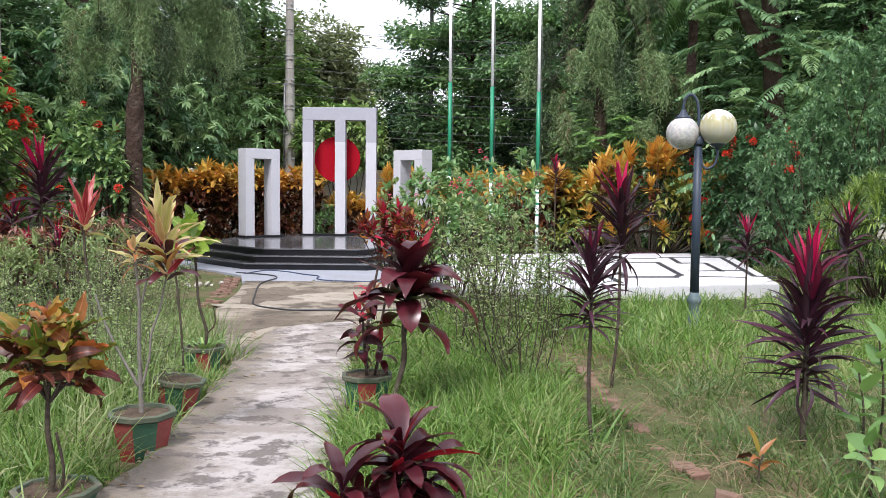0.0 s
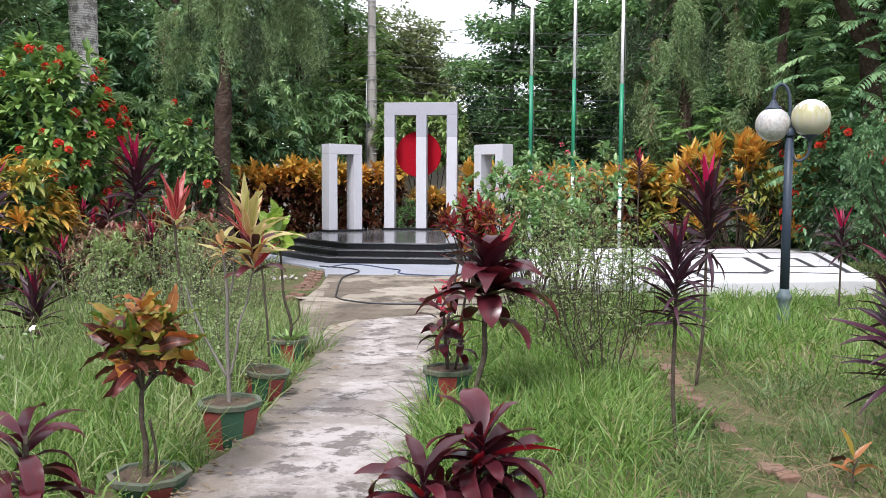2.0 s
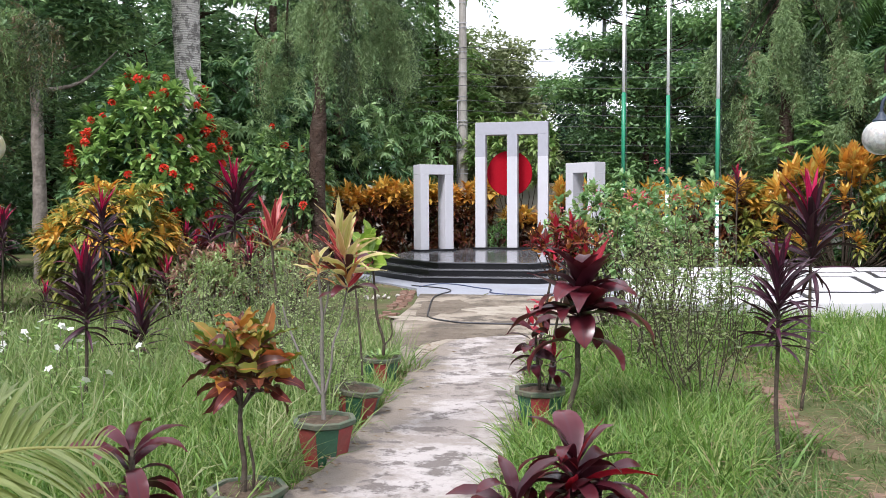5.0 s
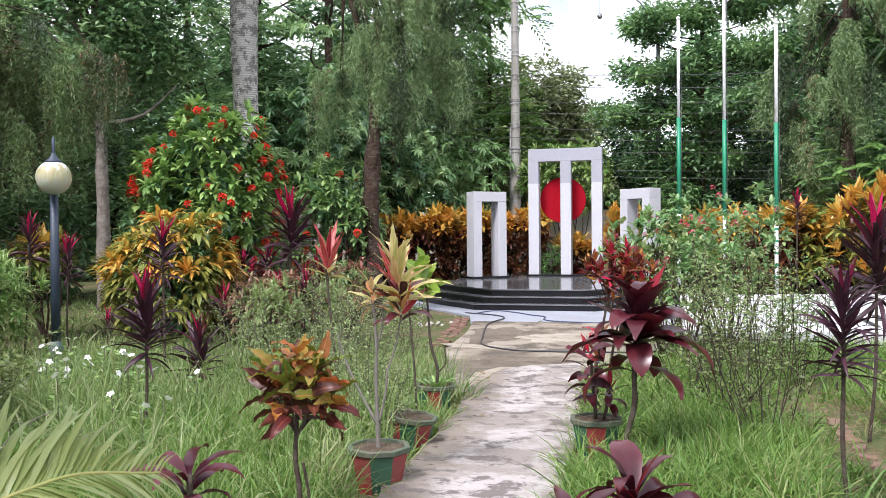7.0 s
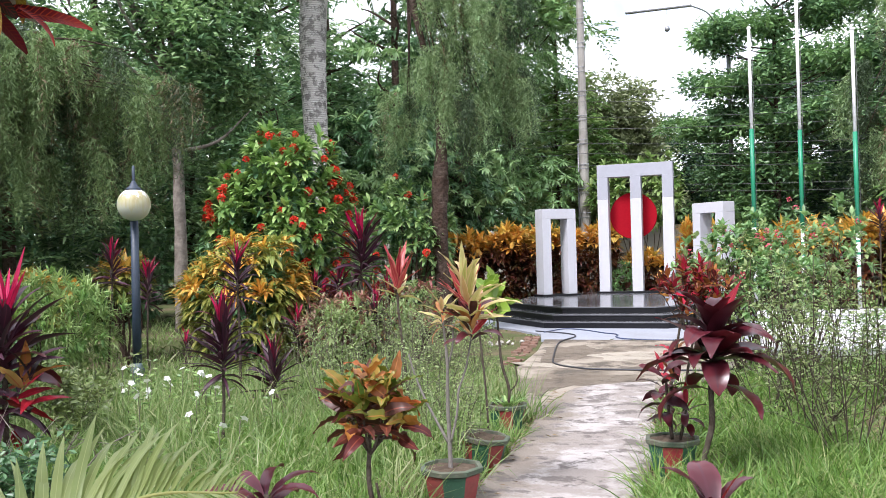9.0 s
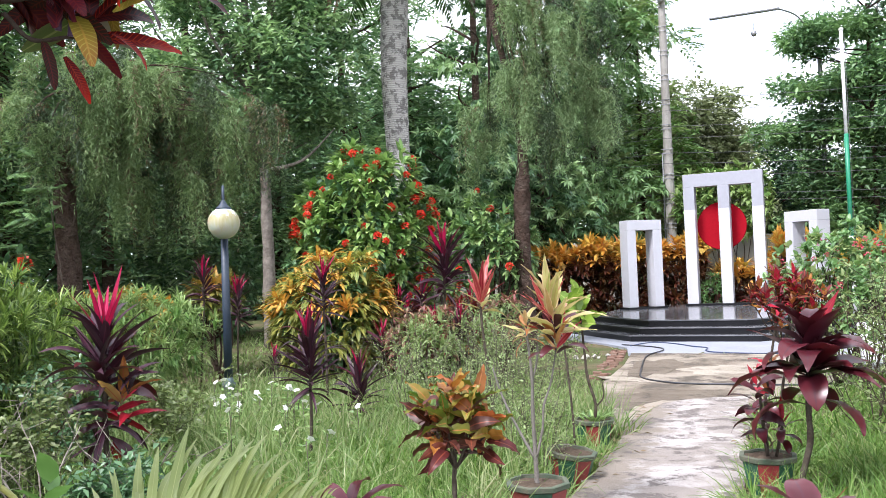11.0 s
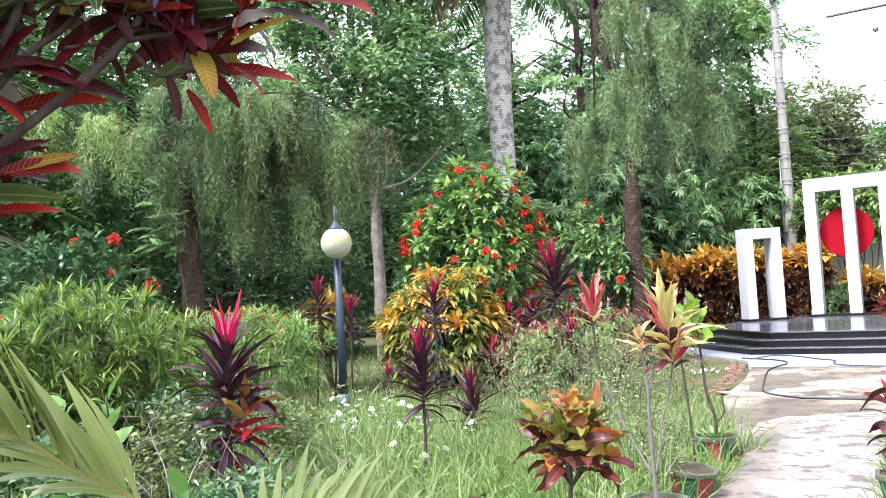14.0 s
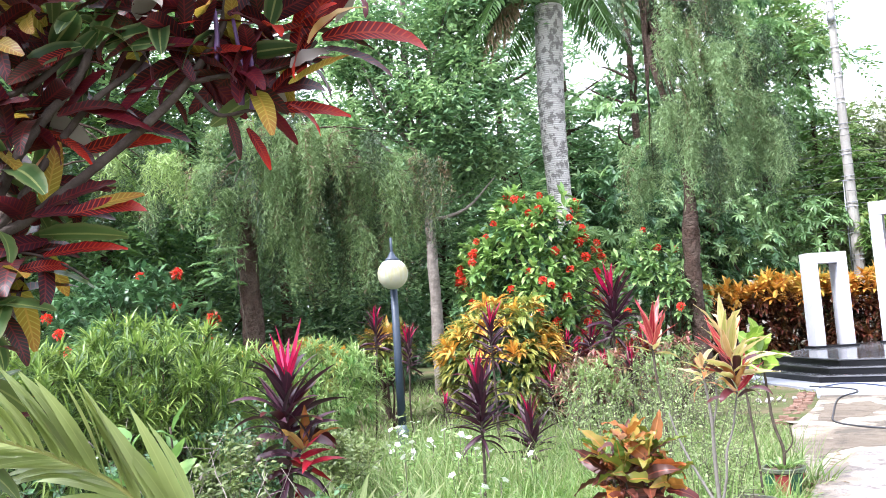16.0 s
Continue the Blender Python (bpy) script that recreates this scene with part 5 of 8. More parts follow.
    whorl(ob, r, 0.82, 1.02, 13, (0.22, 0.24, 0.2), (10, 35, 55, 78), (("lime", 1),), (-0.13, 0), roll=60, sway=20, jitter=0.06)
    whorl(ob, r, 0.34, 0.36, 1, (0.10,), (35,), (("weed", 1),), (0.08, 0))
    F = Foliage()
    a = r.uniform(0, 2 * np.pi, 40)
    p = np.stack([0.1 * np.cos(a) * r.rand(40), 0.1 * np.sin(a) * r.rand(40), np.full(40, 0.0)], 1)
    F.blades(p, np.stack([np.cos(a), np.sin(a), np.full(40, 1.1)], 1), r.uniform(0.1, 0.2, 40), 0.02, 0.8, r, 3)
    F.make("rosette_leaves", M["ixora_leaf"], ob, "low green rosette leaves")
    # broad croton in the near pot
    ob = thing("potted_croton", "broad-leaved croton in green, orange and bronze on a dark stem", "potted plant", (-1.77, 3.83, 0.06))
    shoots = [(0.0, 0.0, 0.77), (-0.10, -0.04, 0.70), (0.11, -0.05, 0.68), (-0.06, 0.10, 0.71), (0.08, 0.10, 0.73), (0.02, -0.12, 0.66), (-0.14, 0.05, 0.61), (0.15, 0.04, 0.60)]
    lines = [([(0, 0, -0.03), (0.01, 0, 0.16), (-0.01, 0, 0.32), (0, 0, 0.56)], [0.016, 0.010]), ([(0.03, 0.02, -0.03), (0.05, 0.02, 0.12), (0.03, 0.0, 0.30)], [0.008, 0.007])]
    lines += [([(0, 0, 0.44), (x * 0.5, y * 0.5, 0.53), (x, y, z)], [0.007, 0.005]) for x, y, z in shoots]
    stems_to(ob, lines, "stem_brown")
    for k, (x, y, z) in enumerate(shoots):
        whorl(ob, r, z - 0.12, z - 0.02, 6, (0.16, 0.18), (-22, 0, 18), (("croton_dark", 0.86), ("croton_bronze", 1)), (x, y), roll=75, mix=True, sway=26, jitter=0.016)
        whorl(ob, r, z - 0.02, z + 0.06, 8, (0.17, 0.19, 0.15), (4, 24, 40, 66), (("croton_broad", 0.68), ("croton_bronze", 0.80), ("croton_dark", 1)), (x, y), roll=75, mix=True, sway=24, jitter=0.016)
    # plants of the pot on the other side of the path
    ob = thing("potted_cordyline", "small maroon cordyline filling a painted pot", "potted plant", (-0.50, 5.80, 0.24))
    stems_to(ob, [([(0, 0, -0.02), (-0.02, 0, 0.2), (-0.03, 0, 0.36)], [0.012, 0.009]), ([(0.05, 0.02, -0.02), (0.08, 0, 0.12), (0.1, 0, 0.2)], [0.010, 0.007])], "stem_brown")
    whorl(ob, r, 0.10, 0.44, 15, (0.16, 0.19, 0.19, 0.16), (-20, 15, 35, 60), (("maroon_dark", 0.45), ("maroon", 0.9), ("maroon_red", 1)), (-0.05, 0), roll=45)
    whorl(ob, r, 0.08, 0.22, 9, (0.14, 0.16, 0.15), (-20, 20, 60), (("maroon", 0.8), ("maroon_red", 1)), (0.1, 0))
    ob = thing("tall_croton", "tall bushy croton speckled red, yellow and dark", "croton", (-0.40, 6.45, 0))
    lines, heads = [([(-0.15, 0, -0.05), (-0.16, 0, 0.4), (-0.1, 0, 0.8), (-0.02, 0, 1.2)], [0.014, 0.008]), ([(-0.1, 0.05, -0.05), (-0.05, 0.05, 0.5), (0.05, 0.0, 1.0), (0.1, 0, 1.3)], [0.012, 0.007])], []
    for k in range(46):
        a, q = r.uniform(0, 2 * np.pi), math.sqrt(r.rand())
        heads.append((0.02 + 0.26 * q * math.cos(a), 0.22 * q * math.sin(a), 1.02 + 0.36 * r.rand() * (1.1 - 0.5 * q)))
    for h in heads[:14]:
        lines.append(([(-0.02, 0, 0.85), ((h[0] - 0.02) / 2, h[1] / 2, (h[2] + 0.8) / 2), h], [0.006, 0.004]))
    stems_to(ob, lines, "stem_brown", sides=5)
    for h in heads:
        whorl(ob, r, h[2] - 0.05, h[2] + 0.03, 10, (0.085, 0.10, 0.10), (5, 45, 80), (("mixed", 1),), h[:2], sway=20)
    for z in (0.45, 0.62):
        whorl(ob, r, z, z + 0.1, 8, (0.16, 0.18, 0.15), (-20, 20, 60), (("maroon", 0.5), ("mixed", 1)), (-0.14, 0))


potted_plants()


# ------------------------------------------------------------ bushes
def ellipsoid(r, n, centre, radii, inner=0.55):
    """Points through the outer part of a lumpy ellipsoid, and the way out at each."""
    d = unit(r.randn(n, 3))
    lump = np.array([1 + 0.28 * noise.noise((q[0] * 1.7 + centre[0], q[1] * 1.7 + centre[1], q[2] * 1.7)) for q in d])
    q = (inner + (1 - inner) * r.rand(n) ** 0.6) * lump
    return np.asarray(centre) + d * q[:, None] * np.asarray(radii), unit(d / np.asarray(radii))


def rosettes(F, p, out, n, length, width, droop, r, spread=1.0, shape=lance, seg=3, fold=0.25):
    """n leaves round each centre, opening along its way out."""
    m = len(p)
    side = unit(np.cross(out, [0.3, 0.2, 1.0]) + 1e-6)
    other = np.cross(out, side)
    a = r.uniform(0, 2 * np.pi, (m, n))
    tilt = spread * np.sqrt(r.rand(m, n))
    d = out[:, None] * np.cos(tilt)[..., None] + (side[:, None] * np.cos(a)[..., None] + other[:, None] * np.sin(a)[..., None]) * np.sin(tilt)[..., None]
    pp = np.repeat(p[:, None], n, 1) + r.uniform(-0.02, 0.02, (m, n, 3))
    F.blades(pp.reshape(-1, 3), d.reshape(-1, 3), length * r.uniform(0.7, 1.15, m * n), width * r.uniform(0.8, 1.15, m * n), droop, r, seg, fold, shape)


def branches_to(ob, foot, targets, r, radius, mat="bark", name="branch"):
    for q in targets:
        q = np.asarray(q, float)
        mid = (np.asarray(foot, float) + q) / 2 + r.uniform(-0.12, 0.12, 3) * np.linalg.norm(q - foot)
        tubes(name, [(smooth_line([foot, mid, q], 4), [radius, radius * 0.35])], M[mat], ob, 6, rough=0.06)


def bush(name, label, category, az, d, zc, radii, layers, seed, group="", up=0.35, stems=12, stem_r=0.02, turn=0.0, foot=None):
    """layers: (part name, material, rosettes, leaves each, length, width, droop, inner, spread, shape)"""
    r = rng(seed)
    x, y, _ = polar(az, d)
    ob = thing(name, label, category, (x, y, 0), az if turn is None else turn, group)
    tips, _ = ellipsoid(r, stems, (0, 0, zc), np.array(radii) * 0.8, 0.6)
    branches_to(ob, (0, 0, -0.05), tips, r, stem_r)
    for pname, mat, n, k, L, W, droop, inner, spread, shape in layers:
        F = Foliage()
        p, out = ellipsoid(r, n, (0, 0, zc), radii, inner)
        keep = p[:, 2] > (zc + 0.08 * radii[2] if pname == "crown_foliage" else 0.05)
        p, out = p[keep], out[keep]
        out = unit(out + np.array([0, 0, up]))
        rosettes(F, p, out, k, L, W, droop, r, spread, shape)
        F.make(pname, M[mat], ob)
    return ob


FLOWERS = {}


def flower_head(mat, radius, n, seed=1, petal=0.45, dome=0.1):
    key = (mat, radius, n)
    if key not in FLOWERS:
        r = rng(seed)
        d = unit(r.randn(n, 3) * [1, 1, 0.8] + [0, 0, dome * 4])
        F = Foliage()
        F.flat(d * radius * 0.55, unit(d + r.randn(n, 3) * 0.6), radius * petal * 1.3, radius * petal, r, 0.1)
        FLOWERS[key] = mesh_from("flower_head", np.vstack(F.v), np.vstack(F.t), np.vstack(F.u), M[mat])
    return FLOWERS[key]


def bloom(ob, r, places, mat, radius, n, name="flower_head"):
    for p in places:
        f = place_under(new(name, flower_head(mat, radius, n)), ob)
        s = r.uniform(0.75, 1.2)
        f.matrix_basis = pose(*p, r.uniform(-30, 30), r.uniform(-30, 30), r.uniform(0, 360)) @ Matrix.Diagonal((s, s, s, 1))


def ixora(az, d, zc, radii, n_leaf, n_flower, seed, label, radius=0.105, lower=-0.6, mat="ixora_leaf"):
    ob = bush("ixora_bush", label, "flowering bush", az, d, zc, radii,
              # inner leaves get a darker green: shade within the bush put into colour
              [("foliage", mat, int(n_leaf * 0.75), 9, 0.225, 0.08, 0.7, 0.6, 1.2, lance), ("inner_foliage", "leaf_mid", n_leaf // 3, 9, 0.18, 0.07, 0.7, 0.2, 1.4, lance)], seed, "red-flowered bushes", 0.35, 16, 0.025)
    r = rng(seed + 1)
    p, out = ellipsoid(r, n_flower * 5, (0, 0, zc), np.array(radii) * 1.04, 0.93)
    x, y, _ = polar(az, d)
    facing = (p[:, 0] * -x + p[:, 1] * -y) / math.hypot(x, y)
    p = p[(p[:, 2] > zc + lower * radii[2]) & (facing > -0.35 * radii[0])][:n_flower]
    bloom(ob, r, p, "ixora_flower", radius, 70)
    return ob


ixora(29.95, 13.8, 1.95, (1.15, 1.0, 1.5), 820, 84, 51, "large green ixora bush dotted with red flower heads", 0.07)
ixora(21.9, 16.6, 1.7, (1.0, 0.8, 1.25), 320, 14, 53, "light green ixora bush with few red flower heads", 0.075, mat="leaf_hazy")
ixora(-20.2, 20.3, 1.5, (1.25, 1.0, 1.6), 420, 26, 55, "dark green ixora bush with scattered red flowers", 0.10, mat="leaf_mid")
ixora(-15.5, 21.9, 1.2, (1.1, 0.8, 1.2), 240, 6, 56, "dark green ixora bush behind the yellow croton", 0.10, mat="leaf_mid")
ixora(57.0, 14.0, 1.4, (1.7, 1.2, 1.25), 420, 14, 57, "wide green ixora bush with a few red flowers", mat="leaf_mid")
ixora(40.5, 22.3, 1.3, (1.6, 1.2, 1.3), 300, 0, 58, "green shrub in the shade of the trees", 0.085, mat="leaf_sun")
ixora(30.6, 15.6, 1.4, (1.4, 1.0, 1.2), 300, 0, 59, "green shrub behind the flowering bush", 0.085, mat="leaf_sun")

bush("croton_bush", "rounded croton bush with yellow and green drooping leaves", "croton bush", 32.2, 11.7, 0.90, (0.72, 0.68, 0.78),
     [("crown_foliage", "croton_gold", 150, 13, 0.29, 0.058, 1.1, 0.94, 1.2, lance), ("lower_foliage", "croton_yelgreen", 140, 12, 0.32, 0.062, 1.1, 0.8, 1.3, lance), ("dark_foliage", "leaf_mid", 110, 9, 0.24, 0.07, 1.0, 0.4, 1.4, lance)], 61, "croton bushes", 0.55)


def golden_croton(label, az, d, tufts, seed):
    """tufts: (right, back, z, leaf length, leaf kind) - upright heads of long leaves, each on a stem of its own."""
    r = rng(seed)
    ob = thing("croton_bush", label, "croton bush", (*polar(az, d)[:2], 0), az, "croton bushes")
    stems_to(ob, [([(x * 0.25, y * 0.25, -0.05), (x * 0.7, y * 0.7, z * 0.5), (x, y, z)], [0.02, 0.010]) for x, y, z, L, mat in tufts], "stem_brown")
    for name, kinds, spread, droop in (("crown_foliage", ("croton_gold",), 0.75, 0.35), ("upper_foliage", ("croton_orange",), 0.7, 0.3), ("lower_foliage", ("croton_yelgreen",), 1.2, 0.8), ("dark_foliage", ("croton_maroon",), 1.1, 0.8)):
        own = [q for q in tufts if q[4] in kinds]
        if not own:
            continue
        F = Foliage()
        for x, y, z, L, mat in own:
            out = unit(np.array([[0.25 * x + 0.15 * r.randn(), 0.3 * y - 0.2, 1.0 if spread < 1 else 0.35]]))
            rosettes(F, np.array([[x, y, z]]), out, 15, L, L * 0.27, droop, r, spread, lance, 4)
            rosettes(F, np.array([[x, y, z - 0.14]]), out, 9, L * 0.8, L * 0.23, droop + 0.4, r, spread + 0.5, lance, 4)
        F.make(name, M[kinds[0]], ob)
    return ob


def croton_tufts(seed, half, top, n, gold):
    """Heads over a rounded bush of the given half width; top(x) is its height."""
    r, out = rng(seed), []
    for k in range(n):
        x, u = r.uniform(-half, half), r.rand()
        h = top(x)
        high = u < gold
        z = h * (r.uniform(0.66, 0.95) if high else r.uniform(0.22, 0.74))
        out.append((x, r.uniform(-0.55, 0.35) - (0.0 if high else 0.25), z, r.uniform(0.40, 0.56) if high else r.uniform(0.3, 0.4), ("croton_gold" if r.rand() < 0.62 else "croton_orange") if high else "croton_yelgreen" if r.rand() < 0.62 else "croton_gold" if r.rand() < 0.45 else "croton_maroon"))
    return out


golden_croton("tall golden croton bush with upright orange and yellow leaf heads", -13.6, 21.3, croton_tufts(62, 1.5, lambda x: 2.8 - 0.45 * abs(x - 0.1) - 0.10 * x, 66, 0.36), 62)
golden_croton("lower croton bush with golden and bronze leaf heads", -9.9, 21.9, croton_tufts(63, 0.95, lambda x: 1.95 - 0.25 * abs(x) + 0.2 * x, 46, 0.40), 63)
for k, (az, d, zc, rad) in enumerate(((45.0, 16.0, 0.80, 0.7), (40.0, 13.6, 1.25, 0.36), (48.3, 16.5, 0.75, 0.7), (35.2, 13.6, 0.85, 0.5))):
    bush("croton_bush", "low croton bush with orange and yellow leaf tufts", "croton bush", az, d, zc, (rad, rad * 0.8, 0.5 if rad > 0.4 else 0.26),
         [("crown_foliage", "croton_yellow", 70, 10, 0.24, 0.06, 0.7, 0.8, 1.0, lance), ("lower_foliage", "croton_yelgreen", 60, 9, 0.24, 0.06, 0.8, 0.4, 1.2, lance)], 64 + k, "croton bushes", 0.7)


def croton_hedge(label, x0, y0, x1, y1, height, n, seed, top="croton_orange"):
    """A clipped row of crotons; orange shoots above, dark leaves below."""
    r = rng(seed)
    ob = thing("croton_hedge", label, "hedge", (x0, y0, 0), 0, "croton hedges")
    dx, dy = x1 - x0, y1 - y0
    length = math.hypot(dx, dy)
    ux, uy = dx / length, dy / length
    lines = []
    for k in range(int(length * 3)):
        s, w = r.uniform(0, length), r.uniform(-0.3, 0.3)
        b = np.array([ux * s - uy * w, uy * s + ux * w, -0.05])
        tubes("branch", [([b, b + [r.uniform(-0.1, 0.1), r.uniform(-0.1, 0.1), height * 0.5], b + [r.uniform(-0.2, 0.2), r.uniform(-0.2, 0.2), height * 0.9]], [0.02, 0.008])], M["bark"], ob, 5)
    for name, mat, m, z0, z1, L, W, up in (("upper_foliage", top, int(n * 0.21), 0.72, 1.0, 0.38, 0.105, 0.8), ("golden_foliage", "croton_yellow", int(n * 0.11), 0.80, 1.04, 0.40, 0.12, 0.9), ("lower_foliage", "croton_maroon", n, 0.05, 0.82, 0.30, 0.08, 0.1)):
        s, w = r.uniform(0, length, m), r.uniform(-0.55, 0.55, m)
        z = height * (z0 + (z1 - z0) * r.rand(m)) * (1 + 0.10 * np.array([noise.noise((q * 0.9, seed, 0)) for q in s]))
        p = np.stack([ux * s - uy * w, uy * s + ux * w, z], 1)
        out = unit(np.stack([-uy * w * 1.6 + 0.3 * r.randn(m), ux * w * 1.6 - 0.35 + 0.3 * r.randn(m), up + 0.3 * r.rand(m)], 1))
        F = Foliage()
        rosettes(F, p, out, 12, L, W, 0.55, r, 1.25)
        F.make(name, M[mat], ob)


croton_hedge("long croton hedge, orange shoots over dark bronze leaves", -8.9, 22.9, -3.6, 25.15, 2.0, 680, 71)
croton_hedge("low bronze croton row behind the memorial", -3.4, 25.2, 1.5, 25.6, 1.3, 330, 72)
golden_croton("croton bush with orange leaf heads behind the memorial", 2.9, 24.9, croton_tufts(64, 0.55, lambda x: 2.2 - 0.3 * abs(x), 26, 0.5), 64)
golden_croton("croton bush with orange leaf heads beyond the memorial", -1.6, 24.6, croton_tufts(65, 0.8, lambda x: 2.0 - 0.3 * abs(x), 32, 0.45), 65)
bush("shrub", "small bright green shrub at the foot of the memorial", "shrub", 7.7, 24.7, 0.55, (0.38, 0.3, 0.55), [("foliage", "leaf_bright", 60, 8, 0.20, 0.06, 0.6, 0.5, 1.2, lance)], 156, "", 0.4, 8, 0.012)
croton_hedge("low croton hedge with orange shoots beside the slab", 1.2, 21.4, 4.3, 22.2, 1.9, 300, 73, "croton_yellow")
for k, (az, d, w) in enumerate(((27.4, 12.9, 0.3), (23.9, 12.6, 0.35))):
    bush("croton_bush", "low red and bronze croton bush", "croton bush", az, d, 0.62, (w, w, 0.42),
         [("foliage", "croton_mixed", 70, 9, 0.17, 0.045, 0.6, 0.6, 1.1, lance), ("dark_foliage", "croton_maroon", 50, 9, 0.17, 0.045, 0.6, 0.4, 1.2, lance)], 81 + k, "croton bushes", 0.5)


for k, (az, d, zc, w, mat) in enumerate(((25.2, 11.3, 0.62, 0.34, "dusty_leaf"), (27.4, 10.8, 0.60, 0.32, "dusty_leaf"), (29.0, 11.6, 0.66, 0.36, "dusty_leaf"), (23.0, 11.4, 0.55, 0.36, "leaf_weed"), (26.2, 10.4, 0.50, 0.30, "leaf_weed"), (21.4, 12.4, 0.7, 0.4, "dusty_leaf"))):
    bush("low_shrub", "low shrub with dusty pink and green leaves" if mat == "dusty_leaf" else "low shrub with grey-green leaves", "shrub", az, d, zc, (w, w * 0.9, 0.42),
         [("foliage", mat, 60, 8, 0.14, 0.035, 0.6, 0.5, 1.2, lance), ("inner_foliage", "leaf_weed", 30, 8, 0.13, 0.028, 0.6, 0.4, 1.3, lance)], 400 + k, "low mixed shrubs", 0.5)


def strap_mound(label, az, d, zc, radii, n, seed):
    # inner rosettes use the darkened green, so gaps look shaded by colour
    return bush("strap_leaf_shrub", label, "shrub", az, d, zc, radii, [("foliage", "strap_green", int(n * 1.0), 16, 0.24, 0.019, 0.6, 0.72, 1.15, strap), ("inner_foliage", "strap_shade", int(n * 0.7), 12, 0.22, 0.019, 0.8, 0.45, 1.4, strap)], seed, "strap-leaved shrubs", 0.5, 20, 0.015)


strap_mound("dense mound of narrow bright green strap leaves", 55.5, 9.0, 0.78, (1.15, 1.0, 0.88), 420, 91)
strap_mound("dense mound of narrow bright green strap leaves", 62.0, 8.4, 0.72, (0.9, 0.9, 0.80), 320, 92)
bush("feathery_shrub", "low feathery light green shrub by the lamp", "shrub", 45.0, 11.6, 0.74, (1.15, 0.8, 0.70),
     [("foliage", "needle_light", 240, 12, 0.19, 0.022, 0.6, 0.45, 1.2, lance), ("inner_foliage", "leaf_light", 150, 12, 0.17, 0.022, 0.7, 0.3, 1.4, lance)], 93, "", 0.5, 20, 0.012)
strap_mound("dense mound of narrow bright green strap leaves", 50.5, 10.4, 0.68, (0.9, 0.8, 0.68), 300, 94)
strap_mound("mound of light green strap leaves at the garden edge", -27.2, 13.2, 0.9, (0.85, 0.8, 0.9), 260, 95)


# ------------------------------------------------------------ sparse shrubs and flowers
def twiggy(name, label, az, d, height, spread, n_stems, leaf_n, seed, leaf=0.035, mat="leaf_mid", stem_r=0.0042, low=0.15, bark="twig"):
    """Thin arching stems with many small leaves."""
    r = rng(seed)
    x, y, _ = polar(az, d)
    ob = thing(name, label, "shrub", (x, y, 0), 0, "sparse shrubs")
    P = []
    for k in range(n_stems):
        a, q = r.uniform(0, 2 * np.pi), r.uniform(0.2, 1)
        top = np.array([spread * q * math.cos(a), spread * q * math.sin(a), height * r.uniform(0.6, 1.05)])
        foot = np.array([0.12 * math.cos(a) * r.rand(), 0.12 * math.sin(a) * r.rand(), -0.05])
        line = smooth_line([foot, foot * 0.5 + top * [0.6, 0.6, 0.45] + r.uniform(-0.08, 0.08, 3), top], 6)
        own = [(line, [stem_r, stem_r * 0.35])]
        for j in range(6):
            s = line[r.randint(3, len(line) - 1)]
            e = s + np.array([r.uniform(-1, 1), r.uniform(-1, 1), r.uniform(0.0, 0.9)]) * 0.26 * height
            own.append(([s, (s + e) / 2 + r.uniform(-0.02, 0.02, 3), e], [stem_r * 0.5, stem_r * 0.25]))
            line2 = np.linspace(s, e, 8)
            P.append(line2[r.randint(0, 8, leaf_n // 3)])
        tubes("stem", own, M[bark], ob, 5)
        up = line[line[:, 2] > low * height]
        P.append(up[r.randint(0, len(up), leaf_n)])
    P = np.vstack(P)
    P = P + r.uniform(-0.02, 0.02, P.shape)
    F = Foliage()
    F.flat(P, r.randn(len(P), 3) * [1, 1, 0.5] + [0, 0, 0.1], leaf * r.uniform(0.7, 1.4, len(P)), leaf * 0.55 * r.uniform(0.8, 1.2, len(P)), r)
    F.make("foliage", M[mat], ob)
    return ob


for k, (az, d, h, w, stems, leaves, mat) in enumerate(((-5.6, 6.3, 1.36, 0.5, 15, 30, "leaf_olive"), (-3.2, 7.3, 1.36, 0.55, 14, 26, "leaf_weed"), (-7.6, 8.6, 1.2, 0.55, 14, 36, "leaf_light"), (-1.2, 8.2, 1.32, 0.55, 13, 30, "leaf_weed"), (-5.0, 9.4, 1.30, 0.55, 13, 28, "leaf_weed"))):
    twiggy("rose_bush", "sparse rose bush, thin thorny stems with small leaves", az, d, h, w, stems, leaves, 101 + k, 0.036, mat, 0.0052, low=0.5, bark="stem_brown")
for k, (az, d, h, w) in enumerate(((24.0, 6.6, 1.0, 0.5), (21.0, 7.4, 1.0, 0.5), (27.0, 7.8, 1.05, 0.55), (24.0, 9.0, 1.05, 0.6), (29.0, 9.6, 0.9, 0.5), (20.0, 9.6, 0.9, 0.5), (17.6, 10.8, 0.75, 0.4), (22.5, 10.6, 1.1, 0.6), (26.0, 11.0, 1.05, 0.6), (24.2, 11.6, 1.1, 0.6), (20.6, 11.4, 1.0, 0.5), (27.8, 11.4, 1.0, 0.5), (19.0, 5.9, 0.75, 0.3))):
    twiggy("weedy_shrub", "straggly shrub with thin stems and small grey-green leaves", az, d, h, w, 12, 16 if d < 8 else 18, 110 + k, 0.028, "leaf_weed", low=0.35)
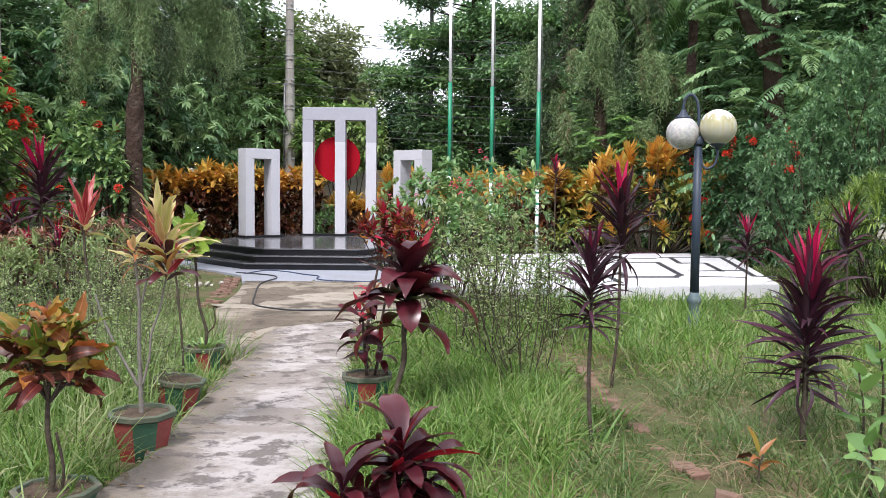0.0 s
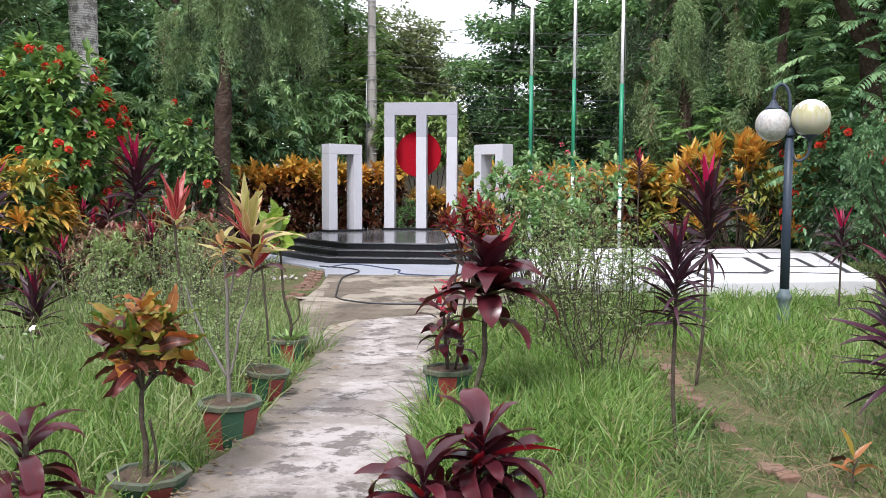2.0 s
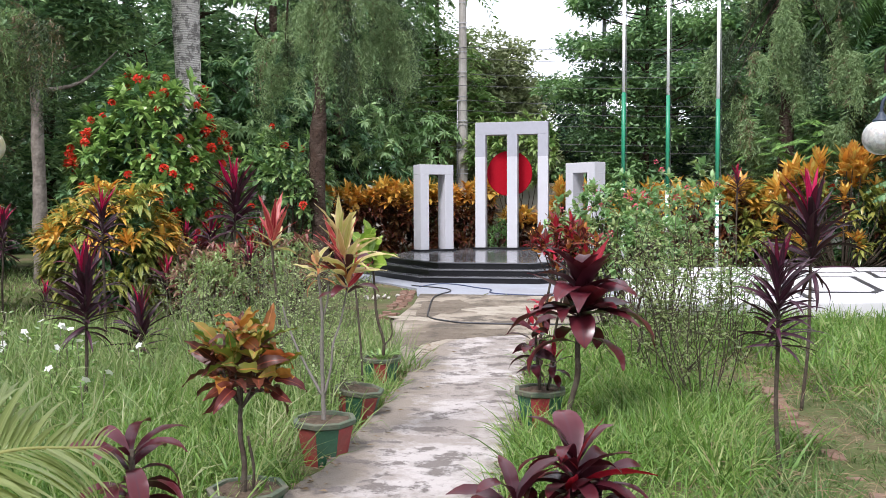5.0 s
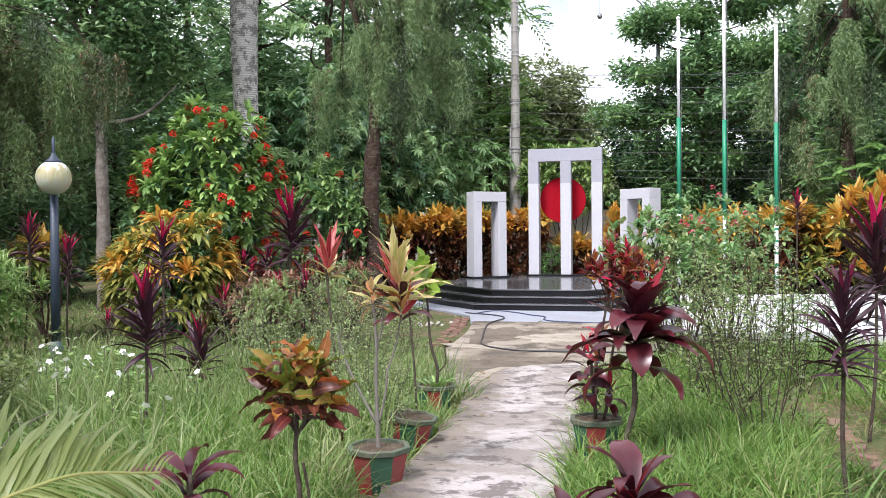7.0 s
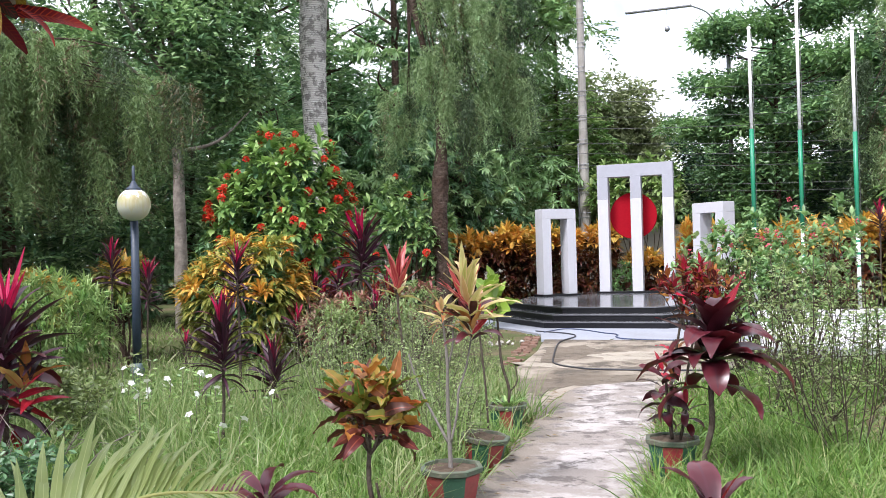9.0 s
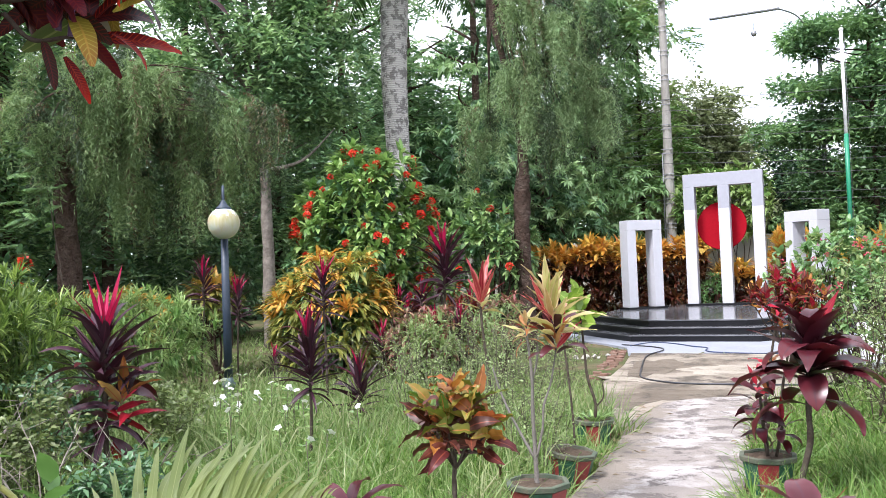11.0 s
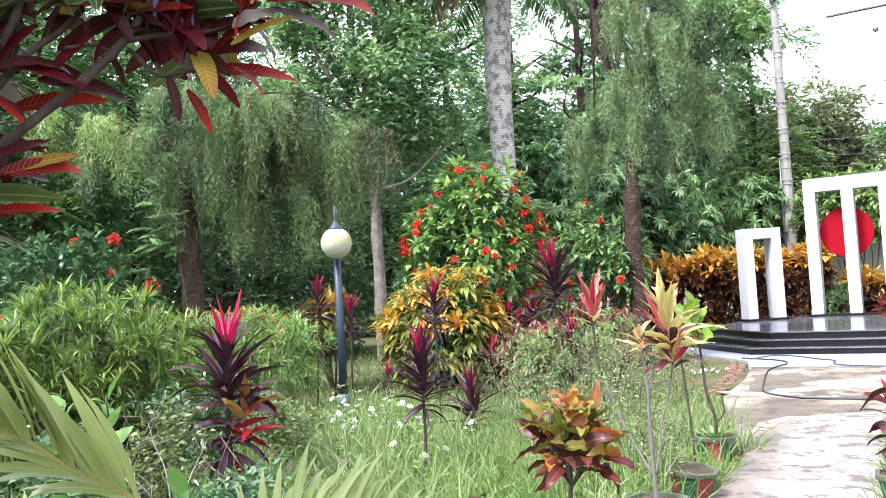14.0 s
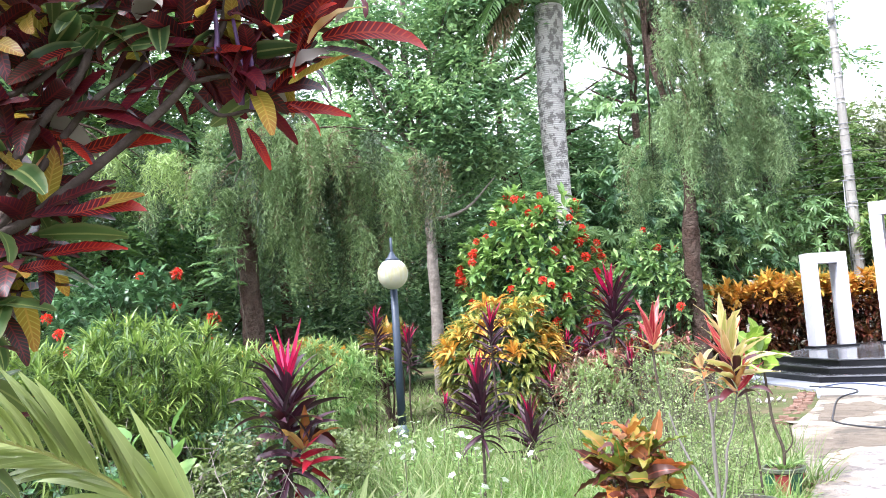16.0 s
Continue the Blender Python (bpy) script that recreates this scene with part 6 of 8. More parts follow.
for k, (az, d, h, w) in enumerate(((52.0, 6.2, 0.85, 0.5), (58.0, 6.0, 0.8, 0.5), (43.0, 7.6, 0.75, 0.5), (49.0, 7.8, 0.9, 0.45), (61.5, 5.0, 0.7, 0.45), (46.0, 5.2, 0.55, 0.35))):
    twiggy("weedy_shrub", "tangle of leafy weeds with thin pale stems", az, d, h, w, 14, 40, 130 + k, 0.055, "leaf_mid" if k % 2 else "leaf_olive", 0.0045)


def dead_twigs(az, d, height, seed):
    r = rng(seed)
    ob = thing("dead_shrub", "bare pale grey dead twigs leaning through the weeds", "shrub", (*polar(az, d)[:2], 0), 0, "dead shrubs")
    for k in range(7):
        a = r.uniform(0, 2 * np.pi)
        tip = np.array([math.cos(a), math.sin(a), 0]) * r.uniform(0.25, 0.6) + [0, 0, height * r.uniform(0.5, 1)]
        line = smooth_line([(0, 0, -0.05), tip * [0.5, 0.5, 0.6] + r.uniform(-0.05, 0.05, 3), tip], 6)
        own = [(line, [0.007, 0.003])]
        for j in range(4):
            s = line[r.randint(4, len(line) - 1)]
            own.append(([s, s + r.uniform(-0.18, 0.18, 3) + [0, 0, 0.08]], [0.003, 0.0015]))
        tubes("dead_twig", own, M["bark_pale"], ob, 5)


dead_twigs(50.5, 5.4, 0.7, 146)
dead_twigs(54.5, 6.4, 0.9, 147)
dead_twigs(44.5, 5.6, 0.6, 148)


def broad_weeds():
    r = rng(145)
    for az, d, h, n in ((-26.6, 4.9, 0.62, 9), (-27.6, 5.3, 0.75, 11), (-27.2, 4.5, 0.35, 8), (54.0, 4.3, 1.2, 16), (56.5, 4.9, 1.1, 14), (50.0, 3.7, 0.8, 12), (46.8, 3.3, 0.55, 9), (43.6, 3.6, 0.55, 9)):
        ob = thing("broadleaf_weed", "broad-leaved green weed standing in the grass", "weed", (*polar(az, d)[:2], 0), 0, "broad-leaved weeds")
        stems_to(ob, [([(0, 0, -0.05), (0.02, 0.01, h * 0.5), (-0.02, 0, h * 0.9)], [0.008, 0.005])], "stem_brown")
        whorl(ob, r, h * 0.3, h * 0.9, n, (0.15, 0.18, 0.15), (0, 20, 45, 65), (("weed", 1),), roll=35, sway=15)
    x, y, _ = polar(-20.9, 4.62)
    ob = thing("withered_shoot", "withered yellow-brown shoot lying in the grass", "plant", (x, y, 0))
    stems_to(ob, [([(0, 0, -0.05), (0.0, 0.0, 0.08), (0.02, 0, 0.14)], [0.006, 0.004])], "stem_brown")
    whorl(ob, r, 0.04, 0.16, 7, (0.14, 0.16, 0.13), (5, 30, 60), (("amber", 0.45), ("olive", 0.7), ("croton_dark", 1)), roll=40, mix=True, sway=20)


broad_weeds()

for k, (az, d, zc, radii, n) in enumerate(((0.7, 10.8, 1.34, (0.62, 0.45, 0.50), 8), (-3.3, 11.0, 1.42, (0.85, 0.5, 0.62), 9), (-0.8, 10.2, 1.05, (0.9, 0.5, 0.5), 4))):
    pink = bush("flowering_bush", "tall leafy bush with pink flower heads", "flowering bush", az, d, zc, radii,
                [("foliage", "leaf_bright", 105, 8, 0.12, 0.05, 0.6, 0.3, 1.3, lance), ("inner_foliage", "leaf_weed", 60, 9, 0.10, 0.045, 0.6, 0.3, 1.3, lance)], 150 + 5 * k, "pink-flowered bushes", 0.4, 16, 0.012)
    _r = rng(151 + 5 * k)
    _p, _o = ellipsoid(_r, 60, (0, 0, zc + 0.05), (radii[0], radii[1], radii[2] * 1.06), 0.95)
    bloom(pink, _r, _p[(_p[:, 2] > zc + 0.05) & (_p[:, 1] < 0.2)][:n], "pink_flower", 0.04, 26)
bush("feathery_shrub", "fine-leaved dull green shrub", "shrub", -22.8, 17.0, 1.75, (0.95, 0.85, 1.55),
     [("foliage", "leaf_sun", 760, 14, 0.12, 0.03, 0.6, 0.45, 1.4, lance)], 152, "", 0.3, 20, 0.02)
bush("feathery_shrub", "tall fine-leaved dull green shrub with thin shoots", "shrub", -26.0, 17.4, 2.6, (1.0, 0.9, 2.2),
     # darker inner green stands in for shade among the shoots
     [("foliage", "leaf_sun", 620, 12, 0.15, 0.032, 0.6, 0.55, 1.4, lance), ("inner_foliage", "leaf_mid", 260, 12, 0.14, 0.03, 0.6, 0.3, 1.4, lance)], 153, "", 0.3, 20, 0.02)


def periwinkles(label, places, seed):
    r = rng(seed)
    for az, d, h in places:
        x, y, _ = polar(az, d)
        ob = thing("periwinkle", label, "flower", (x, y, 0), r.uniform(0, 360), "white garden flowers")
        F = Foliage()
        a, z = r.uniform(0, 2 * np.pi, 26), r.uniform(0.1, 1, 26) * h
        F.flat(np.stack([0.02 * np.cos(a), 0.02 * np.sin(a), z], 1), np.stack([np.cos(a), np.sin(a), r.uniform(0.1, 0.7, 26)], 1), 0.065, 0.026, r)
        tubes("stalk", [([(0, 0, -0.05), (0.01, 0.01, h / 2), (0, 0, h)], [0.004])], M["twig"], ob, 5)
        F.make("foliage", M["ixora_leaf"], ob)
        key = "periwinkle"
        if key not in FLOWERS:
            G = Foliage()
            b = np.arange(5) * 2 * np.pi / 5
            G.flat(np.zeros((5, 3)), np.stack([np.cos(b), np.sin(b), np.full(5, 0.12)], 1), 0.036, 0.034, rng(1), 0.05, 0.1)
            FLOWERS[key] = mesh_from("flower", np.vstack(G.v), np.vstack(G.t), np.vstack(G.u), M["white_flower"])
        for k in range(r.randint(1, 3)):
            f = place_under(new("flower", FLOWERS[key]), ob)
            f.matrix_basis = pose(r.uniform(-0.05, 0.05), r.uniform(-0.05, 0.05), h + 0.01 - 0.05 * k, r.uniform(-50, 50), r.uniform(-50, 50), 0)


_r = rng(160)
periwinkles("white five-petalled periwinkle in the grass", [(_r.uniform(33.5, 40.5), _r.uniform(6.6, 9.3), _r.uniform(0.3, 0.52)) for _ in range(20)] + [(31.2, 7.3, 0.35), (33.2, 6.0, 0.38), (34.6, 5.9, 0.36)], 161)


# ------------------------------------------------------------ trees
def spray(F, p, out, r, kind, L, W, n):
    """Leaves round each twig end: palmate fans, feathered sprays or loose tufts."""
    m = len(p)
    if kind == "palmate":
        a = (np.arange(n)[None] / n + r.rand(m, 1)) * 2 * np.pi
        axis = unit(out + np.array([0, 0, 0.35]) + 0.4 * r.randn(m, 3))
        side = unit(np.cross(axis, [0.2, 0.9, 0.1]))
        other = np.cross(axis, side)
        d = side[:, None] * np.cos(a)[..., None] + other[:, None] * np.sin(a)[..., None] + axis[:, None] * 0.2 - np.array([0, 0, 0.5])
        pp = np.repeat(p[:, None], n, 1)
    elif kind == "feather":
        d0 = unit(out + 0.5 * r.randn(m, 3) - np.array([0, 0, 0.1]))
        side = unit(np.cross(d0, [0, 0, 1.0]) + 1e-6)
        s = np.linspace(0, 1, n)
        pp = p[:, None] + d0[:, None] * (s * L * 3.2)[None, :, None] - np.array([0, 0, 1.0]) * (s ** 2 * L * 0.9)[None, :, None]
        sign = np.where(np.arange(n) % 2 == 0, 1.0, -1.0)
        d = side[:, None] * sign[None, :, None] + d0[:, None] * 0.7 - np.array([0, 0, 0.12])
    else:
        d = out[:, None] * 0.5 + r.randn(m, n, 3) * [0.8, 0.8, 0.4] - np.array([0, 0, 0.1])
        pp = p[:, None] + r.randn(m, n, 3) * L * 0.6
    k = m * n
    F.flat(pp.reshape(-1, 3), d.reshape(-1, 3), L * r.uniform(0.7, 1.2, k), W * r.uniform(0.8, 1.2, k), r, 0.2)


def clumps(r, n, centre, radii, each=16):
    """Twig ends gathered on the upper, outer sides of many small clumps, so that a crown has lit mounds and dark gaps."""
    m = max(4, n // each)
    c, _ = ellipsoid(r, m, centre, radii, 0.35)
    size = 0.30 * min(radii) * r.uniform(0.7, 1.3, m) + 0.16
    k = r.randint(0, m, n)
    d = unit(r.randn(n, 3) * [1, 1, 0.6] + [0, 0, 0.55])
    p = c[k] + d * (size[k] * r.uniform(0.7, 1.1, n))[:, None] * [1.35, 1.35, 0.75]
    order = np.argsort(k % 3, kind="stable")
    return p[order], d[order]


def tree(label, az, d, trunk, blobs, mat, kind, L, W, n_leaf, seed, bark="bark", trunk_r=0.2, limb=14, name="tree", lean=(0, 0), mat2=None):
    """trunk: its height. blobs: (right, back, z, rx, ry, rz, twig ends)."""
    r = rng(seed)
    x, y, _ = polar(az, d)
    ob = thing(name, label, "tree", (x, y, 0), az, "garden trees")
    top = np.array([lean[0], lean[1], trunk])
    lines = [(smooth_line([(0, 0, -0.05), (lean[0] * 0.3, lean[1] * 0.3, trunk * 0.35), top * [0.7, 0.7, 0.7], top], 6), [trunk_r, trunk_r * 0.75, trunk_r * 0.5])]
    tubes("trunk", lines, M[bark], ob, 12, rough=0.05, seed=seed)
    for bx, by, bz, rx, ry, rz, n in blobs:
        for k in range(max(2, limb // len(blobs))):
            e = np.array([bx, by, bz]) + r.uniform(-0.75, 0.75, 3) * [rx, ry, rz]
            s = np.array([lean[0], lean[1], trunk]) * min(0.98, max(0.35, (e[2] - 0.8) / trunk))
            mid = (s + e) / 2 + r.uniform(-0.3, 0.3, 3)
            tubes("limb", [(smooth_line([s, mid, e], 4), [trunk_r * 0.32, trunk_r * 0.08])], M[bark], ob, 6, rough=0.05, seed=seed)
    F, G = Foliage(), Foliage()
    for k, (bx, by, bz, rx, ry, rz, n) in enumerate(blobs):
        p, out = clumps(r, n, (bx, by, bz), (rx, ry, rz))
        # remaining clumps take mat2, a lighter green that imitates sunlit highlights
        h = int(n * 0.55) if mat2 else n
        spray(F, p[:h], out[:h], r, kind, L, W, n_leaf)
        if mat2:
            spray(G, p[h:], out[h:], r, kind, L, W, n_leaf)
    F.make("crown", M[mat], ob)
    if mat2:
        G.make("crown_highlights", M[mat2], ob, "lighter leaf clumps, sunlit highlights put into the colour")
    return ob


DK = "tall dark green leafy tree closing the garden"
# left side, far row: dense crowns down to the ground
for k, (az, d, h, kind, L, W, n) in enumerate((
        (14.8, 29.0, 12.0, "palmate", 0.28, 0.085, 9), (18.5, 26.5, 12.5, "palmate", 0.28, 0.085, 9), (22.5, 25.0, 12.5, "palmate", 0.28, 0.085, 9),
        (27.0, 27.0, 12.0, "feather", 0.20, 0.085, 14), (31.5, 25.5, 12.0, "feather", 0.20, 0.085, 14), (36.0, 25.0, 12.5, "tuft", 0.20, 0.08, 10),
        (41.5, 23.5, 12.0, "tuft", 0.18, 0.075, 11), (46.5, 22.0, 11.5, "feather", 0.18, 0.075, 14), (52.0, 21.5, 11.0, "tuft", 0.18, 0.07, 11),
        (57.5, 20.5, 11.0, "feather", 0.18, 0.07, 14), (63.5, 19.0, 10.5, "tuft", 0.17, 0.065, 11), (69.0, 18.0, 10.0, "tuft", 0.17, 0.065, 11))):
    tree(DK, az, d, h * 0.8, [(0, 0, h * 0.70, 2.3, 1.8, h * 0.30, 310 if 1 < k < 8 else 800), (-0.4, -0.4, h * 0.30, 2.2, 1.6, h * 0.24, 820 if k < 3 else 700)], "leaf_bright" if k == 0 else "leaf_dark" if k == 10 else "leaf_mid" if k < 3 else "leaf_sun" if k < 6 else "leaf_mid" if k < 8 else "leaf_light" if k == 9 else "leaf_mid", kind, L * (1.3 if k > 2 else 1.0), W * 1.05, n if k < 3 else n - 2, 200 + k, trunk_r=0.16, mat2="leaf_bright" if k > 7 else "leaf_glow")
# right side
for k, (az, d, h, kind, L, W, n) in enumerate((
        (-3.2, 36.0, 9.2, "feather", 0.24, 0.10, 14), (-9.0, 33.0, 13.0, "tuft", 0.22, 0.09, 11), (-12.5, 30.0, 14.0, "feather", 0.22, 0.09, 14),
        (-17.0, 27.5, 14.0, "feather", 0.21, 0.085, 14), (-21.5, 25.5, 13.5, "feather", 0.21, 0.085, 14), (-26.0, 24.5, 13.0, "tuft", 0.19, 0.08, 11), (-31.0, 23.5, 12.5, "feather", 0.19, 0.08, 14))):
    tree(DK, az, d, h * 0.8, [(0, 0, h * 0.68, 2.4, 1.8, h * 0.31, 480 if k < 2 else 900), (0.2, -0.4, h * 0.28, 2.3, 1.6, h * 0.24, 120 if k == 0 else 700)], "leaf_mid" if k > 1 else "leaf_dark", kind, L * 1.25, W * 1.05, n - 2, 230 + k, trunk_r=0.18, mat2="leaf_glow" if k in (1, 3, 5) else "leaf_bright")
# behind the memorial: lower trees under open sky
tree("dull green tree with a rounded open crown", 8.6, 33.5, 5.5, [(0, 0, 6.1, 2.0, 1.6, 1.8, 1000), (0.3, 0, 3.4, 2.6, 1.6, 1.9, 850)], "leaf_grey", "tuft", 0.26, 0.11, 11, 250, trunk_r=0.15)
tree("dull green tree with an open crown", 4.7, 36.0, 4.4, [(0, 0, 4.6, 2.2, 1.6, 1.5, 700), (-1.0, 0, 2.8, 1.6, 1.5, 1.0, 220)], "leaf_dark", "tuft", 0.22, 0.10, 11, 251, trunk_r=0.15, mat2="leaf_bright")
TIERS = [(-1.2, 0, 8.6, 1.5, 1.2, 0.5, 330), (1.6, 0, 9.3, 2.0, 1.2, 0.55, 380), (-1.2, 0, 7.0, 1.7, 1.3, 0.5, 380), (1.8, 0, 7.5, 1.9, 1.2, 0.5, 400), (-1.5, 0, 5.6, 1.9, 1.3, 0.5, 420), (1.6, 0, 5.8, 2.0, 1.2, 0.55, 420), (-0.9, 0.3, 3.9, 1.7, 1.3, 0.9, 460), (-0.9, 0.4, 2.2, 1.6, 1.2, 1.2, 360), (0.2, 0, 10.6, 1.7, 1.0, 0.6, 280)]
tree("tree with wide flat tiers of dark leaves", -1.9, 30.5, 9.6, TIERS, "leaf_sun", "tuft", 0.24, 0.095, 10, 252, trunk_r=0.10, limb=36, mat2="leaf_bright")
tree("young tree with light green feathery leaves", 11.8, 30.0, 8.8, [(-0.7, 0, 9.3, 1.5, 1.4, 2.4, 420), (0.0, 0, 5.0, 1.5, 1.3, 2.4, 480)], "leaf_light", "feather", 0.24, 0.09, 12, 253, trunk_r=0.13, mat2="needle_light")


def far_woods():
    """The wood line beyond, one mass of leaves."""
    r = rng(260)
    F = Foliage()
    n = 19000
    az = r.uniform(-40, 78, n)
    d = r.uniform(38, 46, n) - np.clip(az - 14, 0, 60) * 0.22
    low = np.where((az > -1) & (az < 12.5), 5.2, np.where(az > 12, np.where((az > 15) & (az < 44), 9.4, 9.8), 10.5))
    z = r.rand(n) ** 0.9 * low * (1 + 0.25 * np.array([noise.noise((a * 0.3, 1, 0)) for a in az]))
    gap = (az > -5.0) & (az < -3.1) & (z > 2.2) & (z < 7.2)
    a = np.radians(az)
    p = np.stack([-np.sin(a) * d, np.cos(a) * d, z], 1)[~gap]
    out = unit(np.stack([np.sin(a), -np.cos(a), np.full(n, 0.5)], 1)[~gap] + 0.4 * r.randn(len(p), 3))
    spray(F, p, out, r, "tuft", 0.45, 0.22, 9)
    ob = F.make("far_woods", M["leaf_sun"])
    tagged(ob, "distant dark green wood closing the view", "woods", kind="stuff")


far_woods()


# ---- weeping trees
def weeping(label, az, d, trunk_pts, trunk_radii, canopy, seed, strand=1.5, needle=0.105, dry=0.06, bark="bark", width=0.0125, forks=(), mat="needle"):
    """canopy: (right, back, z, rx, ry, rz, strands). Thin hanging shoots set with needles."""
    r = rng(seed)
    x, y, _ = polar(az, d)
    ob = thing("weeping_tree", label, "tree", (x, y, 0), az, "weeping trees")
    tubes("trunk", [(smooth_line(trunk_pts, 8), trunk_radii)], M[bark], ob, 16, rough=0.09, seed=seed)
    for pts, rad in forks:
        tubes("limb", [(smooth_line(pts, 6), rad)], M[bark], ob, 10, rough=0.06, seed=seed)
    top = np.asarray(trunk_pts[-1], float)
    F, G, S = Foliage(), Foliage(), Foliage()
    for bx, by, bz, rx, ry, rz, n in canopy:
        c = np.array([bx, by, bz])
        for k in range(max(2, n // 34)):
            e = c + r.uniform(-0.8, 0.8, 3) * [rx, ry, rz]
            s = np.array(trunk_pts[-2], float) + (top - trunk_pts[-2]) * r.rand()
            tubes("bough", [(smooth_line([s, (s + e) / 2 + [0, 0, 0.25], e], 4), [0.024, 0.006])], M[bark], ob, 6, rough=0.05, seed=seed)
        n = int(n * 1.7)
        p, out = ellipsoid(r, max(4, n // 26), c, (rx, ry, rz), 0.35)
        pick = r.randint(0, len(p), n)
        # shoots at the back and a random few get shade put into their colour
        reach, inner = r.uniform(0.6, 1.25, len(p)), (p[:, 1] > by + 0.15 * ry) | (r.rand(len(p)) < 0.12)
        p, out = p[pick] + r.randn(n, 3) * 0.09, unit(out[pick] + 0.22 * r.randn(n, 3))
        for j in range(n):
            Ls = strand * r.uniform(0.5, 1.05) * reach[pick[j]]
            m = int(Ls * 42)
            s = np.linspace(0, 1, m)
            sway = np.array([out[j, 0], out[j, 1], 0]) * r.uniform(0.15, 0.5)
            pts = p[j] + sway * (1 - (1 - s[:, None]) ** 2) * Ls * 0.8 + np.stack([0.03 * np.sin(s * 7 + j), 0.03 * np.cos(s * 6 + j), 0.22 * Ls * s - 1.1 * Ls * s ** 1.7], 1)
            dd = r.randn(m, 3) * [0.9, 0.9, 0.4] - [0, 0, 0.65]
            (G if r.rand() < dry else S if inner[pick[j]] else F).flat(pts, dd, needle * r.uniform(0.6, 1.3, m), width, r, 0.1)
    F.make("hanging_foliage", M[mat], ob)
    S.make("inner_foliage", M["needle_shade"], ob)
    if G.n:
        G.make("dry_foliage", M["needle_dry"], ob, "brown dried shoots")
    return ob


weeping("weeping bottlebrush with a dark twisted trunk and hanging shoots", 19.55, 16.0,
        [(-0.02, 0, -0.05), (-0.03, 0, 1.0), (-0.07, 0, 2.0), (-0.03, 0, 3.0), (0.0, 0, 3.5), (-0.10, 0, 4.6), (-0.45, 0, 6.2), (-0.55, 0, 7.6)], [0.17, 0.14, 0.155, 0.085, 0.06, 0.04],
        [(0.15, -0.3, 7.9, 1.0, 0.8, 1.2, 210), (0.5, -0.3, 6.3, 1.0, 0.8, 1.2, 230), (0.6, -0.3, 4.9, 0.95, 0.7, 0.8, 190), (1.25, 0.0, 4.3, 0.45, 0.45, 0.6, 90), (-0.55, 0.1, 4.7, 0.4, 0.4, 0.6, 60), (-0.45, 0.1, 3.9, 0.35, 0.3, 0.3, 40), (0.3, -0.55, 4.2, 0.45, 0.3, 0.4, 70), (0.0, -0.5, 5.0, 0.4, 0.3, 0.5, 90), (0.05, -0.5, 6.2, 0.5, 0.3, 0.6, 90), (0.35, -0.5, 7.2, 0.5, 0.3, 0.6, 80)], 301, 1.15,
        forks=(([(-0.08, 0, 3.2), (0.15, 0, 4.2), (0.3, 0.1, 5.6), (0.35, 0.1, 7.0)], [0.06, 0.025]),))
BROAD_WEEPER = weeping("broad weeping bottlebrush, thick dark trunk and drooping curtains", 48.6, 13.8,
        [(0.04, 0, -0.05), (0.0, 0, 0.8), (-0.03, 0, 1.8), (-0.07, 0, 2.8), (0.0, 0, 3.6), (0.15, 0, 4.5)], [0.22, 0.175, 0.16, 0.13, 0.08],
        [(1.5, 0, 4.1, 1.3, 1.0, 0.7, 200), (0.2, -0.4, 4.4, 1.1, 1.0, 0.8, 160), (2.3, 0.1, 3.7, 0.7, 0.7, 0.6, 100), (-0.8, 0, 3.9, 0.9, 0.8, 0.8, 100), (1.2, 0.2, 3.4, 1.2, 0.7, 0.4, 60), (0.0, -0.6, 3.8, 0.55, 0.35, 0.6, 90), (1.1, -0.35, 4.7, 0.9, 0.5, 0.35, 110), (1.6, -0.3, 4.35, 0.9, 0.5, 0.45, 170), (2.3, -0.1, 4.2, 0.7, 0.5, 0.4, 120), (0.7, -0.3, 4.2, 0.6, 0.5, 0.5, 90), (0.9, -0.2, 3.2, 0.7, 0.5, 0.4, 80), (2.0, -0.1, 3.1, 0.6, 0.5, 0.4, 60)], 302, 1.15, dry=0.1, mat="needle_dull",
        forks=(([(-0.03, 0, 3.3), (0.5, 0, 4.0), (1.6, 0, 4.35), (2.3, 0.1, 4.0)], [0.09, 0.03]),))
_r, _F, _s = rng(306), Foliage(), np.linspace(0, 1, 60)
_line = np.stack([0.11 + 0.02 * np.sin(_s * 6), np.full(60, -0.45), 4.95 - 1.75 * _s], 1)
tubes("hanging_shoot", [(_line, [0.010, 0.006])], M["croton_lime"], BROAD_WEEPER, 6, "long pale green hanging shoot")
_F.flat(np.repeat(_line, 2, 0), _r.randn(120, 3) * [0.6, 0.6, 0.2] - [0, 0, 1.0], 0.07, 0.012, _r)
_F.make("shoot_leaves", M["needle_light"], BROAD_WEEPER)
weeping("weeping tree with a dark trunk beyond the slab", -10.3, 22.6,
        [(0.1, 0, -0.05), (0.05, 0, 1.6), (0.0, 0, 3.0), (0.05, 0, 4.6), (0.0, 0, 6.6), (0.1, 0, 8.2)], [0.24, 0.20, 0.17, 0.12, 0.06],
        [(0.1, -0.1, 7.4, 1.5, 1.0, 1.5, 230), (-0.6, -0.1, 5.4, 1.3, 0.9, 1.2, 180), (0.9, -0.1, 5.0, 1.3, 0.9, 1.2, 160), (-0.9, -0.1, 3.7, 0.7, 0.7, 0.7, 90), (1.3, -0.1, 3.4, 0.7, 0.6, 0.7, 80)], 303, 1.5, 0.14, width=0.021)
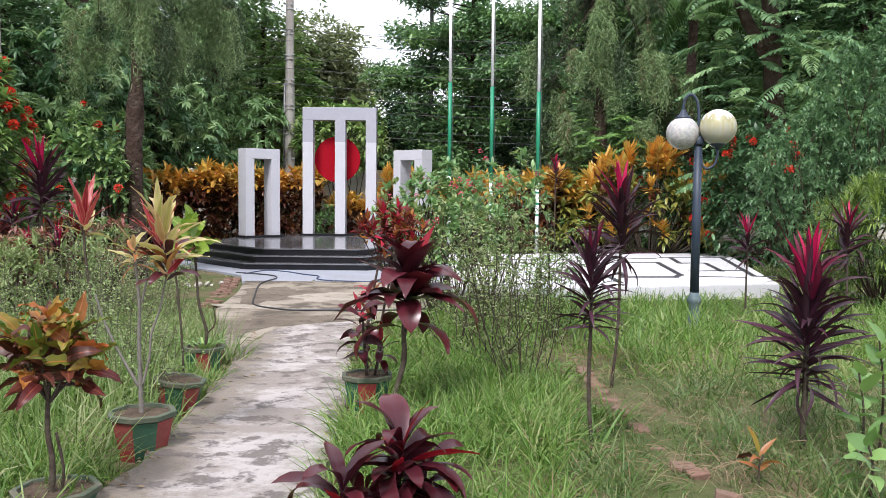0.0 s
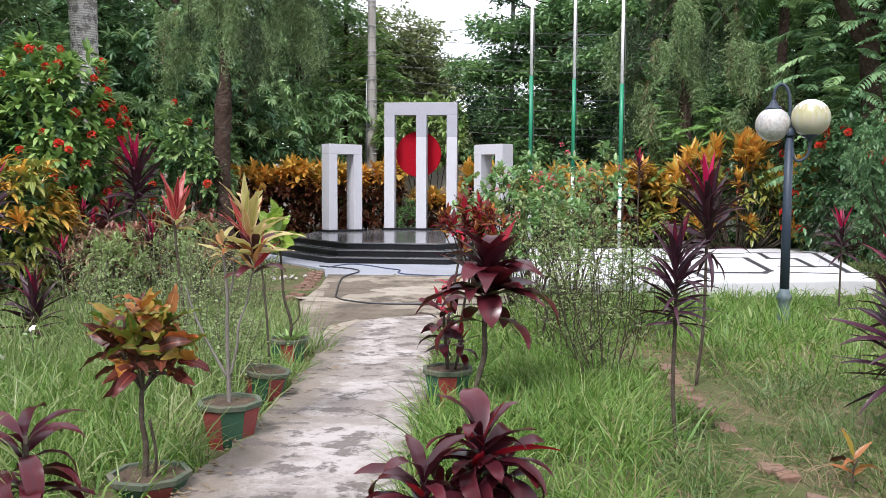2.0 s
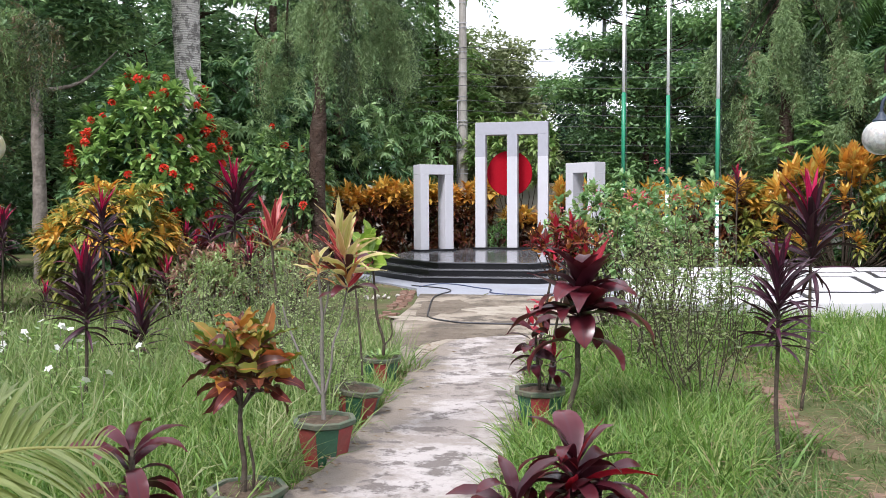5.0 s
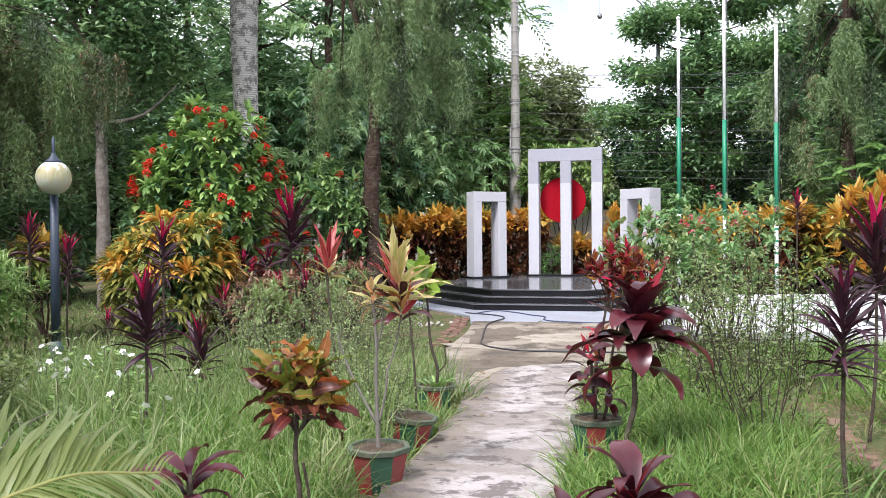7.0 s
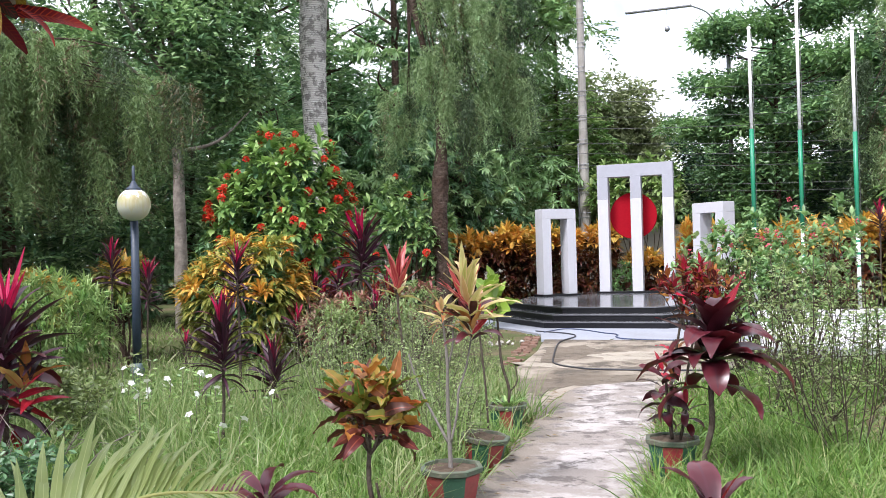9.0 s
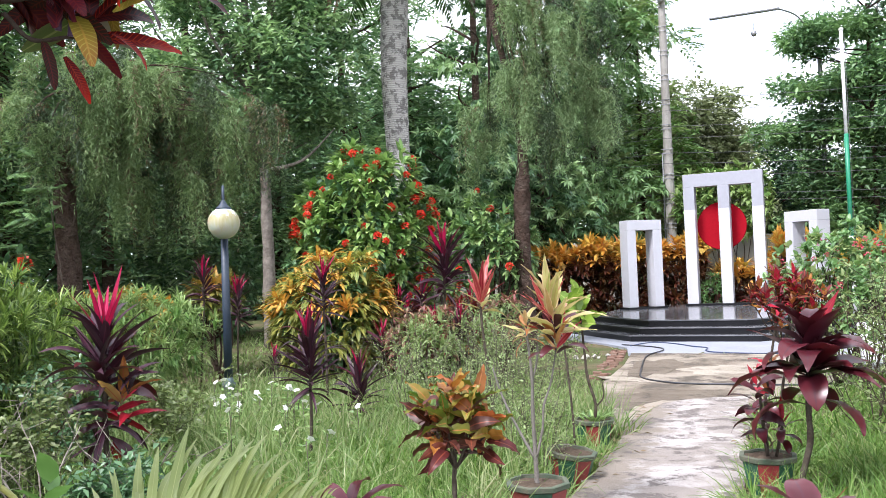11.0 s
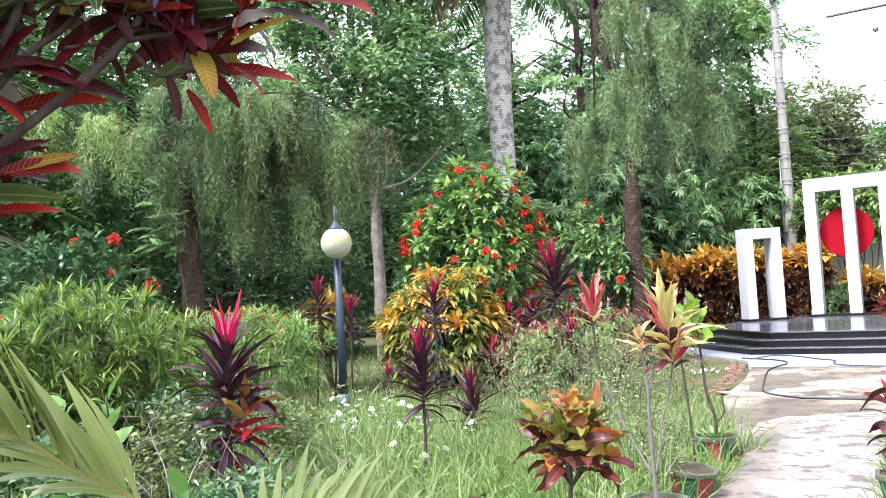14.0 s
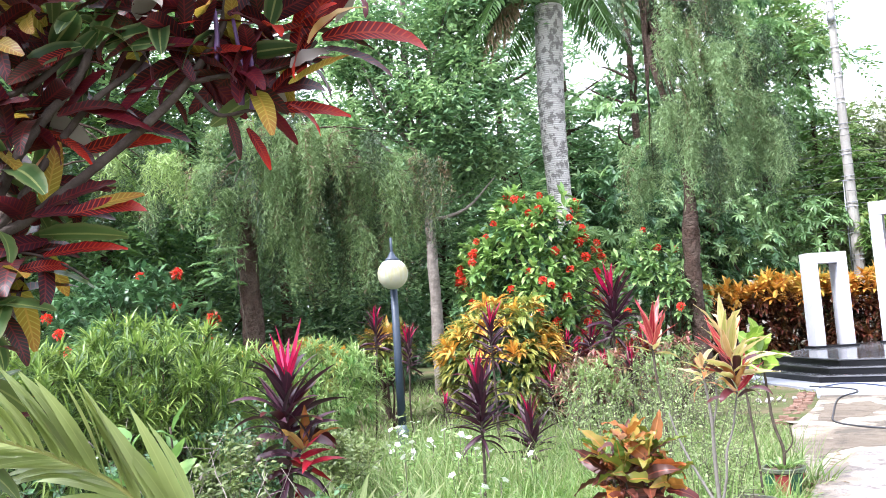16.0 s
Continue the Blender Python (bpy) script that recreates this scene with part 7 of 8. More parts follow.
weeping("hanging bough of a weeping tree at the garden edge", 63.5, 11.0,
        [(0.0, 0, -0.05), (0.0, 0, 1.5), (0.1, 0, 3.0), (0.2, 0, 4.4)], [0.16, 0.12, 0.07],
        [(0.6, 0, 4.0, 1.0, 0.8, 0.6, 130), (1.5, -0.2, 3.75, 0.6, 0.5, 0.35, 110)], 304, 0.7, dry=0.05, mat="needle_light")


def pale_tree():
    ob = tree("slim tree with a pale mottled trunk and glossy crown", 36.6, 19.0, 5.3, [(0.6, -0.4, 6.3, 1.3, 0.9, 1.2, 560), (-0.9, -0.3, 7.9, 1.3, 0.9, 1.1, 420), (1.2, -0.3, 8.4, 1.3, 1.0, 1.2, 420), (0.9, -0.2, 5.0, 0.9, 0.7, 0.7, 300), (-1.5, -0.2, 5.9, 0.8, 0.6, 0.7, 160), (0.2, -0.2, 10.0, 2.0, 1.2, 0.9, 340)], "leaf_sun", "tuft", 0.19, 0.075, 10, 311, "bark_pale", 0.165, 12, mat2="leaf_glow", lean=(-0.05, 0))
    tubes("limb", [(smooth_line([(-0.05, 0, 5.2), (-0.35, 0, 6.0), (-0.75, 0, 6.6), (-1.4, 0, 8.2)], 6), [0.12, 0.06])], M["bark_pale"], ob, 10, rough=0.05)
    tubes("limb", [(smooth_line([(-0.05, 0, 5.1), (-0.1, 0, 6.2), (-0.35, 0, 7.4), (-0.3, 0, 9.6)], 6), [0.12, 0.06])], M["bark_pale"], ob, 10, rough=0.05)


pale_tree()
bush("shrub", "light green leafy shrub growing behind the memorial", "shrub", 6.6, 27.2, 3.35, (1.45, 0.7, 1.15), [("foliage", "needle_light", 150, 9, 0.32, 0.10, 0.7, 0.5, 1.3, lance), ("inner_foliage", "leaf_light", 80, 9, 0.28, 0.09, 0.7, 0.3, 1.3, lance)], 155, "", 0.3, 12, 0.02)


def frond(F, base, way, length, leaflet, width, r, n=44, arch=0.9, lines=None):
    """One feather palm leaf with two rows of leaflets; returns its midrib."""
    s = np.linspace(0, 1, n)
    way = np.asarray(way, float) / np.linalg.norm(way)
    pts = np.asarray(base, float) + way * (s * length)[:, None] - np.array([0, 0, 1.0]) * (arch * length * 0.5 * s ** 2)[:, None]
    d = unit(np.gradient(pts, axis=0))
    side = unit(np.cross(d, [0, 0, 1.0]))
    for sign in (-1, 1):
        dd = side * sign + d * 0.75 + r.randn(n, 3) * 0.08 - [0, 0, 0.25]
        F.blades(pts, dd, leaflet * np.sin(np.pi * (0.12 + 0.85 * s)) * r.uniform(0.9, 1.1, n), width, 0.55, r, 3, 0.3, strap, 0.25)
    if lines is not None:
        lines.append((pts, [0.035, 0.008]))


def royal_palm():
    r = rng(320)
    ob = thing("royal_palm", "royal palm, pale ringed trunk with dark lichen", "palm", (*polar(27.85, 19.0)[:2], 0), 27.85)
    line = smooth_line([(0.0, 0, -0.05), (0.02, 0, 2.0), (0.0, 0, 4.0), (-0.03, 0, 6.0), (0.06, 0, 8.1), (0.08, 0, 8.5)], 22)
    z = line[:, 2]
    radii = np.interp(z, [0, 2, 4.2, 6.5, 8.4, 9.3], [0.30, 0.275, 0.262, 0.30, 0.325, 0.31]) * (1 + 0.012 * np.sin(z * 38))
    tubes("trunk", [(line, radii)], M["palm_bark"], ob, 22, rough=0.012, seed=3)
    tubes("crown_shaft", [(smooth_line([(0.08, 0, 8.45), (0.1, 0, 9.1), (0.12, 0, 9.7)], 5), [0.29, 0.27, 0.14])], M["shaft_green"], ob, 18, "smooth green crown shaft")
    for k in range(12):
        F = Foliage()
        a = k * 2 * np.pi / 12 + r.uniform(-0.15, 0.15)
        lines = []
        frond(F, (0.12, 0, 9.1), (math.cos(a), math.sin(a), r.uniform(0.1, 0.5)), r.uniform(2.3, 2.9), 0.75, 0.06, r, 52, r.uniform(1.7, 2.6), lines)
        f = F.make("frond", M["palm_far"], ob)
        tubes("midrib", lines, M["palm_far"], f, 5)
    for k in range(3):
        F, lines = Foliage(), []
        frond(F, (-0.2 - 0.06 * k, -0.2, 8.65), (-0.42 - 0.12 * k, -0.35, 0.30), 1.1 + 0.2 * k, 0.5, 0.045, r, 38, 3.2, lines)
        v, tri = tube_arrays(lines[0][0], [0.03, 0.012], 5)
        F.v.append(v)
        F.t.append(tri + F.n)
        F.u.append(np.full((len(v), 2), 0.5))
        F.make("dead_frond", M["dead_frond"], ob, "dry brown hanging frond")


royal_palm()


def fern_trunk():
    """A trunk on the right hung with climbing leaves."""
    r = rng(330)
    ob = thing("tree", "dark trunk overgrown with feathery climbing leaves", "tree", (*polar(-21.0, 21.6)[:2], 0), -21.0, "garden trees")
    tubes("trunk", [(smooth_line([(0, 0, -0.05), (0.05, 0, 2.5), (-0.1, 0, 5.0), (-0.35, 0, 8.5)], 6), [0.26, 0.22, 0.2, 0.15])], M["bark"], ob, 12, rough=0.07)
    tubes("limb", [(smooth_line([(-0.1, 0, 4.6), (-0.9, 0, 6.2), (-1.5, 0, 8.6)], 6), [0.16, 0.09])], M["bark"], ob, 10, rough=0.07)
    F, G = Foliage(), Foliage()
    for k in range(130):
        z, a = r.uniform(1.8, 7.5), r.uniform(0, 2 * np.pi)
        base = (r.uniform(-1.6, 1.2), r.uniform(-1.0, 0.2), z)
        frond(F if k % 3 else G, base, (math.cos(a), math.sin(a) - 0.5, r.uniform(-0.2, 0.5)), r.uniform(0.7, 1.2), 0.30, 0.075, r, 14, 0.9)
    F.make("climbing_leaves", M["leaf_sun"], ob)
    G.make("young_leaves", M["leaf_glow"], ob, "light green young leaves")
    creeper = thing("creeper", "light green feathery creeper on a weeping tree's trunk", "climbing plant", (*polar(-10.3, 22.2)[:2], 0), -10.3)
    C = Foliage()
    for k in range(110):
        a = r.uniform(0, 2 * np.pi)
        frond(C, (r.uniform(-0.8, 1.0), r.uniform(-0.5, 0.0), r.uniform(0.4, 3.6)), (math.cos(a), math.sin(a) - 0.5, r.uniform(-0.1, 0.5)), r.uniform(0.4, 0.7), 0.17, 0.045, r, 16, 0.9)
    C.make("foliage", M["leaf_light"], creeper)
    other = thing("creeper", "bright green feathery leaves climbing a thick dark trunk", "climbing plant", (*polar(49.4, 13.4)[:2], 0), 49.4)
    E = Foliage()
    for k in range(26):
        a = r.uniform(0, 2 * np.pi)
        frond(E, (r.uniform(-0.5, 0.1), r.uniform(-0.25, 0.1), r.uniform(2.3, 3.5)), (math.cos(a) - 0.5, math.sin(a) - 0.4, r.uniform(0.1, 0.6)), r.uniform(0.28, 0.5), 0.115, 0.03, r, 16, 0.9)
    E.make("foliage", M["leaf_bright"], other)
    tubes("vine", [(smooth_line([(0.2, 0, -0.05), (0.1, -0.1, 1.2), (-0.15, 0, 3.3)], 6), [0.018, 0.008])], M["stem_brown"], other, 6)
    tubes("vine", [(smooth_line([(0, 0, -0.05), (0.05, -0.1, 1.5), (0.0, 0, 3.6)], 6), [0.02, 0.01])], M["stem_brown"], creeper, 6)
    x, y, _ = polar(-15.6, 23.5)
    ob = thing("palm", "dark drooping palm fronds among the trees", "palm", (x, y, 0), -15.6)
    tubes("trunk", [([(0.2, 0, -0.05), (0.1, 0, 3), (0.2, 0, 6.6)], [0.16, 0.12])], M["bark"], ob, 10)
    for k in range(9):
        F = Foliage()
        a = k * 2 * np.pi / 9
        frond(F, (0.2, 0, 6.5), (math.cos(a), math.sin(a), 0.5), 2.3, 0.6, 0.05, r, 40, 1.7)
        F.make("frond", M["palm_far"], ob)


fern_trunk()


# ------------------------------------------------------------ near leaves: croton bough and palm fronds
def croton_bough():
    r = rng(401)
    ob = thing("croton_tree", "tall croton, bare grey boughs with long red-veined leaves overhead", "croton", (-2.1, 0.62, 0))

    def loc(az, d, z):
        x, y, _ = polar(az, d)
        return (x + 2.1, y - 0.62, z)

    def bough(points, radii, start=None):
        line = ([start] if start else []) + [loc(az, 1.95, z) for az, z in points]
        tubes("bough", [(smooth_line(line, 6), radii)], M["bough_grey"], ob, 9, rough=0.08, seed=5)

    tubes("bough", [(smooth_line([(0, 0, -0.05), (0.02, 0.02, 0.9), (0.0, 0.05, 1.3), loc(66.5, 1.98, 1.60)], 6), [0.028, 0.016])], M["bough_grey"], ob, 9, rough=0.08, seed=5)
    fork = loc(66.5, 1.98, 1.60)
    bough([(63.8, 1.70), (62.0, 1.74), (58.5, 1.84), (54.6, 1.96), (52.4, 2.04), (50.65, 2.13), (49.9, 2.18), (49.4, 2.26)], [0.0125, 0.0105, 0.0085], fork)
    bough([(52.4, 2.04), (50.1, 2.06), (47.2, 2.07), (45.3, 2.09), (43.7, 2.14)], [0.006, 0.0045])
    bough([(51.9, 2.02), (50.4, 1.97), (48.4, 1.98), (47.2, 1.98)], [0.0052, 0.004])
    bough([(64.0, 1.76), (62.8, 1.85), (61.85, 1.91), (60.6, 1.97), (59.05, 2.04), (58.2, 2.11)], [0.012, 0.011, 0.009], fork)
    bough([(64.2, 1.70), (62.6, 1.77), (61.9, 1.81), (59.8, 1.92), (58.0, 2.0), (55.95, 2.06), (54.7, 2.11)], [0.010, 0.0085, 0.0065], fork)
    bough([(64.8, 1.92), (62.4, 2.01), (61.7, 2.02), (59.6, 2.09), (58.5, 2.11)], [0.009, 0.007], fork)
    bough([(56.0, 2.02), (54.3, 2.03), (53.2, 2.02)], [0.004, 0.003])
    bough([(63.8, 1.66), (62.1, 1.67), (59.9, 1.64), (58.7, 1.61)], [0.004, 0.0025], fork)
    for az, z in ((48.9, 1.99), (48.2, 1.98), (50.4, 2.08)):
        tubes("young_shoot", [(smooth_line([loc(az, 1.94, z), loc(az - 0.1, 1.93, z + 0.09), loc(az + 0.3, 1.94, z + 0.2)], 5), [0.007, 0.004])], M["violet_stem"], ob, 8, "smooth violet young shoot")

    def leaves(rows):
        """Single leaves: kind, azimuth and height of the stalk, turn, pitch, length."""
        for kind, az, z, turn, pitch, L in rows:
            facing = r.uniform(35, 70) if turn < 150 else -r.uniform(35, 70)
            put_leaf(ob, leaf_kind(kind), r, loc(az, r.uniform(1.90, 2.0), z), turn, pitch + 6, L * 1.3, facing)

    leaves((("red", 43.3, 2.14, 43, 6, 0.22), ("vein", 43.3, 2.13, 43, -15, 0.14), ("red", 47.2, 1.99, 47, -2, 0.155), ("red", 45.8, 1.98, 46, -32, 0.08), ("red", 48.6, 1.95, 49, -64, 0.085), ("vein", 49.8, 1.97, 50, -80, 0.08),
            ("olive", 45.7, 2.03, 46, 25, 0.12), ("red", 46.9, 2.02, 47, 43, 0.16), ("vein", 47.6, 2.01, 48, 72, 0.15), ("vein", 49.0, 1.99, 49, 82, 0.19), ("vein", 47.1, 2.02, 227, 85, 0.12), ("red", 50.2, 2.06, 50, 63, 0.12)))
    leaves((("red", 45.2, 2.10, 45, 74, 0.15), ("amber", 44.3, 2.12, 44, 46, 0.14), ("vein", 51.9, 2.04, 232, 56, 0.09), ("dry", 45.6, 2.07, 46, 30, 0.10), ("vein", 48.0, 2.0, 228, 60, 0.12), ("vein", 47.4, 2.02, 47, 15, 0.13), ("red", 44.6, 2.12, 45, 62, 0.18)))
    leaves((("cgreen", 57.4, 2.12, 57, 19, 0.16), ("cgreen", 57.2, 2.10, 57, 9, 0.13), ("maroon", 57.1, 2.09, 57, -4, 0.13), ("cgreen", 58.2, 2.09, 238, -78, 0.09), ("cgreen", 58.7, 2.11, 239, -22, 0.12), ("vein", 59.0, 2.11, 239, 19, 0.11),
            ("red", 59.3, 2.10, 239, -36, 0.10), ("cgreen", 57.9, 2.13, 58, 67, 0.13), ("vein", 57.3, 2.07, 237, -44, 0.10), ("vein", 53.7, 2.10, 54, -23, 0.12), ("vein", 56.0, 2.10, 56, 10, 0.13)))
    leaves((("vein", 58.2, 1.99, 58, -5, 0.10), ("vein", 57.4, 1.96, 57, -5, 0.15), ("red", 59.1, 1.89, 59, 12, 0.16), ("red", 59.9, 2.02, 240, -56, 0.12), ("vein", 58.8, 2.07, 239, -52, 0.15), ("vein", 54.3, 2.05, 234, -47, 0.10),
            ("vein", 53.4, 2.03, 53, -60, 0.06), ("vein", 60.0, 1.91, 60, -29, 0.08), ("amber", 61.6, 1.84, 62, 48, 0.09), ("vein", 60.2, 1.95, 60, 20, 0.14), ("vein", 59.0, 1.97, 59, -15, 0.12)))
    leaves((("vein", 61.1, 1.76, 61, 23, 0.12), ("red", 59.8, 1.74, 60, 13, 0.14), ("olive", 59.3, 1.75, 59, 14, 0.11), ("red", 61.2, 1.66, 61, 8, 0.13), ("cgreen", 62.0, 1.69, 62, 28, 0.11), ("vein", 59.7, 1.80, 60, -79, 0.07),
            ("vein", 61.2, 1.83, 61, -9, 0.11), ("vein", 62.4, 1.67, 62, 7, 0.10), ("red", 62.7, 1.63, 63, 8, 0.09), ("cgreen", 62.9, 1.79, 63, -30, 0.09), ("vein", 61.8, 1.74, 62, 5, 0.13)))
    dark, lit = (("vein", 0.60), ("cgreen", 0.80), ("olive", 0.92), ("dry", 0.95), ("red", 1)), (("vein", 0.6), ("red", 1))
    heads = [(61.5, 2.21, 12, dark), (57.8, 2.2, 12, (("cgreen", 0.6), ("vein", 1))), (54.0, 2.2, 11, dark), (50.6, 2.2, 12, dark), (47.6, 2.19, 11, lit), (44.6, 2.2, 10, lit), (63.6, 2.12, 9, dark), (64.2, 1.95, 9, dark), (64.3, 1.76, 9, (("cgreen", 0.5), ("vein", 1)))]
    heads += [(az, z, 9, dark) for az, z in ((60.6, 2.13), (62.6, 1.98), (63.0, 2.2), (55.6, 2.17), (61.0, 1.98), (52.4, 2.14), (49.0, 2.1), (63.0, 1.86), (62.4, 1.66), (61.2, 1.72), (63.4, 1.60), (51.4, 2.12), (46.6, 2.15), (48.0, 2.05))]
    heads += [(az, z, 8, (("cgreen", 0.35), ("olive", 0.5), ("vein", 1))) for az, z in ((65.0, 1.58), (65.2, 1.44), (65.8, 1.3))]
    # unseen heads higher up, added to shade the boughs below
    heads += [(r.uniform(40, 74), r.uniform(2.36, 2.75), 10, dark) for _ in range(34)]
    for k, (az, z, n, kinds) in enumerate(heads):
        x, y, z = loc(az, 1.97 if k < 26 else r.uniform(1.5, 2.6), z)
        whorl(ob, r, z - 0.05, z + 0.05, n, (0.15, 0.17, 0.15), (-50, -10, 30, 65), kinds, (x, y), roll=55, mix=True, sway=18, jitter=0.012)


croton_bough()


def near_palm():
    r = rng(411)
    ob = thing("areca_palm", "areca palm with arching yellow-green fronds", "palm", (-1.62, 0.98, 0))

    def one(points, n, leaf_l, width, up, fwd, step=1, across=0.8, key="leaflet"):
        pts = smooth_line(points, n // (len(points) - 1))
        d = unit(np.gradient(pts, axis=0))
        side = unit(np.cross(d, [0, 0, 1.0]))
        lift = np.cross(side, d)
        fr = tubes("frond", [(pts, [0.0075, 0.003])], M["palm_rachis"], ob, 8, "yellow-green frond stalk")
        m = len(pts)
        for k in range(int(m * (0.25 if key == "leaflet" else 0.36)), m, step):
            s = k / (m - 1)
            for sign in (-1, 1):
                far = key != "leaflet" and sign < 0
                rise = up if np.isscalar(up) else up[0 if sign < 0 else 1]
                way = side[k] * sign * across + d[k] * fwd + lift[k] * rise
                L = leaf_l * math.sin(math.pi * (0.22 + 0.68 * s)) * r.uniform(0.92, 1.08)
                az = math.degrees(math.atan2(way[1], way[0]))
                pitch = math.degrees(math.atan2(way[2], math.hypot(way[0], way[1])))
                face = (-72 if sign < 0 else -40) if key != "leaflet" else 0
                put_leaf(fr, leaf_meshes("fan_leaflet" if far else key, M["palm_leaf"], 0.14 if far else width, (6, 12, 20) if far else (35, 55, 75), strap, 6, 0.08 if far else 0.2), r, tuple(pts[k]), az + r.uniform(-7, 7), pitch + r.uniform(-6, 6), L, face + r.uniform(-16, 16), "leaflet")

    def loc(az, d, z):
        x, y, _ = polar(az, d)
        return (x + 1.62, y - 0.98, z)

    one([(0, 0, 0.25), loc(51.0, 1.95, 0.92), loc(56.7, 1.92, 1.16), loc(61.2, 1.88, 1.265), loc(66.5, 1.82, 1.34)], 84, 0.29, 0.088, (0.58, -0.30), 1.0, 2, 0.48, "long_leaflet")
    one([(0, 0, 0.25), loc(47.0, 1.98, 0.80), loc(40.0, 2.0, 0.94), loc(33.5, 2.1, 0.91)], 60, 0.30, 0.075, (0.8, -0.35), 0.8)
    one([(0, 0, 0.25), loc(56.0, 2.05, 0.7), loc(60.0, 2.2, 0.92), loc(64.0, 2.4, 0.85)], 45, 0.3, 0.12, 0.4, 0.8)
    tubes("cane", [([(0, 0, -0.05), (0.01, 0, 0.3)], [0.022, 0.014])], M["palm_rachis"], ob, 10)


near_palm()


# ------------------------------------------------------------ grass
def inside(p, poly):
    x, y, hit = p[:, 0], p[:, 1], np.zeros(len(p), bool)
    for (x0, y0), (x1, y1) in zip(poly, poly[1:] + poly[:1]):
        hit ^= ((y0 > y) != (y1 > y)) & (x < (x1 - x0) * (y - y0) / (y1 - y0 + 1e-12) + x0)
    return hit


def strip(points, half):
    line = [p[:2] for p in points]
    return [(x - half, y) for x, y in line] + [(x + half, y) for x, y in line[::-1]]


POTS = [(-1.64, 4.66, 0.27), (-1.72, 5.64, 0.24), (-1.95, 7.0, 0.24), (-0.5, 5.72, 0.24)]
KEEP_OUT = [[(x + q * math.cos(a), y + q * math.sin(a)) for a in np.arange(10) * math.pi / 5] for x, y, q in POTS] + [[(-2.05, 8.75), (-0.85, 8.85), (-0.85, 9.35), (-2.05, 9.25)], strip(BRICKS_B, 0.05), [(-1.70 + 0.40 * math.cos(a), 3.62 + 0.48 * math.sin(a)) for a in np.arange(10) * math.pi / 5], strip(BRICKS_A, 0.3), PATH_L + PATH_R[::-1], OLD, APRON, octagon(3.0, 16.5, 24.4, 1.7, 2.0), SLAB]


SIDE_LAWN = [(-4.6, 10.0), (-2.1, 8.2), (-2.6, 16.5), (-5.5, 16.5)]


def grass(label, n, d0, d1, az0, az1, lo, hi, width, seed, patch=0.0, lean=0.5, mat="grass"):
    r = rng(seed)
    d = np.sqrt(r.uniform(d0 ** 2, d1 ** 2, n))
    a = np.radians(r.uniform(az0, az1, n))
    p = np.stack([-np.sin(a) * d, np.cos(a) * d, np.full(n, -0.05)], 1)
    clump = np.array([noise.noise((q[0] * 1.3, q[1] * 1.3, seed)) for q in p])
    ok = clump + r.uniform(-0.5, 0.5, n) > patch
    for poly in KEEP_OUT:
        ok &= ~inside(p, poly)
    p, clump = p[ok], clump[ok]
    m = len(p)
    L = r.uniform(lo, hi, m) * (1 + 0.5 * clump) * np.where(inside(p, SIDE_LAWN), 0.35, 1.0) * np.where(inside(p, strip(BRICKS_B, 0.34)), 0.45, 1.0)
    way = np.stack([r.randn(m) * lean, r.randn(m) * lean, np.full(m, 1.0)], 1)
    F = Foliage()
    F.blades(p, way, L, width * r.uniform(0.7, 1.3, m), r.uniform(0.3, 1.5, m), r, 3, 0, strap, 1.5, 2)
    ob = F.make("grass", M[mat])
    tagged(ob, label, "grass", kind="stuff")


grass("long unmown bright green grass beside the path", 66000, 2.4, 7.0, -9, 62, 0.13, 0.40, 0.0062, 501, -0.15)
grass("thin dull grass over bare earth", 17000, 2.4, 7.0, -33, -9, 0.10, 0.34, 0.0058, 508, -0.05, 0.6, "grass_dull")
grass("unmown green grass between the plants", 24000, 7.0, 12.5, -33, 12, 0.16, 0.36, 0.011, 502, -0.2)
grass("paler unmown grass among the weeds", 26000, 7.0, 12.5, 12, 62, 0.16, 0.36, 0.011, 505, -0.2, mat="grass_pale")
grass("low grass in the back of the garden", 26000, 12.5, 24.0, -34, 64, 0.12, 0.30, 0.02, 503, -0.2, mat="grass_pale")


grass("tall rank grass among the potted plants", 14000, 4.2, 10.5, 13, 46, 0.30, 0.60, 0.008, 504, -0.1, 0.35, "grass_pale")
grass("short grass of the lawn round the viewing spot", 16000, 0.7, 8.0, 62, 327, 0.06, 0.16, 0.014, 506, -0.3)
grass("short grass at the near end of the path", 4000, 0.7, 2.6, -33, 62, 0.06, 0.18, 0.010, 507, -0.3)


def straw():
    """Dry bent stalks lying in the thin grass."""
    r = rng(509)
    n = 2600
    d, a = np.sqrt(r.uniform(3.0 ** 2, 8.5 ** 2, n)), np.radians(r.uniform(-32, -4, n))
    p = np.stack([-np.sin(a) * d, np.cos(a) * d, r.uniform(-0.03, 0.08, n)], 1)
    p = p[~inside(p, PATH_L + PATH_R[::-1])]
    n = len(p)
    F = Foliage()
    F.blades(p, np.stack([r.randn(n), r.randn(n), r.uniform(0.0, 0.9, n)], 1), r.uniform(0.1, 0.32, n), 0.0042, r.uniform(0.2, 1.2, n), r, 3, 0, strap, 1.5, 2)
    tagged(F.make("dry_grass", M["dead_frond"]), "dry straw-coloured stalks among the grass", "grass", kind="stuff")


straw()


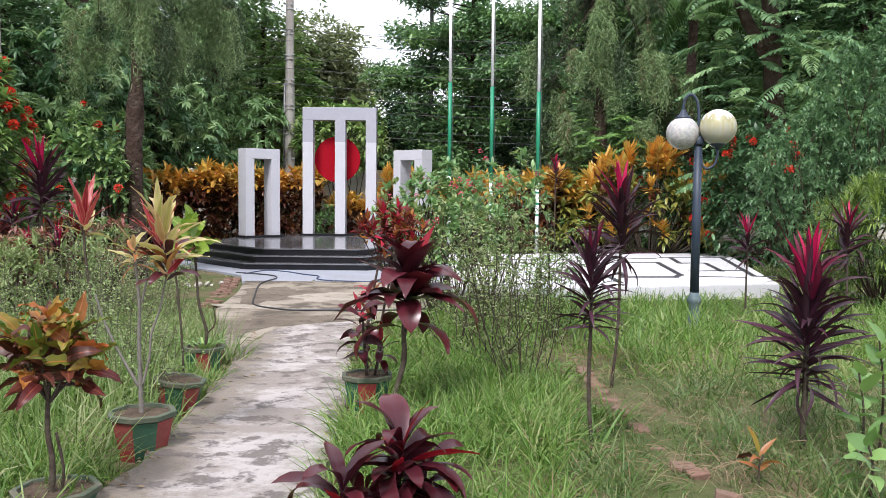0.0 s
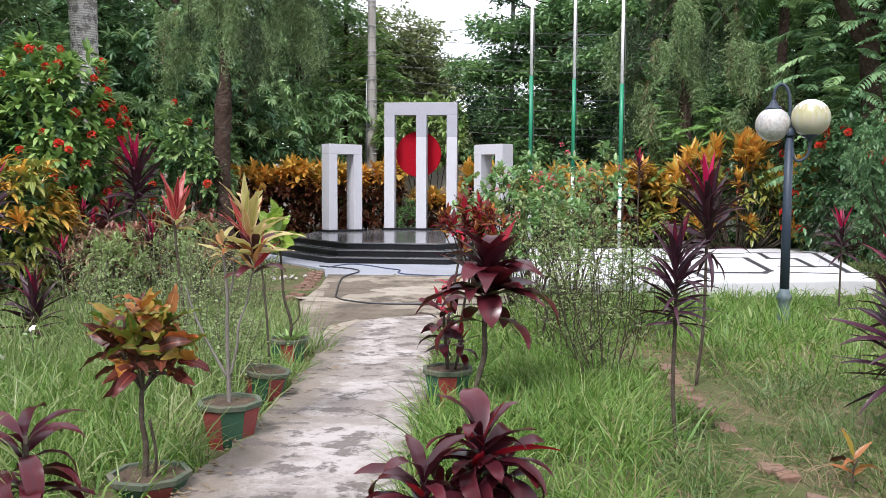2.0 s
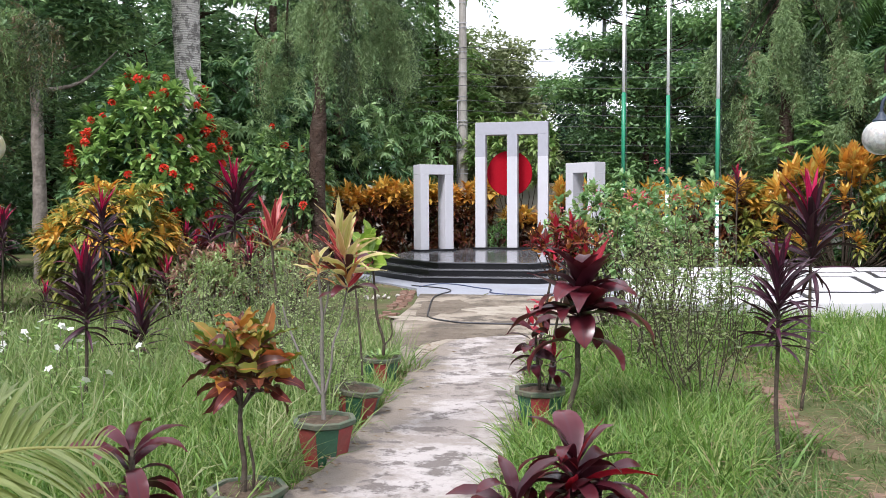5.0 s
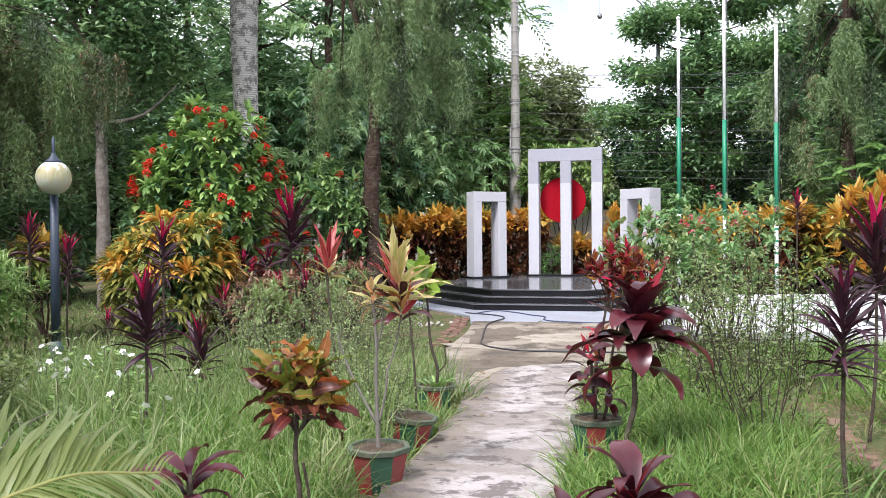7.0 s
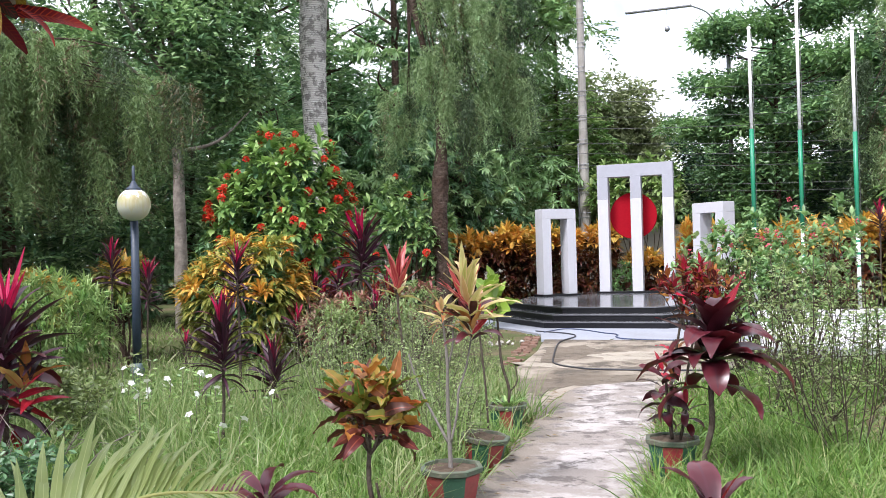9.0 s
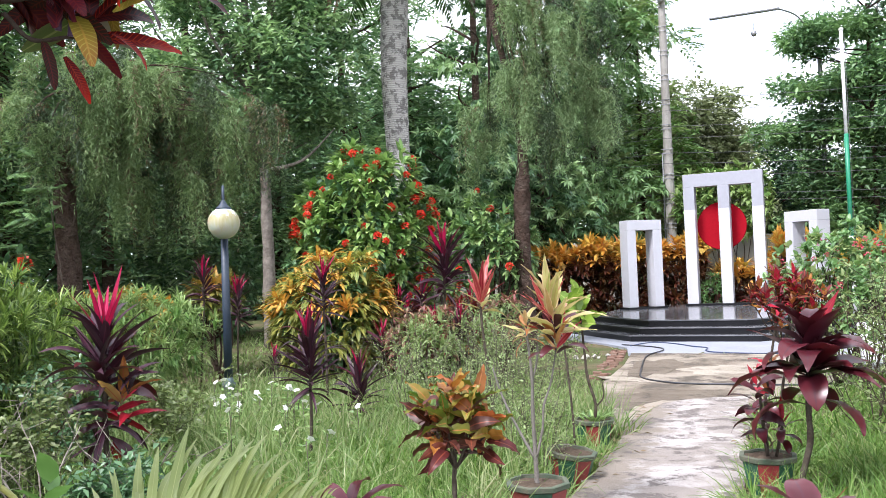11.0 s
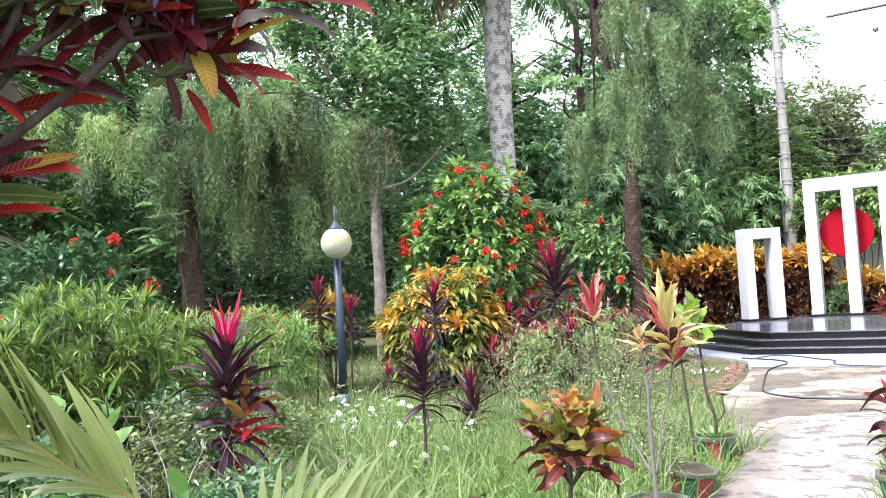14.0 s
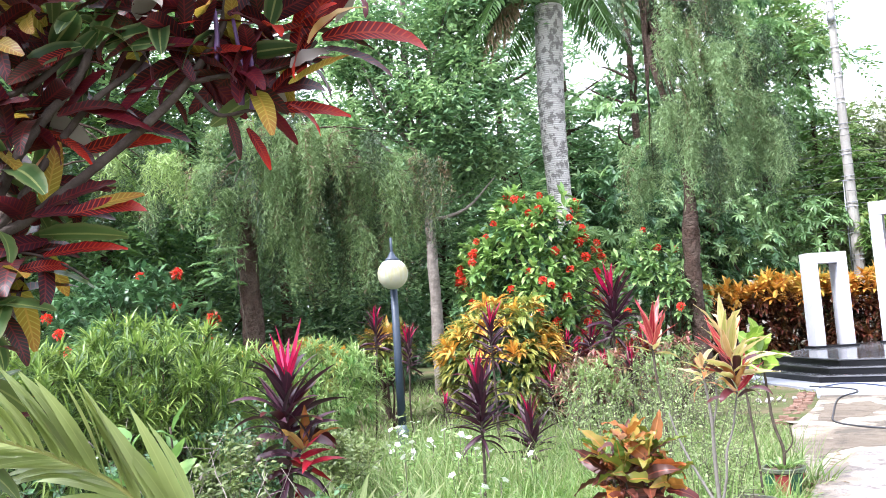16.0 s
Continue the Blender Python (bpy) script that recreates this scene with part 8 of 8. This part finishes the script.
def edge_tufts():
    """Rank tufts along the path and round the pots."""
    r = rng(511)
    F = Foliage()
    spots = []
    for line, off in ((smooth_line([(*q, 0) for q in PATH_L], 12), -0.20), (smooth_line([(*q, 0) for q in PATH_R], 12), 0.27)):
        for q in line[20:-14]:
            for _ in range(1 if off < 0 else 2):
                spots.append((q[0] + off + r.uniform(-0.1, 0.1) * 1.2, q[1] + r.uniform(-0.1, 0.1)))
    spots += [(-1.95 + r.uniform(-0.3, 0.2), y + r.uniform(-0.2, 0.2)) for y in (5.2, 5.9, 6.3, 6.6, 7.3, 7.6, 6.0, 6.9)]
    spots += [(0.0 + r.uniform(-0.1, 1.2), r.uniform(4.6, 7.0)) for _ in range(60)]
    for x, y in spots:
        if any(math.hypot(x - px, y - py) < q + 0.08 for px, py, q in POTS):
            continue
        n = r.randint(7, 16)
        a = r.uniform(0, 2 * np.pi, n)
        p = np.stack([x + 0.03 * np.cos(a), y + 0.03 * np.sin(a), np.full(n, -0.05)], 1)
        F.blades(p, np.stack([0.5 * np.cos(a), 0.5 * np.sin(a), np.full(n, 1.0)], 1), r.uniform(0.18, 0.42, n), 0.010 * r.uniform(0.7, 1.3, n), r.uniform(0.5, 1.6, n), r, 4, 0, strap, 1.0, 2)
    ob = F.make("grass_tufts", M["grass"])
    tagged(ob, "rank grass tufts leaning over the path edges", "grass", kind="stuff")


edge_tufts()


def rubble():
    """Broken plaster beside the old paving, one mesh for each lump."""
    r = rng(521)
    ob = thing("rubble", "few lumps of broken white plaster in the grass", "rubble", (-3.75, 13.5, 0))
    for k in range(9):
        bm = bmesh.new()
        bmesh.ops.create_icosphere(bm, subdivisions=1, radius=r.uniform(0.025, 0.055))
        for v in bm.verts:
            v.co *= r.uniform(0.75, 1.2)
            v.co.z *= 0.7
        lump = part("lump", bm, M["wall"], ob)
        lump.matrix_basis = pose(r.uniform(-0.3, 0.25), r.uniform(-0.35, 0.35), 0.015, r.uniform(0, 360), 0, r.uniform(0, 360))


rubble()


def litter():
    """Dry leaves and straw along the path's edges and under the pots."""
    r = rng(531)
    F = Foliage()
    left, right = smooth_line([(*q, 0) for q in PATH_L], 12), smooth_line([(*q, 0) for q in PATH_R], 12)
    n = 420
    k = r.randint(18, len(left) - 2, n)
    side = r.rand(n) < 0.7
    base = np.where(side[:, None], left[k], right[k])
    off = np.where(side, np.abs(r.randn(n)) * 0.09 - 0.05, 0.05 - np.abs(r.randn(n)) * 0.07)
    p = base + np.stack([off, r.uniform(-0.12, 0.12, n), np.full(n, 0.036)], 1)
    a = r.uniform(0, 2 * np.pi, n)
    d = np.stack([np.cos(a), np.sin(a), r.uniform(-0.02, 0.15, n)], 1)
    F.flat(p, d, r.uniform(0.02, 0.07, n), r.uniform(0.006, 0.025, n), r, 0.2, 0.3)
    tagged(F.make("leaf_litter", M["dead_frond"]), "dry brown leaf litter along the path edges", "leaf litter", kind="stuff")


litter()
